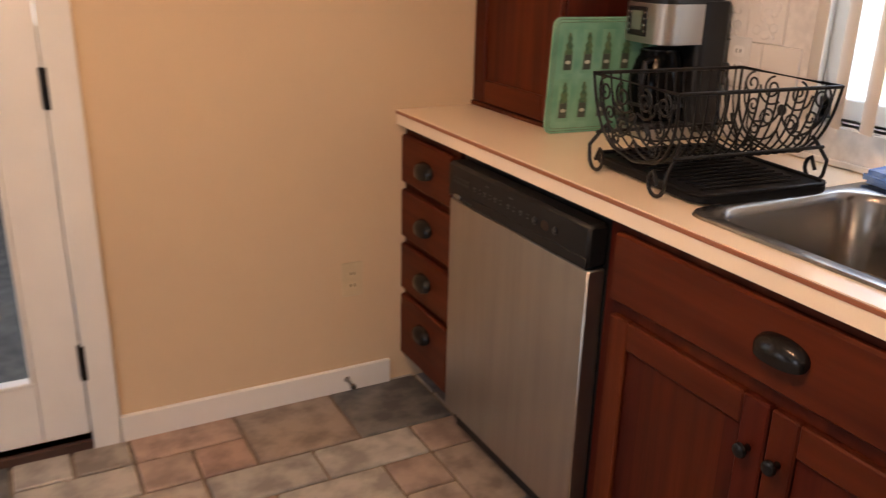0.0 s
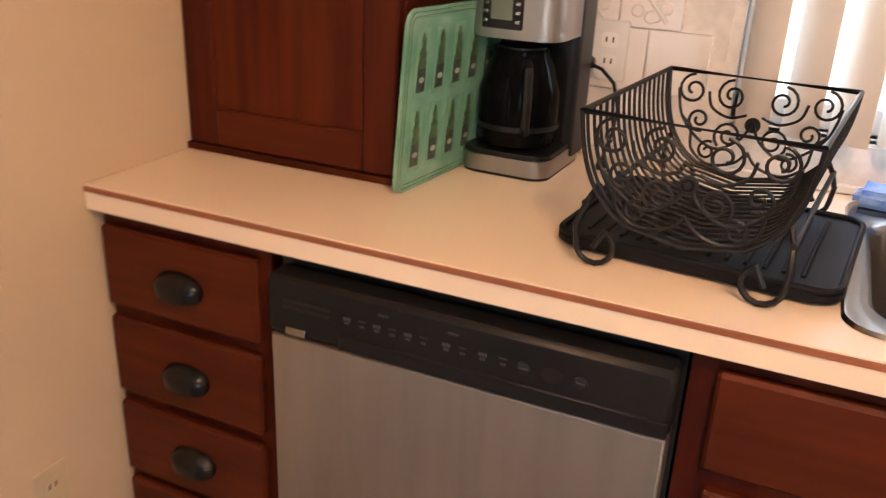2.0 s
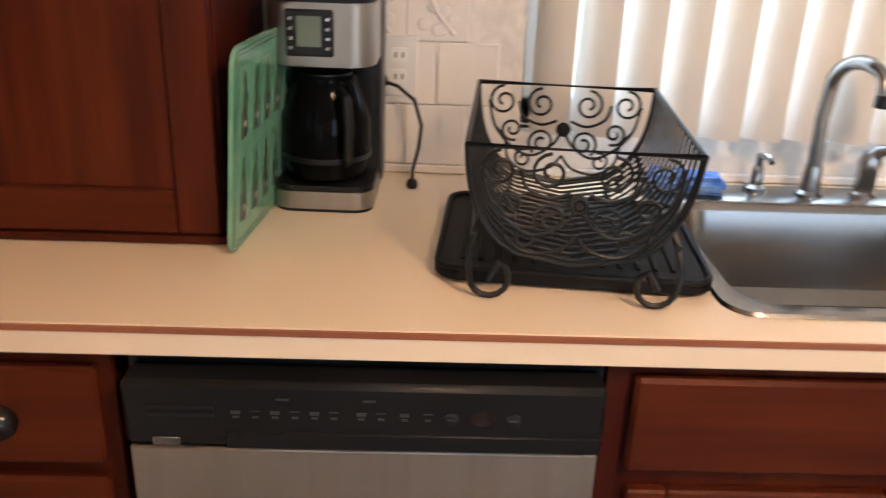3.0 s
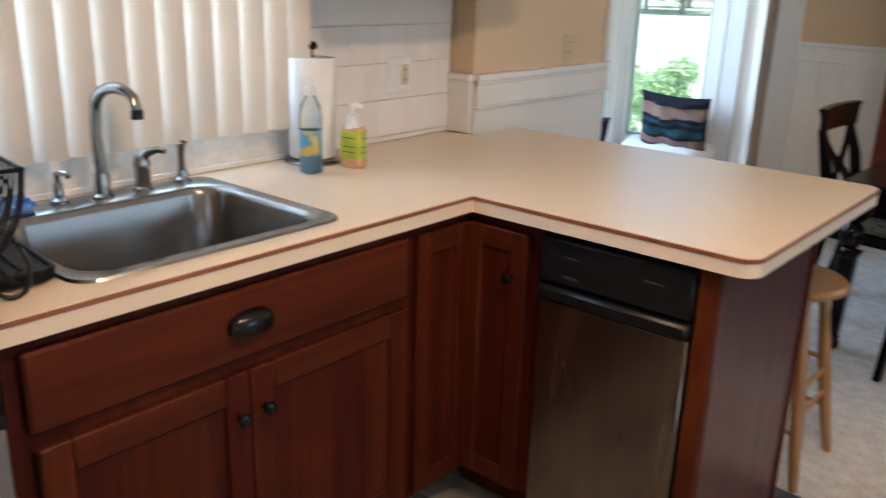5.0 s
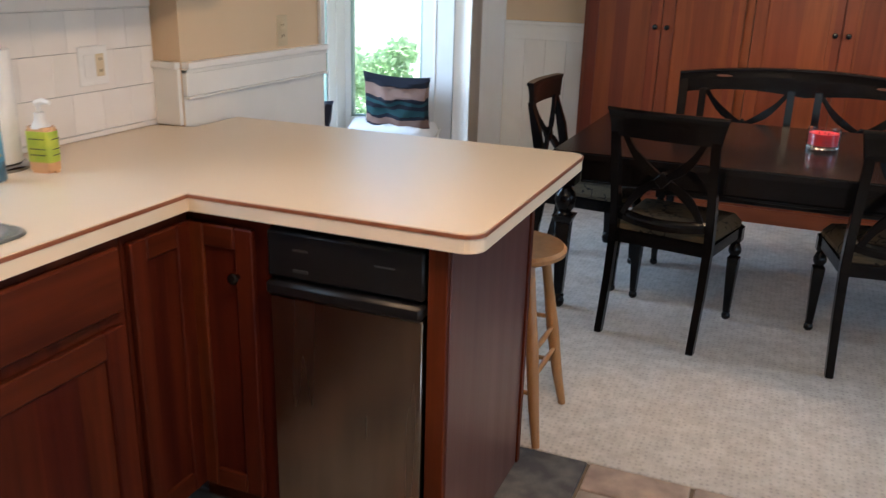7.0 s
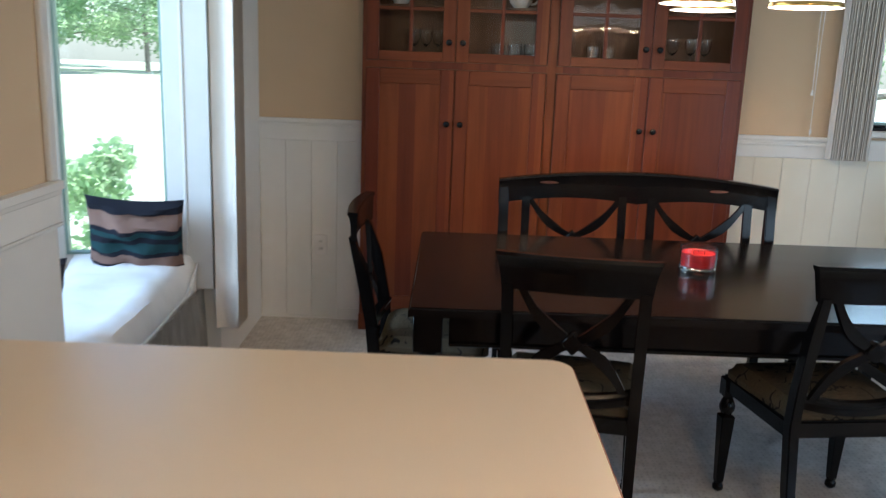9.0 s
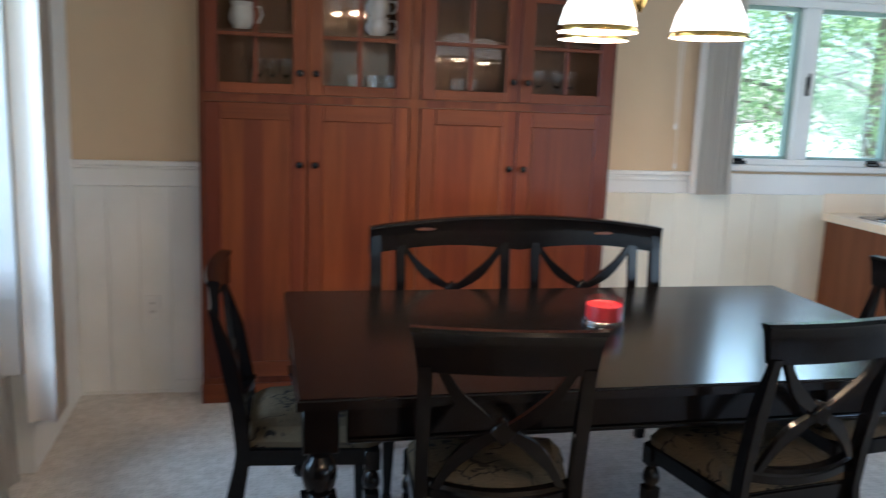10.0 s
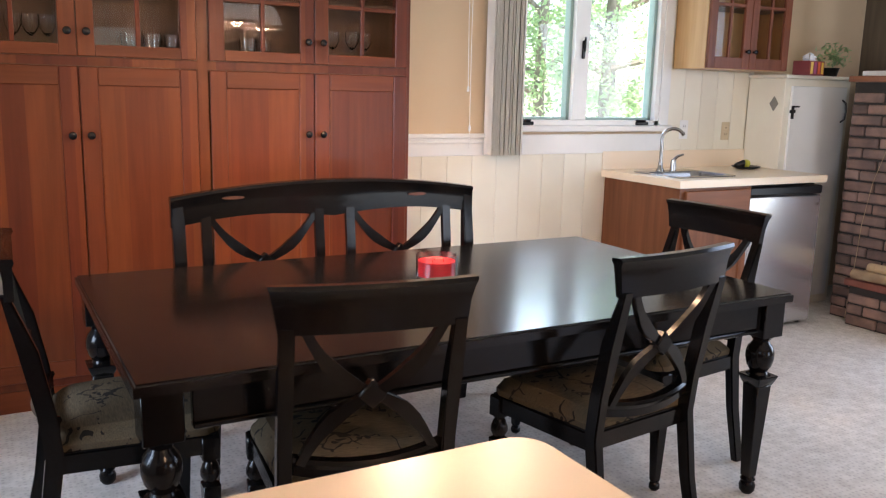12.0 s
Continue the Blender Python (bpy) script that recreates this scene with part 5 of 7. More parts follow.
def flowing(pts, n=6):
    """A smooth curve through a few points."""
    out = []
    for k in range(len(pts) - 1):
        a, b, c, d = (pts[min(max(k + q, 0), len(pts) - 1)] for q in (-1, 0, 1, 2))
        for i in range(n):
            t = i / n
            out.append(tuple(0.5 * (2 * b[j] + (c[j] - a[j]) * t + (2 * a[j] - 5 * b[j] + 4 * c[j] - d[j]) * t * t + (3 * b[j] - a[j] - 3 * c[j] + d[j]) * t ** 3) for j in (0, 1)))
    return out + [tuple(pts[-1])]


def half_width(z):
    s = (z - rb) / (rt - rb)
    return RW / 2 * max(0.02, (1 - max(0.0, 1 - s) ** 2.7) ** (1 / 2.7) * (0.93 + 0.07 * s))


part("top_rim", tube([(sx * RW / 2, sy * RL / 2, rt) for sx, sy in ((-1, -1), (1, -1), (1, 1), (-1, 1))], 0.0042, 8, closed=True), M_WIRE, rk)
ZS = [rt - (rt - rb) * (k / 12) for k in range(13)]
U = [(half_width(z), z) for z in ZS]
U_path = [(-w, z) for w, z in U] + [(w, z) for w, z in U[::-1]]
for k in range(16):
    s = -0.5 + (k + 0.5) / 16
    part("rib", tube([(x, s * (RL - 0.012 - 0.036 * (rt - z) / (rt - rb)), z) for x, z in U_path], 0.0024, 6), M_WIRE, rk)
for sy in (-1, 1):
    yend = lambda z: sy * (RL / 2 - 0.018 * (rt - z) / (rt - rb))
    part("end_frame", tube([(x, yend(z), z) for x, z in U_path], 0.0034, 8), M_WIRE, rk)
    shapes = []
    for sx in (-1, 1):
        shapes.append([(sx * p[0], p[2]) for p in spiral(-0.105, rt - 0.030, 0.026, 0.006, 1.6, 1.45)])
        shapes.append([(sx * p[0], p[2]) for p in spiral(-0.040, rt - 0.032, 0.026, 0.006, 1.6, 1.45)])
        shapes.append([(sx * p[0], p[2]) for p in spiral(-0.088, rt - 0.078, 0.020, 0.005, -1.2, -1.4)])
        shapes.append([(sx * p[0], p[2]) for p in spiral(-0.036, rt - 0.098, 0.024, 0.006, -2.2, -1.5)])
        shapes.append([(sx * q, z) for q, z in ((-0.130, rt - 0.03), (-0.118, rt - 0.075), (-0.085, rt - 0.11), (-0.050, rt - 0.122), (-0.015, rt - 0.10), (0.0, rt - 0.068))])
        shapes.append([(sx * q, z) for q, z in ((-0.079, rt - 0.03), (-0.070, rt - 0.055), (-0.040, rt - 0.068), (-0.012, rt - 0.060))])
        shapes.append([(sx * p[0], p[2]) for p in spiral(-0.066, rt - 0.128, 0.017, 0.004, 1.2, 1.3)])
        shapes.append([(sx * q, z) for q, z in ((-0.118, rt - 0.075), (-0.10, rt - 0.095), (-0.092, rt - 0.13), (-0.06, rt - 0.150), (-0.02, rt - 0.142), (0.0, rt - 0.12))])
    for sh in shapes:
        part("scroll", tube([(x, yend(z), z) for x, z in (flowing(sh) if len(sh) < 8 else sh)], 0.0026, 6), M_WIRE, rk)
    part("rosette", turned(lathe([(0.013, 0), (0.0125, 0.004), (0.009, 0.005), (0.0075, 0.002), (0.005, 0.006), (0.002, 0.006)], 18), pose(0, yend(rt - 0.075), rt - 0.075, 90 * 1, 0, 0 if sy < 0 else 180)), M_WIRE, rk)
    for sx in (-1, 1):
        w, z = half_width(rb + 0.06), rb + 0.06
        y = sy * (RL / 2 - 0.035)
        fx, fz, fr, fy = 0.112, 0.031, 0.0268, sy * (RL / 2 + 0.002)
        leg = [(sx * w, y, z), (sx * (w + 0.010), y + sy * 0.015, 0.085), (sx * (fx + fr + 0.003), fy, 0.055)]
        leg += [(sx * (fx + fr * math.cos(a)), fy, fz + fr * math.sin(a)) for a in [0.0 - 0.42 * k for k in range(11)]]
        leg += [(sx * (fx + 0.002), fy, fz - 0.004)]
        part("foot", tube(leg, 0.0043, 8), M_WIRE, rk)
for sx in (-1, 1):
    part("side_rail", tube([(sx * 0.137, q * (RL / 2 - 0.010), 0.084) for q in (-1, -0.5, 0, 0.5, 1)], 0.0042, 8), M_WIRE, rk)
tray_x, tray_y = 0.197, 0.165
tr = part("drip_tray", turned(prism(rounded(-tray_x, tray_x, -tray_y, tray_y + 0.01, 0.035), 0.006, 0.020, bevel=0.003), pose(0.006, -0.004, 0)), M_TRAY, rk, "black ribbed drip tray")
part("tray_rim", turned(tube([(x, y, 0.022) for x, y in rounded(-tray_x + 0.004, tray_x - 0.004, -tray_y + 0.004, tray_y + 0.006, 0.033)], 0.005, 8, closed=True), pose(0.006, -0.004, 0)), M_TRAY, tr)
for k in range(13):
    x = -0.15 + 0.025 * k
    part("ridge", tube([(x, -0.125, 0.0205), (x, 0.0, 0.023), (x, 0.13, 0.0205)], 0.0035, 6), M_TRAY, tr)

# coffee maker
cm = thing("coffee_maker", pose(2.110, 2.352, ZT, 0, 0, -92), "black and stainless drip coffee maker", "coffee maker")
rr = lambda w, d, r, y=0.0: rounded(-w / 2, w / 2, -d / 2 + y, d / 2 + y, r)
part("base", prism(rr(0.172, 0.215, 0.035), 0.006, 0.036), M_STEEL, cm, "stainless band round the base")
part("foot_ring", prism(rr(0.168, 0.210, 0.033), 0.0, 0.006), M_BLKPLASTIC, cm)
part("hot_plate", prism(rr(0.168, 0.211, 0.033), 0.036, 0.046, bevel=0.003), M_BLKPLASTIC, cm)
part("column", prism(rr(0.172, 0.085, 0.02, 0.066), 0.046, 0.25), M_BLKPLASTIC, cm)
part("head", prism(rr(0.174, 0.215, 0.04), 0.246, 0.345, bevel=0.003), M_STEEL, cm, "stainless brewing head")
part("side_trim", prism(rr(0.180, 0.10, 0.02, 0.062), 0.02, 0.352, bevel=0.003), M_BLKPLASTIC, cm)
part("lid", prism(rr(0.172, 0.213, 0.04), 0.345, 0.366, bevel=0.005), M_BLKPLASTIC, cm)
pc = part("control_panel", boxes((-0.052, 0.024, -0.1105, -0.104, 0.262, 0.335), bevel=0.003), M_BLKPLASTIC, cm)
part("screen", boxes((-0.034, 0.005, -0.1122, -0.109, 0.278, 0.325)), material("lcd", (0.14, 0.18, 0.14), 0.2), pc, "grey-green display")
for k in range(4):
    for x in (-0.044, 0.015):
        part("button", boxes((x - 0.005, x + 0.005, -0.113, -0.109, 0.272 + 0.015 * k, 0.279 + 0.015 * k), bevel=0.0015), M_CHROME, pc)
cf = part("carafe", lathe([(0.052, 0.047), (0.068, 0.055), (0.076, 0.09), (0.075, 0.15), (0.060, 0.20), (0.052, 0.215), (0.053, 0.225)], 28, centre=(0, -0.035, 0)), M_DARKGLASS, cm, "dark glass carafe")
part("carafe_lid", lathe([(0.046, 0.214), (0.044, 0.228), (0.02, 0.232)], 24, centre=(0, -0.035, 0)), M_BLKPLASTIC, cf)
part("carafe_band", lathe([(0.0762, 0.084), (0.0772, 0.088), (0.0766, 0.094)], 28, centre=(0, -0.035, 0), cap=False), M_BLKPLASTIC, cf)
part("carafe_handle", tube([(0.03, -0.085, 0.205), (0.045, -0.118, 0.20), (0.05, -0.128, 0.15), (0.046, -0.118, 0.10), (0.04, -0.098, 0.085)], [0.008] * 5, 8), M_WIRE, cf)
cord = thing("power_cord", pose(0, 0, 0), "black power cord plugged into the outlet", "cord")
part("cable", tube([(2.21, 2.262, 1.100), (2.195, 2.235, 1.095), (2.175, 2.205, 1.075), (2.165, 2.19, 1.03), (2.165, 2.195, 0.985), (2.16, 2.205, 0.945), (2.15, 2.205, 0.928)], 0.0036, 8), M_BLKPLASTIC, cord)
part("plug", tube([(2.245, 2.272, 1.100), (2.22, 2.266, 1.102), (2.205, 2.258, 1.098)], [0.011, 0.011, 0.006], 10), M_BLKPLASTIC, cord)
part("plug", lathe([(0.009, 0.0), (0.011, 0.006), (0.009, 0.014), (0.004, 0.018)], 12, centre=(2.149, 2.205, ZT + 0.001)), M_BLKPLASTIC, cord)

# green glass board leaning on the cabinet
cb = thing("cutting_board", pose(1.800, 2.468, ZT + 0.001, 4, 0, -6), "green glass cutting board printed with bottles", "cutting board")
bd = part("board", turned(prism(rounded(0, 0.40, 0, 0.305, 0.022), -0.003, 0.003, bevel=0.0015), pose(0, 0, 0, 90)), M_GREEN_BOARD, cb)
for r in range(2):
    for k in range(6):
        x, z = 0.050 + 0.058 * k, 0.042 + 0.128 * r
        part("pale_patch", boxes((x - 0.019, x + 0.019, -0.0034, -0.0030, z - 0.010, z + 0.104)), M_BOARDPALE, bd)
        part("herb_print", turned(prism([(0.010, 0.0), (0.013, 0.014), (0.009, 0.022), (0.012, 0.030), (0.006, 0.040), (0.008, 0.047), (0.002, 0.064), (-0.003, 0.064), (-0.007, 0.050), (-0.004, 0.042), (-0.011, 0.032), (-0.008, 0.022), (-0.013, 0.012), (-0.010, 0.0)], -0.0004, 0.0004), pose(x, -0.0042, z + 0.032, 90)), M_BOARDLEAF, bd)
        part("label_print", boxes((x - 0.0115, x + 0.0115, -0.0052, -0.0036, z, z + 0.040)), M_BOARDMARK, bd)
        part("seal_print", turned(lathe([(0.0065, 0), (0.0065, 0.0006)], 14), pose(x, -0.0051, z + 0.020, 90) @ Matrix.Diagonal((1.2, 0.75, 1, 1))), M_BOARDSEAL, bd)
for q in (0.006, 0.013):
    part("rim_line", turned(tube([(x, z, 0) for x, z in rounded(q, 0.40 - q, q, 0.305 - q, 0.020 - q * 0.5)], 0.0011, 4, closed=True), pose(0, -0.0029, 0, 90)), M_BOARDLEAF, bd, "dark green border line")

# faucet set on the sink deck
fa = thing("faucet", pose(2.158, 1.452, ZT + 0.006), "satin nickel gooseneck kitchen faucet", "faucet")
part("base", lathe([(0.026, 0.0), (0.026, 0.006), (0.020, 0.012), (0.017, 0.05), (0.0155, 0.06)], 20), M_CHROME, fa)
path = [(0, 0, 0.055), (0.004, 0.003, 0.15), (0.0, 0, 0.20)] + [(-0.058 + 0.058 * math.cos(a), -0.022 * (1 - math.cos(a)), 0.205 + 0.056 * math.sin(a)) for a in [0.3 * k for k in range(1, 9)]]
path += [(path[-1][0] - 0.008, path[-1][1] - 0.003, path[-1][2] - 0.030)]
part("spout", tube(path, [0.0135] * (len(path) - 3) + [0.012, 0.012, 0.0125], 14), M_CHROME, fa)
part("spout_tip", lathe([(0.0145, -0.018), (0.0145, 0.0), (0.012, 0.004)], 16, centre=path[-1]), M_BRONZE, fa)
fh = thing("lever_valve", pose(2.167, 1.343, ZT + 0.006), "satin nickel single-lever faucet handle", "faucet handle")
part("body", lathe([(0.024, 0.0), (0.024, 0.005), (0.019, 0.01), (0.019, 0.05), (0.021, 0.065), (0.015, 0.085)], 18), M_CHROME, fh)
part("lever", tube([(0, 0, 0.07), (-0.012, -0.010, 0.092), (-0.034, -0.024, 0.100), (-0.052, -0.036, 0.098)], [0.014, 0.012, 0.008, 0.007], 10), M_CHROME, fh)
sy_ = thing("side_sprayer", pose(2.178, 1.226, ZT + 0.006), "satin nickel side sprayer in its holder", "sprayer")
part("holder", lathe([(0.022, 0.0), (0.022, 0.008), (0.015, 0.014), (0.013, 0.03)], 16), M_CHROME, sy_)
part("wand", tube([(0, 0, 0.025), (0, 0, 0.07), (-0.002, 0, 0.095), (-0.012, -0.003, 0.112)], [0.011, 0.010, 0.013, 0.014], 12), M_CHROME, sy_)
so = thing("soap_dispenser", pose(2.178, 1.548, ZT + 0.006), "satin nickel pump soap dispenser", "soap dispenser")
part("base", lathe([(0.021, 0.0), (0.021, 0.008), (0.012, 0.014), (0.011, 0.045), (0.007, 0.05), (0.007, 0.07)], 16), M_CHROME, so)
part("nozzle", tube([(0.004, 0, 0.068), (-0.03, -0.004, 0.074), (-0.045, -0.005, 0.068)], 0.006, 8), M_CHROME, so)
sp = thing("sponge_packet", pose(2.165, 1.690, ZT + 0.006, 0, 0, 80), "blue plastic packet of sponges on the sink rim", "packet")
bm = bmesh.new()
box(bm, -0.075, 0.075, -0.035, 0.035, 0.0, 0.034, 0.012, 3)
for v in bm.verts:
    v.co.z = max(0, v.co.z + 0.006 * noise.noise(v.co * 40))
part("wrapper", bm, material("blue_wrapper", (0.05, 0.17, 0.55), 0.15, second=(0.25, 0.42, 0.75), scale=22, coat=0.5), sp)
part("label", boxes((-0.05, -0.02, -0.037, -0.03, 0.008, 0.024), bevel=0.001), material("green_label", (0.15, 0.60, 0.10), 0.3), sp)

# paper towels and bottles
pt = thing("paper_towel_holder", pose(2.165, 0.800, ZT), "paper towel roll on a dark metal stand", "paper towel")
part("stand_base", lathe([(0.082, 0.0), (0.084, 0.008), (0.078, 0.013), (0.02, 0.016)], 28), M_CHROME, pt)
part("rod", lathe([(0.006, 0.012), (0.006, 0.318), (0.017, 0.322), (0.019, 0.332), (0.012, 0.342)], 14), M_BRONZE, pt)
part("roll", lathe([(0.018, 0.018), (0.0655, 0.018), (0.067, 0.020), (0.067, 0.296), (0.0655, 0.298), (0.018, 0.298)], 36), material("paper", (0.84, 0.83, 0.81), 0.95, second=(0.78, 0.77, 0.76), scale=12, bump=0.5, bump_scale=70), pt, "white paper roll")
b1 = thing("dish_soap_bottle", pose(2.055, 0.900, ZT, 0, 0, 30), "clear squeeze bottle with blue soap", "bottle")
part("bottle", lathe([(0.028, 0.0), (0.031, 0.006), (0.030, 0.11), (0.031, 0.15), (0.026, 0.185), (0.015, 0.205), (0.013, 0.215)], 24), clear("blue_tint_plastic", (0.88, 0.95, 0.99), 0.04), b1)
part("soap", lathe([(0.026, 0.004), (0.0285, 0.010), (0.0278, 0.085), (0.0, 0.086)], 24), material("blue_soap", (0.16, 0.36, 0.52), 0.2), b1, "blue liquid soap")
part("label", lathe([(0.0318, 0.050), (0.0313, 0.12)], 10, cap=False), material("soap_label", (0.14, 0.38, 0.55), 0.35, second=(0.65, 0.50, 0.10), scale=20, mix=(0.45, 0.5)), b1)
part("cap", lathe([(0.015, 0.213), (0.015, 0.232), (0.008, 0.236), (0.007, 0.255), (0.004, 0.258)], 16), M_WHITEPLASTIC, b1)
b2 = thing("hand_soap_bottle", pose(2.030, 0.765, ZT, 0, 0, 10), "hand soap pump bottle with a lime label", "bottle")
part("bottle", prism(rounded(-0.036, 0.036, -0.022, 0.022, 0.015), 0.0, 0.115, bevel=0.008), material("amber_soap", (0.70, 0.40, 0.20), 0.15, coat=0.4), b2)
part("label", prism(rounded(-0.0368, 0.0368, -0.0228, 0.0228, 0.0155), 0.028, 0.105), material("lime_label", (0.50, 0.56, 0.05), 0.35, second=(0.34, 0.45, 0.04), scale=30), b2, "lime green label")
for z in (0.045, 0.06, 0.085):
    part("print", boxes((-0.0376, -0.0366, -0.014, 0.014, z, z + 0.0022)), M_GREYMARK, b2)
    part("print", boxes((-0.022, 0.022, 0.0226, 0.0236, z, z + 0.0022)), M_GREYMARK, b2)
part("neck", lathe([(0.026, 0.112), (0.016, 0.126), (0.013, 0.135), (0.013, 0.150), (0.006, 0.152), (0.006, 0.170)], 16), M_WHITEPLASTIC, b2)
part("pump", tube([(0.008, 0, 0.172), (-0.012, 0, 0.178), (-0.034, 0, 0.174)], [0.008, 0.008, 0.005], 8), M_WHITEPLASTIC, b2)


def outlet(m, label, mat, double=False):
    o = thing("wall_outlet", m, label, "outlet")
    w = 0.058 if double else 0.035
    pl_ = part("plate", boxes((-w, w, -0.005, 0.0, -0.057, 0.057), bevel=0.002), mat, o, smooth=False)
    for x in ((-0.024, 0.024) if double else (0,)):
        for z in (-0.02, 0.02):
            f = part("socket", turned(prism(rounded(-0.0165, 0.0165, -0.014, 0.014, 0.008), 0.0, 0.002), pose(x, -0.005, z, 90)), mat, pl_)
            part("slot", boxes((x - 0.008, x - 0.005, -0.0076, -0.0066, z - 0.004, z + 0.006), (x + 0.005, x + 0.008, -0.0076, -0.0066, z - 0.004, z + 0.006)), M_BLKPLASTIC, f)
    return o


outlet(pose(1.433, N, 0.388), "ivory duplex outlet on the beige wall", M_IVORY)
outlet(pose(E1 - 0.012, 2.235, 1.125, 0, 0, -90), "white duplex outlet on the tiled wall", M_WHITEPLASTIC)
sw = thing("switch_and_outlet", pose(E1 - 0.0125, 0.365, 1.13, 0, 0, -90), "white wall plate with a rocker switch and an ivory outlet", "switch")
part("plate", boxes((-0.058, 0.058, -0.005, 0.0, -0.057, 0.057), bevel=0.002), M_WHITEPLASTIC, sw, smooth=False)
part("rocker", boxes((-0.040, -0.008, -0.008, -0.004, -0.033, 0.033), bevel=0.002), M_WHITEPLASTIC, sw, smooth=False)
face = part("socket", boxes((0.008, 0.040, -0.0075, -0.004, -0.033, 0.033), bevel=0.0015), M_IVORY, sw, "ivory outlet face", smooth=False)
for z in (-0.017, 0.017):
    part("slot", boxes((0.0185, 0.0205, -0.0085, -0.0070, z - 0.004, z + 0.005), (0.0275, 0.0295, -0.0085, -0.0070, z - 0.004, z + 0.005)), M_BLKPLASTIC, face)
outlet(pose(E2, -0.50, 1.19, 0, 0, -90), "ivory outlet above the chair rail", M_IVORY)
outlet(pose(1.793, S + 0.010, 0.430, 0, 0, 180), "white outlet on the white panelling", M_WHITEPLASTIC)
outlet(pose(-2.36, S + 0.012, 1.14, 0, 0, 180), "white outlet above the bar sink", M_WHITEPLASTIC)
outlet(pose(-2.72, S + 0.012, 1.13, 0, 0, 180), "cream outlet on the panelling above the bar", M_IVORY)
ds_ = thing("door_stop", pose(1.405, N - 0.016, 0.045), "small spring door stop on the baseboard", "door stop")
part("stop", turned(lathe([(0.010, 0), (0.006, 0.006), (0.006, 0.045), (0.010, 0.05), (0.009, 0.06)], 12), pose(0, 0, 0, 90)), M_CHROME, ds_)

# ---- south window, blind ----
wd = thing("window_2", pose(0, S, 0), "white twin casement window over the bar sink", "window", kind="structure")
part("window_frame", boxes((SW0, SW0 + 0.035, -0.10, 0.012, SWZ0, SWZ1), (SW1 - 0.035, SW1, -0.10, 0.012, SWZ0, SWZ1), (SW0, SW1, -0.10, 0.012, SWZ0, SWZ0 + 0.03), (SW0, SW1, -0.10, 0.012, SWZ1 - 0.04, SWZ1),
                           (-1.60, -1.50, -0.10, 0.010, SWZ0 + 0.03, SWZ1 - 0.04), bevel=0.003), M_WHITE, wd)
part("casing", boxes((SW0 - 0.075, SW0, 0.0, 0.018, SWZ0, SWZ1 + 0.075), (SW1, SW1 + 0.075, 0.0, 0.018, SWZ0, SWZ1 + 0.075), (SW0, SW1, 0.0, 0.018, SWZ1, SWZ1 + 0.075), bevel=0.003), M_WHITE, wd)
part("window_sill", boxes((SW0 - 0.09, SW1 + 0.09, -0.02, 0.045, SWZ0 - 0.035, SWZ0), bevel=0.006), M_WHITE, wd)
for a, b in ((SW0 + 0.035, -1.60), (-1.50, SW1 - 0.035)):
    part("sash", boxes((a, a + 0.022, -0.07, -0.02, SWZ0 + 0.03, SWZ1 - 0.04), (b - 0.022, b, -0.07, -0.02, SWZ0 + 0.03, SWZ1 - 0.04), (a, b, -0.07, -0.02, SWZ0 + 0.03, SWZ0 + 0.045), (a, b, -0.07, -0.02, SWZ1 - 0.062, SWZ1 - 0.04), bevel=0.002),
         M_GREENTRIM, wd, "grey-green sash")
    part("pane", boxes((a + 0.02, b - 0.02, -0.047, -0.043, SWZ0 + 0.04, SWZ1 - 0.05)), M_GLASS, wd).visible_shadow = False
    cx = b - 0.09 if a > -1.55 else a + 0.10
    part("crank", boxes((cx - 0.045, cx + 0.045, -0.012, 0.030, SWZ0 + 0.002, SWZ0 + 0.022), (cx - 0.03, cx + 0.05, 0.012, 0.026, SWZ0 + 0.022, SWZ0 + 0.034), bevel=0.005), M_BRONZE, wd, "dark window crank")
part("latch", boxes((-1.565, -1.545, 0.008, 0.022, 1.535, 1.635), (-1.56, -1.55, 0.02, 0.034, 1.575, 1.655), bevel=0.004), M_BRONZE, wd, "dark sash latch")
part("valance", boxes((SW0 - 0.10, SW1 + 0.26, 0.018, 0.095, 2.06, 2.16), bevel=0.004), M_WHITE, wd)
random.seed(7)
vertical_blind("cream vertical blind drawn into a stack by the window", pose(-0.995, S + 0.075, 2.06), 1.045,
               [(-0.095 + 0.0145 * k, 78 + random.uniform(-4, 4)) for k in range(14)], M_BLIND)
co = thing("blind_cord", pose(-0.80, S + 0.06, 0), "thin white blind cord with pull weights", "cord")
part("cord", tube([(0, 0, 2.10), (0.004, 0, 1.6), (0.0, 0, 1.05)], 0.0018, 6), M_WHITEPLASTIC, co)
part("cord", tube([(0.02, 0, 2.10), (0.022, 0, 1.7), (0.016, 0, 1.36)], 0.0018, 6), M_WHITEPLASTIC, co)
for x, z in ((0.016, 1.34), (0.0, 1.14)):
    part("weight", lathe([(0.003, 0.03), (0.006, 0.02), (0.007, 0.0)], 10, centre=(x, 0, z)), M_WHITEPLASTIC, co)

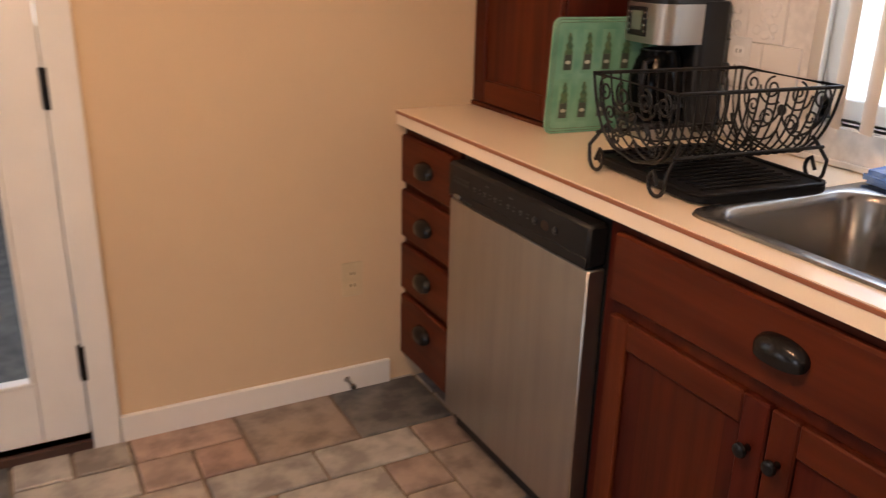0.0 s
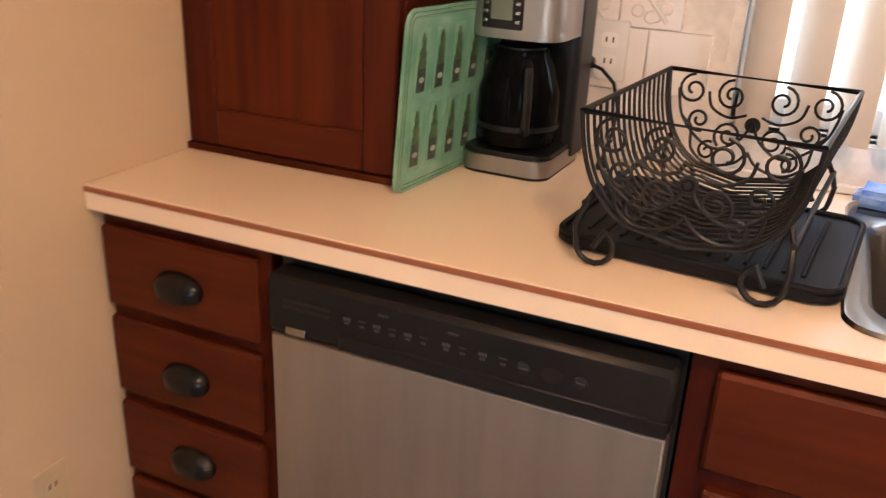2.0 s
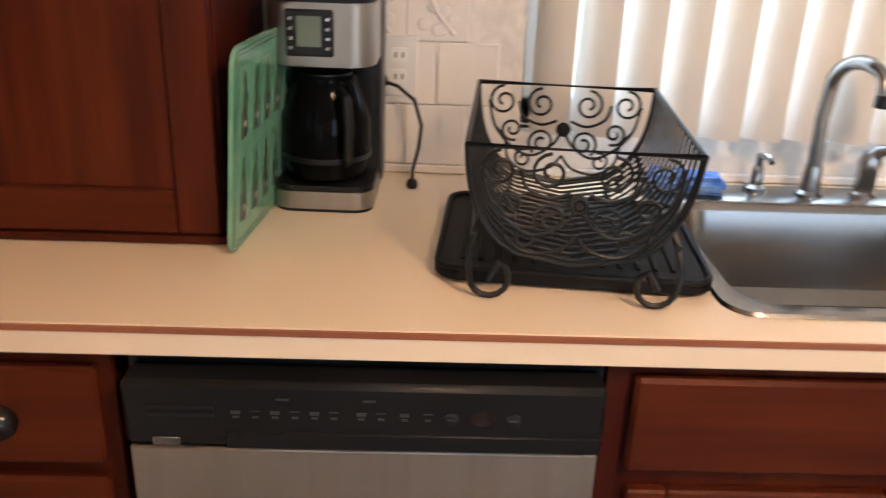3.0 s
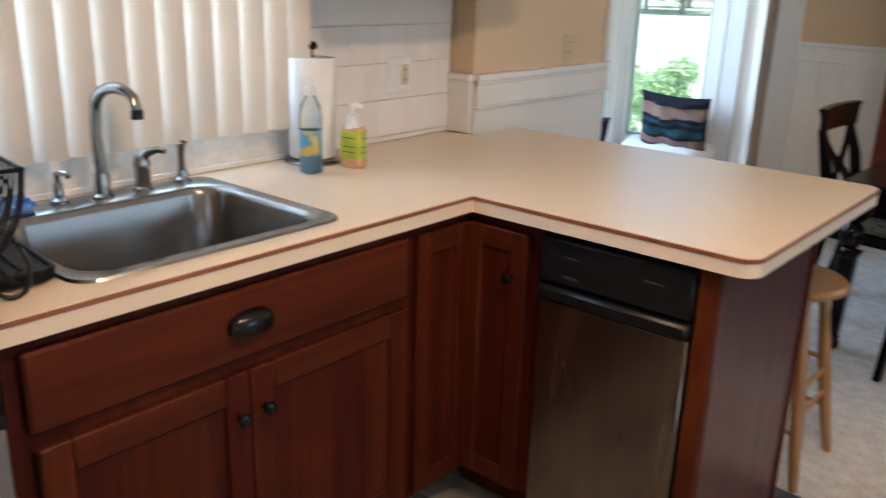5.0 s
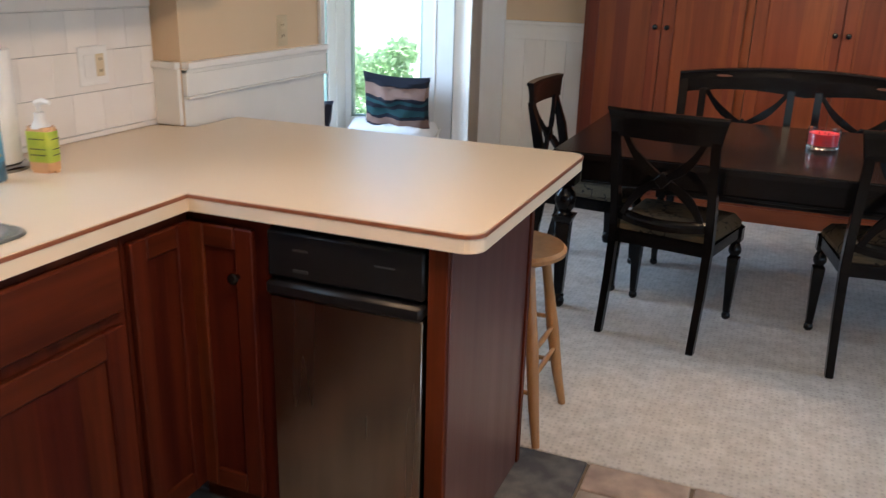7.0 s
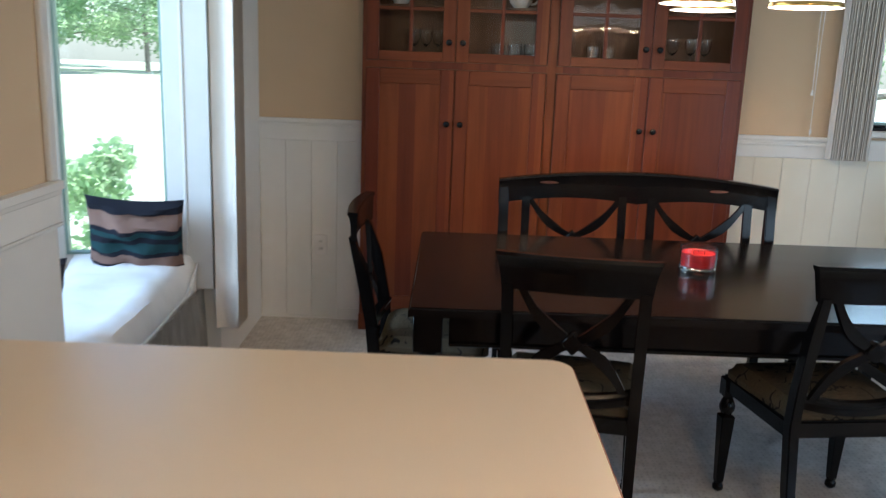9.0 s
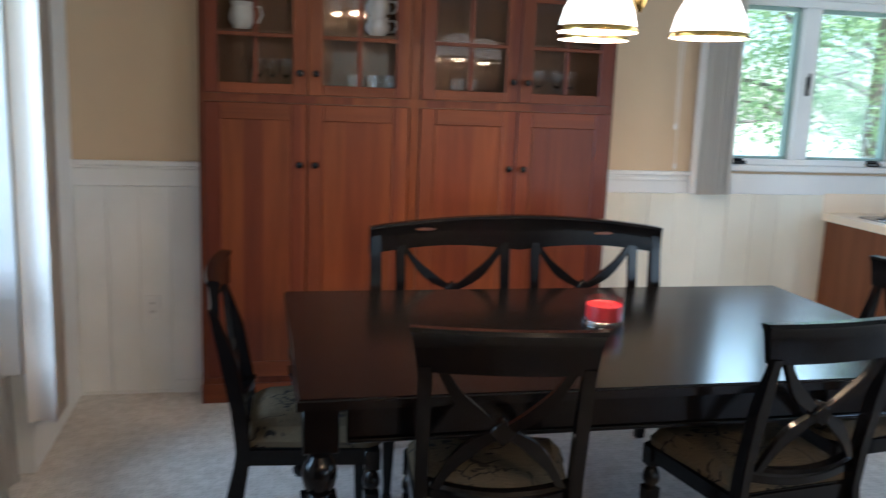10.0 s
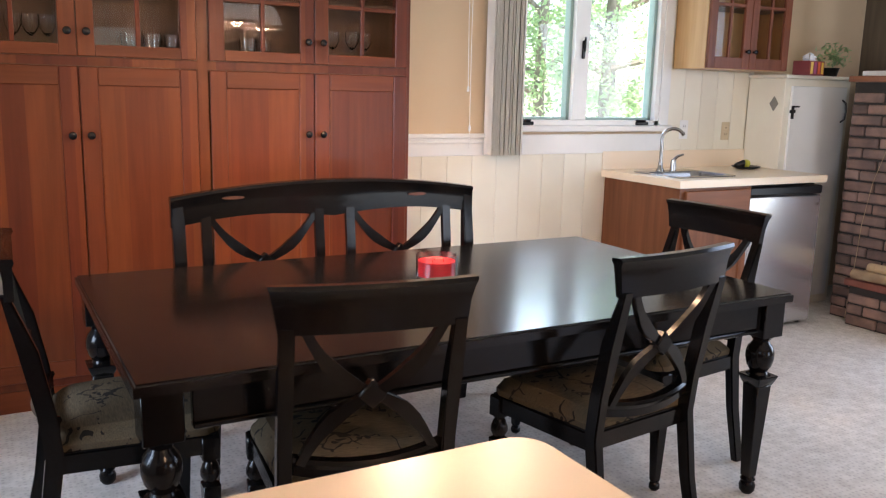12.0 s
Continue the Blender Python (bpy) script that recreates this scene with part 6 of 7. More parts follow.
# ---- wet bar ----
WB = pose(-1.765, -2.545, 0, 0, 0, 180)
wb = thing("bar_cabinet", WB, "brown wooden bar base cabinet with one door", "cabinet")
BRN = (wood("bar_wood_z", (0.15, 0.048, 0.018), (0.23, 0.082, 0.033), "z", 0.42, coat=0.0, spec=0.3), wood("bar_wood_x", (0.15, 0.048, 0.018), (0.23, 0.082, 0.033), "x", 0.42, coat=0.0, spec=0.3))
part("body", boxes((0.0, 0.54, 0.0, 0.61, 0.0, 0.868), bevel=0.002), BRN[0], wb, smooth=False)
slab(wb, 0.03, 0.52, 0.72, 0.85, BRN[1])
d = shaker(wb, 0.03, 0.52, 0.10, 0.70, BRN, 0.055)
knob(d, 0.45, 0.55)
bt = thing("bar_worktop", pose(0, 0, 0), "cream laminate bar top with a low backsplash", "worktop")
BZ = 0.908
hx0, hx1, hy0, hy1 = -2.26, -1.84, -2.975, -2.635
part("top", boxes((-2.905, hx0, S + 0.02, -2.515, 0.868, BZ), (hx1, -1.735, S + 0.02, -2.515, 0.868, BZ), (hx0, hx1, S + 0.02, hy0, 0.868, BZ), (hx0, hx1, hy1, -2.515, 0.868, BZ)), M_LAMINATE, bt, smooth=False)
part("backsplash", boxes((-2.905, -1.735, S + 0.004, S + 0.02, 0.868, 1.015), bevel=0.002), M_LAMINATE, bt, smooth=False)
bs = thing("bar_sink", pose(0, 0, BZ), "small stainless steel bar sink", "sink")
lps = [(rounded(hx0 - 0.02, hx1 + 0.02, hy0 - 0.02, hy1 + 0.02, 0.04), 0.0005), (rounded(hx0 - 0.017, hx1 + 0.017, hy0 - 0.017, hy1 + 0.017, 0.04), 0.005), (rounded(hx0 + 0.012, hx1 - 0.012, hy0 + 0.06, hy1 - 0.012, 0.05), 0.005),
       (rounded(hx0 + 0.02, hx1 - 0.02, hy0 + 0.068, hy1 - 0.02, 0.05), -0.01), (rounded(hx0 + 0.03, hx1 - 0.03, hy0 + 0.078, hy1 - 0.03, 0.05), -0.13), (rounded(hx0 + 0.06, hx1 - 0.06, hy0 + 0.10, hy1 - 0.06, 0.04), -0.14)]
bm = bmesh.new()
rings = [[bm.verts.new((x, y, z)) for x, y in lp] for lp, z in lps]
for a, b in zip(rings, rings[1:]):
    for k in range(len(a)):
        bm.faces.new((a[k], a[(k + 1) % len(a)], b[(k + 1) % len(a)], b[k]))
bm.faces.new(rings[-1])
part("bowl", bm, M_SINK, bs)
bf = thing("bar_faucet", pose(-1.995, -2.945, BZ + 0.005), "chrome gooseneck bar faucet with side lever", "faucet")
part("base", lathe([(0.024, 0), (0.024, 0.006), (0.015, 0.02), (0.013, 0.05)], 16), M_CHROME, bf)
gp = [(0, 0, 0.04), (0, 0, 0.16)] + [(-0.055 + 0.055 * math.cos(a), 0.05 * (1 - math.cos(a)) * 0.6, 0.19 + 0.055 * math.sin(a)) for a in [0.35 * k for k in range(0, 9)]]
part("spout", tube(gp, 0.010, 10), M_CHROME, bf)
part("lever_base", lathe([(0.019, 0), (0.017, 0.04), (0.014, 0.065)], 14, centre=(-0.10, 0, 0)), M_CHROME, bf)
part("lever", tube([(-0.10, 0, 0.06), (-0.12, 0.012, 0.085), (-0.155, 0.02, 0.095)], [0.010, 0.008, 0.006], 8), M_CHROME, bf)
ty = thing("bar_tray", pose(-2.72, -2.96, BZ), "small black dish with a yellow ball", "tray")
part("dish", lathe([(0.05, 0.0), (0.085, 0.012), (0.088, 0.018), (0.08, 0.016), (0.045, 0.006)], 20), M_BLKPLASTIC, ty)
part("ball", lathe([(0.004, 0.008), (0.018, 0.013), (0.026, 0.030), (0.022, 0.047), (0.008, 0.056)], 16), material("yellow_rubber", (0.60, 0.58, 0.06), 0.5), ty, "yellow rubber ball")
part("cloth", tube([(0.03, 0.0, 0.02), (0.05, 0.02, 0.04), (0.07, 0.0, 0.03), (0.06, -0.03, 0.022)], [0.014, 0.018, 0.014, 0.01], 8), M_BLKPLASTIC, ty)

fg = thing("mini_fridge", pose(-2.300, -2.562, 0, 0, 0, 177), "silver mini fridge under the bar top", "fridge")
part("body", boxes((0.0, 0.585, 0.05, 0.60, 0.02, 0.855), bevel=0.004), M_BLKPLASTIC, fg)
part("door_panel", boxes((0.004, 0.581, -0.012, 0.045, 0.03, 0.795), bevel=0.010), material("silver_door", (0.72, 0.72, 0.74), 0.24, 0.9, second=(0.66, 0.66, 0.68), scale=2), fg, "smooth silver door")
part("top_grip", boxes((0.004, 0.581, -0.014, 0.045, 0.800, 0.850), bevel=0.008), M_BLKPLASTIC, fg, "black grip along the door top")
part("badge", boxes((0.535, 0.560, -0.0138, -0.011, 0.735, 0.748)), M_CHROME, fg)
for x in (0.03, 0.555):
    part("foot", lathe([(0.018, 0.0), (0.014, 0.03)], 10, centre=(x, 0.06, 0.0)), M_BLKPLASTIC, fg)

wu = thing("bar_wall_cabinet", pose(-2.240, -2.905, 1.503, 0, 0, 180), "wall cabinet with dark glass doors and a maple side", "cabinet")
part("body", boxes((0.0, 0.018, 0.0, 0.25, 0.0, 0.84), (0.66, 0.678, 0.0, 0.25, 0.0, 0.84), (0.018, 0.66, 0.0, 0.25, 0.0, 0.018), (0.018, 0.66, 0.232, 0.25, 0.018, 0.82), (0.018, 0.66, 0.0, 0.25, 0.82, 0.84), bevel=0.001), M_MAPLE, wu, "pale maple cabinet sides", smooth=False)
MAU = (M_MAUVE, M_MAUVE)
for k, (a, b) in enumerate(((0.003, 0.337), (0.341, 0.675))):
    g = glazed(wu, a, b, 0.004, 0.836, MAU, 0.055, 2, (0.36, 0.61), sill=0.065)
    knob(g, 0.305 if k == 0 else 0.029, 0.10, r=0.014)
part("shelf", boxes((0.02, 0.658, 0.01, 0.23, 0.35, 0.368)), M_HUTCH_IN, wu)

wk = thing("white_cupboard", pose(-2.905, -2.875, 0, 0, 0, 180), "old white painted cupboard with a latch", "cupboard")
part("body", boxes((0.0, 0.62, 0.0, 0.28, 0.0, 1.465), bevel=0.004), M_CREAM, wk, smooth=False)
part("top", boxes((-0.015, 0.635, -0.02, 0.28, 1.465, 1.487), bevel=0.004), M_CREAM, wk, smooth=False)
dd = part("door", boxes((0.05, 0.57, -0.018, 0.0, 0.06, 1.42), bevel=0.004), M_WHITE, wk, smooth=False)
part("latch", boxes((0.035, 0.085, -0.026, -0.018, 1.255, 1.275), (0.05, 0.062, -0.034, -0.018, 1.22, 1.30), (0.06, 0.11, -0.034, -0.026, 1.29, 1.30), bevel=0.002), M_WIRE, dd, "black iron latch")
part("handle", tube([(0.53, -0.018, 1.34), (0.53, -0.045, 1.32), (0.53, -0.05, 1.27), (0.53, -0.045, 1.22), (0.53, -0.018, 1.20)], 0.006, 8), M_WIRE, dd, "black iron handle")
part("diamond_plate", turned(prism([(0, -0.045), (0.032, 0), (0, 0.045), (-0.032, 0)], 0.0, 0.006), pose(-0.001, 0.07, 1.31, 90, 0, -90)), M_CHROME, wk, "small grey diamond ornament")

tx = thing("tissue_box", pose(-3.06, -2.845, 1.487, 0, 0, 8), "tissue box with orange and yellow stripes", "tissue box")
part("box", boxes((-0.085, 0.085, -0.055, 0.055, 0.0, 0.085), bevel=0.002), material("maroon_card", (0.22, 0.035, 0.035), 0.5), tx, smooth=False)
for k, c in enumerate(((0.75, 0.45, 0.05), (0.62, 0.10, 0.03), (0.40, 0.08, 0.20), (0.80, 0.55, 0.12))):
    part("stripe", boxes((-0.075 + 0.04 * k, -0.05 + 0.04 * k, 0.0545, 0.0565, 0.008, 0.078), bevel=0.0008), material("stripe_ink", c, 0.5), tx)
part("tissue", turned(pillow(0.11, 0.07, 0.05, 2), pose(0, 0, 0.10, 0, 0, 30)), M_CUSHION, tx)
vs = thing("potted_plant", pose(-3.40, -2.95, 1.487), "small bushy green plant in a dark pot", "plant")
part("pot", lathe([(0.045, 0.0), (0.058, 0.05), (0.062, 0.055), (0.05, 0.055)], 18), M_BLKPLASTIC, vs)
bm = bmesh.new()
random.seed(11)
for k in range(170):
    a, e, r = random.uniform(0, 6.28), random.uniform(0.1, 1.45), random.uniform(0.05, 0.16)
    c = Vector((r * math.cos(a) * math.cos(e), r * math.sin(a) * math.cos(e), 0.06 + r * math.sin(e)))
    u = Vector((random.uniform(-1, 1), random.uniform(-1, 1), random.uniform(-0.3, 1))).normalized() * 0.022
    w = u.cross(Vector((random.uniform(-1, 1), random.uniform(-1, 1), 1))).normalized() * 0.008
    bm.faces.new([bm.verts.new(c + q) for q in (-u, w, u, -w)])
part("leaves", bm, M_LEAF, vs)

# ---- brick fireplace ----
fp = setting("fireplace", boxes((W, -3.215, -2.62, -1.75, 0.0, 1.45)), M_MORTAR, "dark brown brick fireplace on the far wall", "fireplace")
setting("mantel", boxes((W, -3.17, -2.64, -1.74, 1.45, 1.487), bevel=0.004), M_EDGE, "dark wooden mantel shelf on the bricks", "mantel")
hearth = setting("hearth", boxes((-3.199, -3.105, -2.43, -1.75, 0.0, 0.245)), M_MORTAR, "raised brick hearth with a red slab", "hearth")
part("slab", boxes((-3.199, -3.075, -2.455, -1.74, 0.245, 0.285), bevel=0.006), material("red_hearth_slab", (0.24, 0.075, 0.05), 0.6, second=(0.17, 0.05, 0.035), scale=8, bump=0.3), hearth, "red hearth slab", smooth=False)
bx = thing("white_box", pose(-3.36, -2.46, 1.487), "flat white box on the mantel", "box")
part("box", boxes((-0.1, 0.14, -0.13, 0.12, 0.0, 0.03), bevel=0.004), M_WHITEPLASTIC, bx)
tv = thing("television", pose(-3.62, -2.16, 1.60), "black flat television above the mantel", "television")
part("case", boxes((-0.03, 0.02, -0.38, 0.42, 0.0, 0.50), bevel=0.006), M_BLKPLASTIC, tv)
part("screen", boxes((0.018, 0.023, -0.36, 0.40, 0.03, 0.48)), material("tv_screen", (0.05, 0.09, 0.10), 0.12), tv)
part("stand", boxes((-0.08, 0.10, -0.18, 0.18, -0.112, -0.10), (-0.02, 0.01, -0.05, 0.05, -0.10, 0.02), bevel=0.003), M_BLKPLASTIC, tv)
for k in range(3):
    lg = thing("firewood_log", pose((-3.108, -3.166, -3.14)[k], -2.42 + 0.04 * k, (0.316, 0.316, 0.366)[k], 0, 0, (2, -1, 1)[k]), "cut birch log on the hearth", "log", "stack of firewood")
    part("log", turned(tube([(0, 0.0, 0), (0.004, 0.2, 0.004), (0, 0.42, 0)], [0.029, 0.030, 0.028], 14), pose(0, 0, 0)), M_LOG, lg)

wire = thing("cable", pose(0, 0, 0), "thin cream cable hanging down the bricks", "cable")
part("cable", tube([(-3.196, -2.30, 1.449), (-3.194, -2.33, 1.15), (-3.193, -2.42, 0.86), (-3.194, -2.46, 0.60), (-3.193, -2.47, 0.40), (-3.194, -2.50, 0.012)], 0.0018, 6), M_LOG, wire)

# ---- inside the hutch ----


def cup(m, label, r=0.055, h=0.12, handles=1):
    c = thing("china_pitcher", m, label, "pitcher", "white china in the hutch")
    part("body", lathe([(r * 0.62, 0.0), (r * 0.66, 0.008), (r, h * 0.35), (r * 1.02, h * 0.55), (r * 0.78, h * 0.85), (r * 0.9, h), (r * 0.84, h), (r * 0.7, h * 0.86), (r * 0.5, h * 0.3)], 24), M_WHITEPLASTIC, c)
    part("handle", tube([(-r * 0.8, 0, h * 0.85), (-r * 1.45, 0, h * 0.85), (-r * 1.6, 0, h * 0.55), (-r * 1.3, 0, h * 0.28), (-r * 0.9, 0, h * 0.25)], 0.006, 8), M_WHITEPLASTIC, c)
    return c


SH = 1.7225
cup(pose(1.375, -3.075, SH, 0, 0, 0), "white china pitcher with a handle")
cup(pose(0.765, -3.075, SH, 0, 0, 0), "white china cup stacked on the shelf", 0.056, 0.085)
cup(pose(0.765, -3.075, SH + 0.086, 0, 0, 0), "white china cup stacked on another", 0.056, 0.085)
random.seed(3)


def glassware(x, n, stem, dx):
    for k in range(n):
        g = thing("wine_glass" if stem else "tumbler", pose(x + dx * k, -3.07 + random.uniform(-0.03, 0.02), 1.4525), "clear stemmed wine glass in the hutch" if stem else "clear glass tumbler in the hutch", "glass", "glasses in the hutch")
        if stem:
            part("bowl", lathe([(0.030, 0.0), (0.030, 0.003), (0.005, 0.006), (0.004, 0.065), (0.018, 0.078), (0.031, 0.105), (0.030, 0.150), (0.028, 0.150), (0.029, 0.105), (0.014, 0.080), (0.0, 0.076)], 20, cap=False), M_CLEAR, g)
        else:
            part("bowl", lathe([(0.0, 0.0), (0.030, 0.0), (0.036, 0.095), (0.034, 0.095), (0.028, 0.008), (0.0, 0.008)], 20, cap=False), M_CLEAR, g)


glassware(1.18, 3, True, 0.062)
glassware(0.70, 3, False, 0.085)
glassware(-0.20, 3, True, 0.085)
glassware(0.30, 2, False, 0.085)

# ---- outside: trees and shrubs ----


def leafy(name, m, label, category, rad, height, count, leaf, trunk=True, seed=1):
    random.seed(seed)
    t = thing(name, m, label, category)
    if trunk:
        part("trunk", tube([(0, 0, 0), (0.05, 0.02, height * 0.3), (-0.04, 0.06, height * 0.62), (0.02, 0, height * 0.95)], [height * 0.018, height * 0.015, height * 0.011, height * 0.005], 10), M_BARK, t)
    clumps = []
    for k in range(26 if trunk else 14):
        a = random.uniform(0, 6.28)
        z = random.uniform(0.17, 1.0) * height if trunk else random.uniform(0.15, 0.9) * height
        r = rad * random.uniform(0.25, 0.95) * (1.15 - 0.7 * abs(z / height - 0.5))
        clumps.append((Vector((r * math.cos(a), r * math.sin(a), z)), rad * random.uniform(0.22, 0.42)))
        if trunk and k % 3 == 0:
            part("branch", tube([(0, 0, z * 0.85), tuple(clumps[-1][0] * 0.5 + Vector((0, 0, z * 0.45))), tuple(clumps[-1][0])], [height * 0.010, height * 0.007, height * 0.003], 6), M_BARK, t)
    verts, faces = [], []
    for k in range(count):
        c, s = random.choice(clumps)
        d = Vector((random.gauss(0, 1), random.gauss(0, 1), random.gauss(0, 0.8))).normalized() * s * random.random() ** 0.4
        u = Vector((random.uniform(-1, 1), random.uniform(-1, 1), random.uniform(-0.8, 0.4))).normalized() * leaf * random.uniform(0.6, 1.3)
        w = u.cross(Vector((random.uniform(-1, 1), random.uniform(-1, 1), random.uniform(0.2, 1)))).normalized() * leaf * 0.45
        n = len(verts)
        verts += [c + d + q for q in (-u, w, u, -w)]
        faces.append((n, n + 1, n + 2, n + 3))
    me = bpy.data.meshes.new("crown")
    me.from_pydata([tuple(v) for v in verts], [], faces)
    me.materials.append(M_LEAF)
    o = new("crown", me)
    o.parent = t
    return t


GZ = -0.55
leafy("shrub", pose(3.45, -3.62, GZ), "leafy green shrub outside the bay window", "shrub", 0.52, 1.5, 3200, 0.04, False, 2)
leafy("shrub", pose(4.3, -5.0, GZ), "rounded green shrub by the drive", "shrub", 0.6, 1.0, 2600, 0.04, False, 5)
for k, (x, y, h) in enumerate(((28, -56, 12), (35, -72, 13), (24, -63, 11), (46, -48, 13), (33, -60, 9))):
    leafy("tree", pose(x, y, GZ), "tall leafy tree beyond the drive", "tree", 4.6, h, 7500, 0.22, True, 20 + k)
for k, (x, y, h) in enumerate(((-5.4, -13.0, 7.0), (-8.7, -13.6, 7.5), (-10.9, -14.2, 8.0), (-7.6, -19.5, 9.0), (-13.4, -17.0, 9.0))):
    leafy("tree", pose(x, y, GZ), "leafy tree close behind the dining window", "tree", 2.2, h, 6500, 0.075, True, 40 + k)

# ---- pieces: panelling boards, wall tiles, bricks, floor tiles ----


def shared_box(dx, dy, dz, mat, bevel=0.002):
    key = (round(dx, 4), round(dy, 4), round(dz, 4), mat.name)
    if key not in MESHES:
        bm = boxes((-dx / 2, dx / 2, -dy / 2, dy / 2, -dz / 2, dz / 2), bevel=bevel)
        me = bpy.data.meshes.new("piece")
        bm.to_mesh(me)
        bm.free()
        me.materials.append(mat)
        MESHES[key] = me
    return MESHES[key]


MESHES = {}


def piece(name, parent, x, y, z, dx, dy, dz, mat, bevel=0.002):
    o = new(name, shared_box(dx, dy, dz, mat, bevel))
    o.parent = parent
    o.location = (x, y, z)
    return o


for x0, x1, z0, z1, mat in ((1.565, 2.125, 0.02, 1.005, M_WHITE), (-1.765, -0.39, 0.07, 1.005, M_CREAM), (-2.90, -2.21, 1.015, 1.50, M_CREAM)):
    n = max(1, round((x1 - x0) / 0.152))
    for k in range(n):
        dx = (x1 - x0) / n
        piece("board", panel_south, x0 + dx * (k + 0.5), S + 0.007, (z0 + z1) / 2, dx - 0.0012, 0.010, z1 - z0, mat, 0.0022)

tw = setting("backsplash_tiles", boxes((E1 - 0.004, E1, 0.10, 0.84, ZT, 1.52), (E1 - 0.004, E1, 0.84, 2.02, ZT, 1.005), (E1 - 0.004, E1, 2.02, 2.48, ZT, 1.52)), M_GROUT, "white relief tile backsplash behind the counter", "tiles")
TP = 0.118
row = 0
z = ZT + 0.020
piece("tile", tw, E1 - 0.008, (0.10 + 2.48) / 2, ZT + 0.010, 0.010, 2.38, 0.017, M_TILE, 0.003)
while z < 1.50:
    y = 0.10 + (TP / 2 if row % 2 else 0.0) - TP
    while y < 2.48:
        a, b = max(y, 0.105), min(y + TP, 2.478)
        if b - a > 0.02:
            spans = [(a, b)] if z + TP < 1.03 or (b < 0.86 and z + TP < 1.30) or a > 2.02 else []
            for s0, s1 in spans:
                t = piece("tile", tw, E1 - 0.008, (s0 + s1) / 2, z + TP / 2, 0.009, s1 - s0 - (0.0016 if s0 > 1 else 0.0006), TP - 0.0014, M_TILE, 0.002 if s0 > 1 else 0.001)
                if row == 2 and s1 - s0 > 0.10 and s0 > 1:
                    cy, cz = (s0 + s1) / 2, z + TP / 2
                    key = "relief"
                    if key not in MESHES:
                        bm = bmesh.new()
                        random.seed(9)
                        for q in range(9):
                            lathe([(0.003, 0.004), (0.010, 0.003), (0.013, 0.0)], 8, bm, (random.uniform(-0.038, 0.038), random.uniform(-0.035, 0.035), 0))
                        tube([(-0.045, -0.03, 0.001), (-0.01, 0.0, 0.003), (0.03, 0.02, 0.003), (0.045, 0.035, 0.001)], 0.004, 6, bm)
                        bm = turned(bm, pose(0, 0, 0, 0, -90, 0))
                        me = bpy.data.meshes.new("relief")
                        bm.to_mesh(me)
                        bm.free()
                        me.materials.append(M_TILE)
                        MESHES[key] = me
                    o = new("relief", MESHES[key])
                    o.parent = t
                    o.location = (-0.0045, 0, 0)
        y += TP
    z += TP
    row += 1

piece("wall_board", tw, E1 - 0.010, 0.48, 1.405, 0.016, 0.75, 0.225, M_TILE, 0.002)

# fireplace bricks
BH, BL = 0.066, 0.205
zi, z = 0, 0.005
while z + BH < 1.45:
    y = -2.62 - (BL / 2 if zi % 2 else 0)
    while y < -1.85:
        a, b = max(y, -2.62), y + BL
        if b - a > 0.03:
            piece("brick", fp, -3.213 + random.uniform(-0.006, 0.007), (a + b) / 2, z + BH / 2 + random.uniform(-0.002, 0.002), 0.026, b - a - 0.010, BH - 0.011, M_BRICK, 0.006)
        y += BL
    piece("brick", fp, -3.30, -2.622, z + BH / 2, 0.17 if zi % 2 else 0.15, 0.014, BH - 0.010, M_BRICK, 0.004)
    if z + BH < 0.24:
        y = -2.43 - (BL / 2 if zi % 2 else 0)
        while y < -1.85:
            a, b = max(y, -2.43), y + BL
            if b - a > 0.03:
                piece("brick", hearth, -3.103 + random.uniform(-0.004, 0.005), (a + b) / 2, z + BH / 2, 0.022, b - a - 0.010, BH - 0.011, M_BRICK, 0.006)
            y += BL
        piece("brick", hearth, -3.152, -2.432, z + BH / 2, 0.085, 0.016, BH - 0.011, M_BRICK, 0.005)
    z += BH
    zi += 1

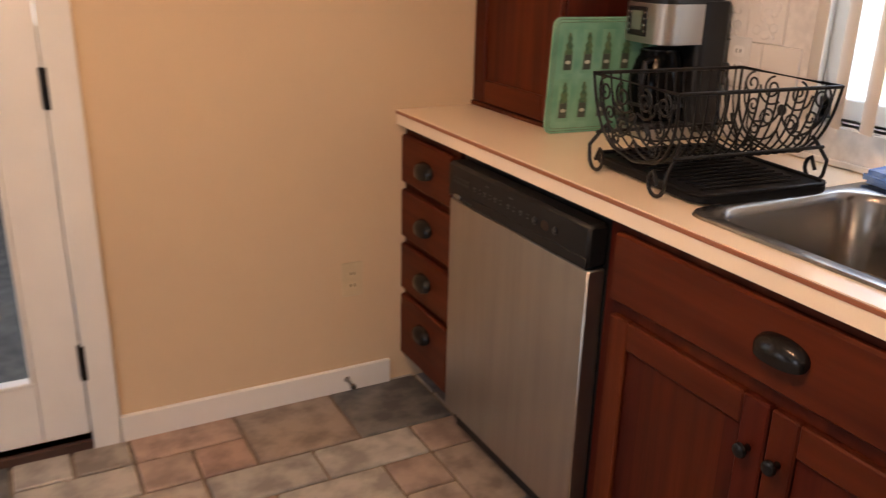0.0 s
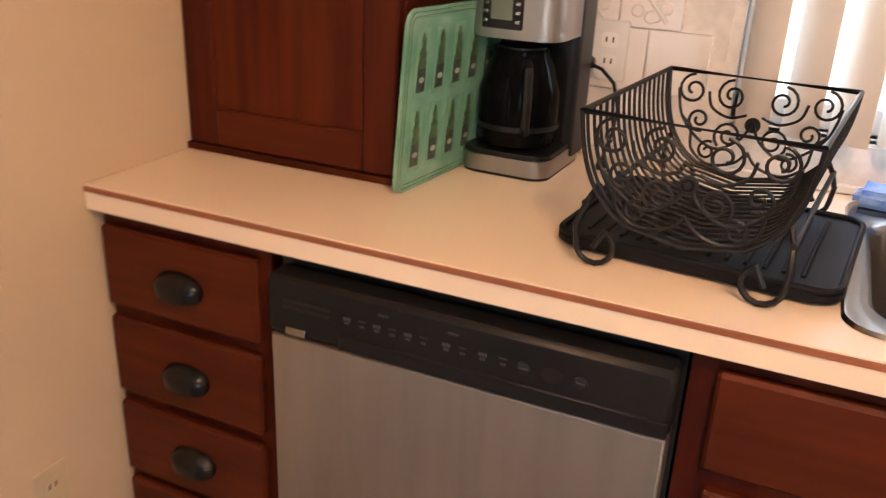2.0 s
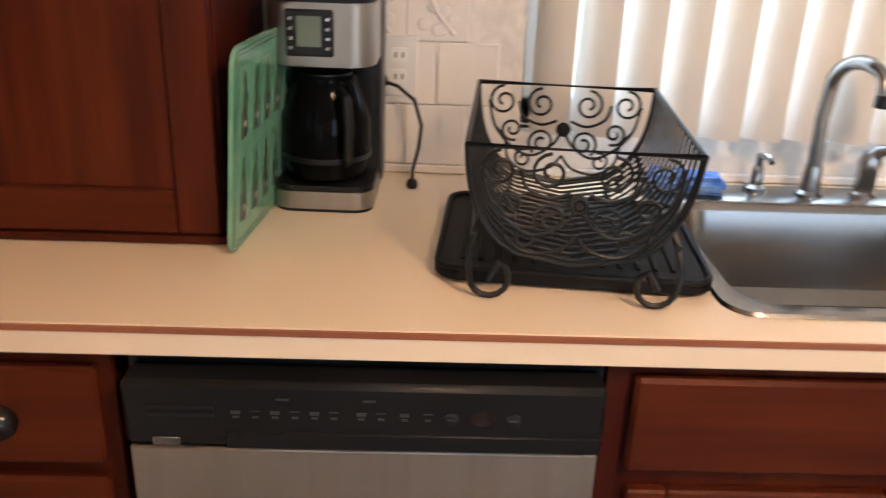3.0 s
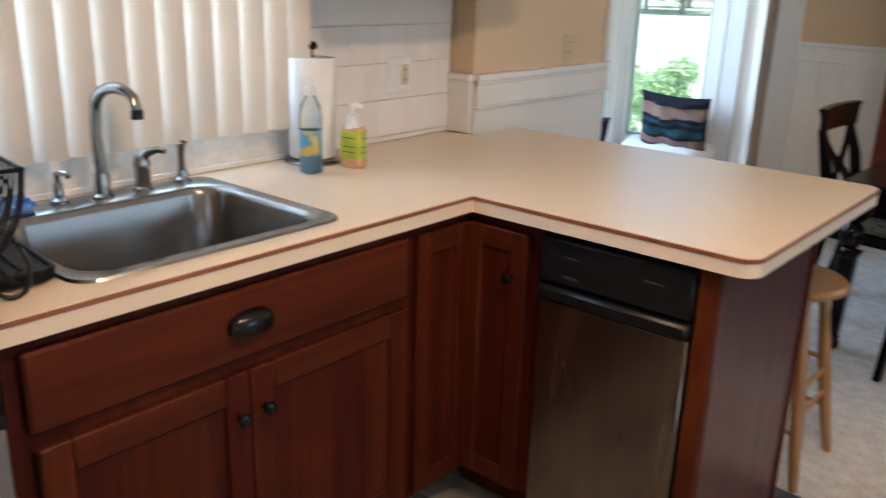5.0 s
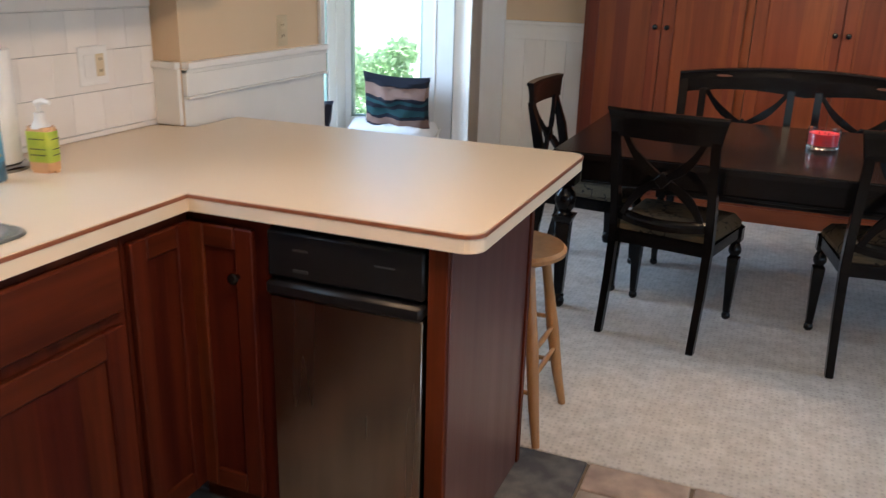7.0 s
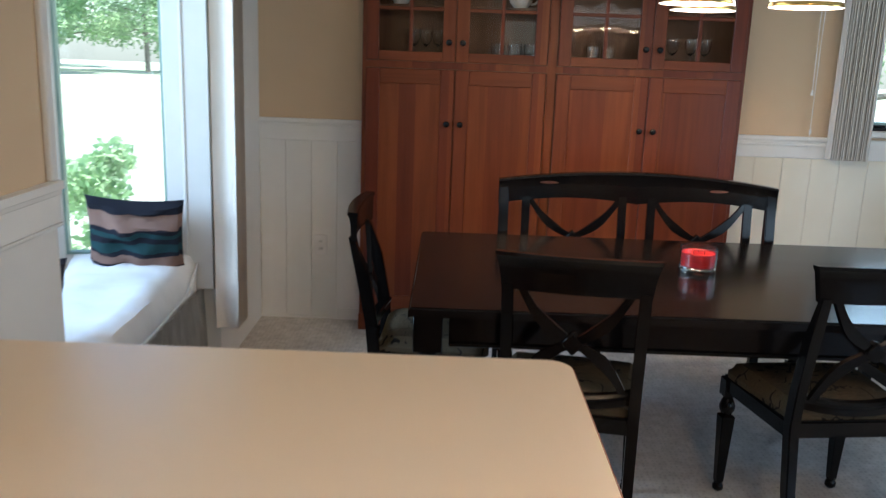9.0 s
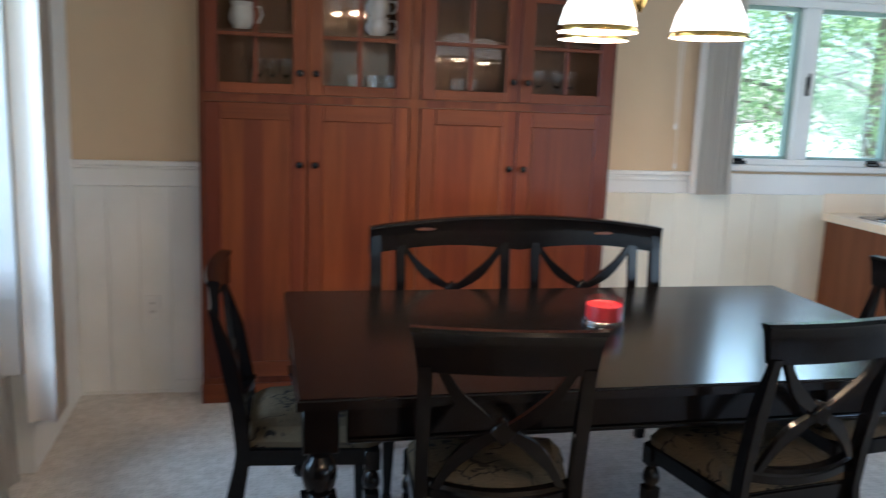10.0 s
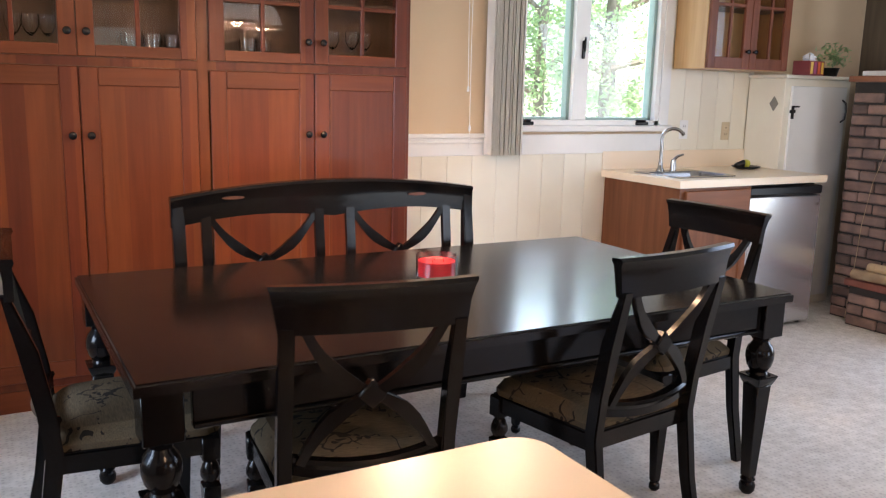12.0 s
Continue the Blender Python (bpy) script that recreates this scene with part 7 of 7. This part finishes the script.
# modular stone floor: cells of one unit, tiles of 1x1, 2x1, 1x2 and 2x2
UX, UY, OX, OY = 0.155, 0.1528, 1.342, 2.645
floor_base = setting("floor", boxes((W, E1, CARPET_Y, N, -0.012, -0.006)), M_FGROUT, "brown grouted stone tile kitchen floor", "floor")
random.seed(21)
taken = set()
i0, i1 = math.floor((-1.9 - OX) / UX), math.ceil((1.70 - OX) / UX)
j0, j1 = math.ceil((CARPET_Y - OY) / UY - 0.05), math.floor((N - OY) / UY + 0.1)


def lay(i, j, w, h, mat):
    cells = {(i + a, j + b) for a in range(w) for b in range(h)}
    if cells & taken:
        return
    taken.update(cells)
    x0, x1, y0, y1 = OX + i * UX, OX + (i + w) * UX, OY + j * UY, min(N - 0.002, OY + (j + h) * UY)
    piece("tile", floor_base, (x0 + x1) / 2, (y0 + y1) / 2, -0.003, x1 - x0 - 0.010, y1 - y0 - 0.010, 0.012 , mat, 0.0035)


lay(0, 0, 2, 2, M_SLATE_DARK)
lay(-2, 0, 2, 2, M_SLATE)
lay(-4, 1, 2, 1, M_SLATE)
lay(-3, 0, 1, 1, M_SLATE)
lay(-4, 0, 1, 1, M_SLATE_ROSE)
lay(-5, 1, 1, 1, M_SLATE)
lay(-6, 0, 2, 1, M_SLATE)
lay(-1, -1, 2, 1, M_SLATE)
lay(1, -1, 1, 1, M_SLATE_ROSE)
lay(-3, -1, 2, 1, M_SLATE)
lay(-5, -2, 2, 2, M_SLATE)
lay(0, -2, 1, 1, M_SLATE_ROSE)
lay(-2, -3, 2, 2, M_SLATE)
lay(-4, -17, 2, 2, M_SLATE_DARK)
lay(-6, -17, 2, 1, M_SLATE_ROSE)
lay(-7, -17, 1, 1, M_SLATE_ROSE)
lay(-9, -17, 2, 1, M_SLATE)
lay(-4, -15, 2, 1, M_SLATE)
lay(-6, -16, 2, 2, M_SLATE)
lay(-7, -16, 1, 1, M_SLATE_ROSE)
for j in range(j1, j0 - 1, -1):
    for i in range(i0, i1):
        if (i, j) in taken:
            continue
        opts = [(2, 2), (2, 1), (2, 1), (1, 1), (1, 2), (2, 2)]
        random.shuffle(opts)
        for w, h in opts + [(1, 1)]:
            jj = j - h + 1
            if jj >= j0 and i + w <= i1 and not any((i + a, jj + b) in taken for a in range(w) for b in range(h)):
                lay(i, jj, w, h, M_SLATE_DARK if random.random() < 0.05 else M_SLATE)
                break
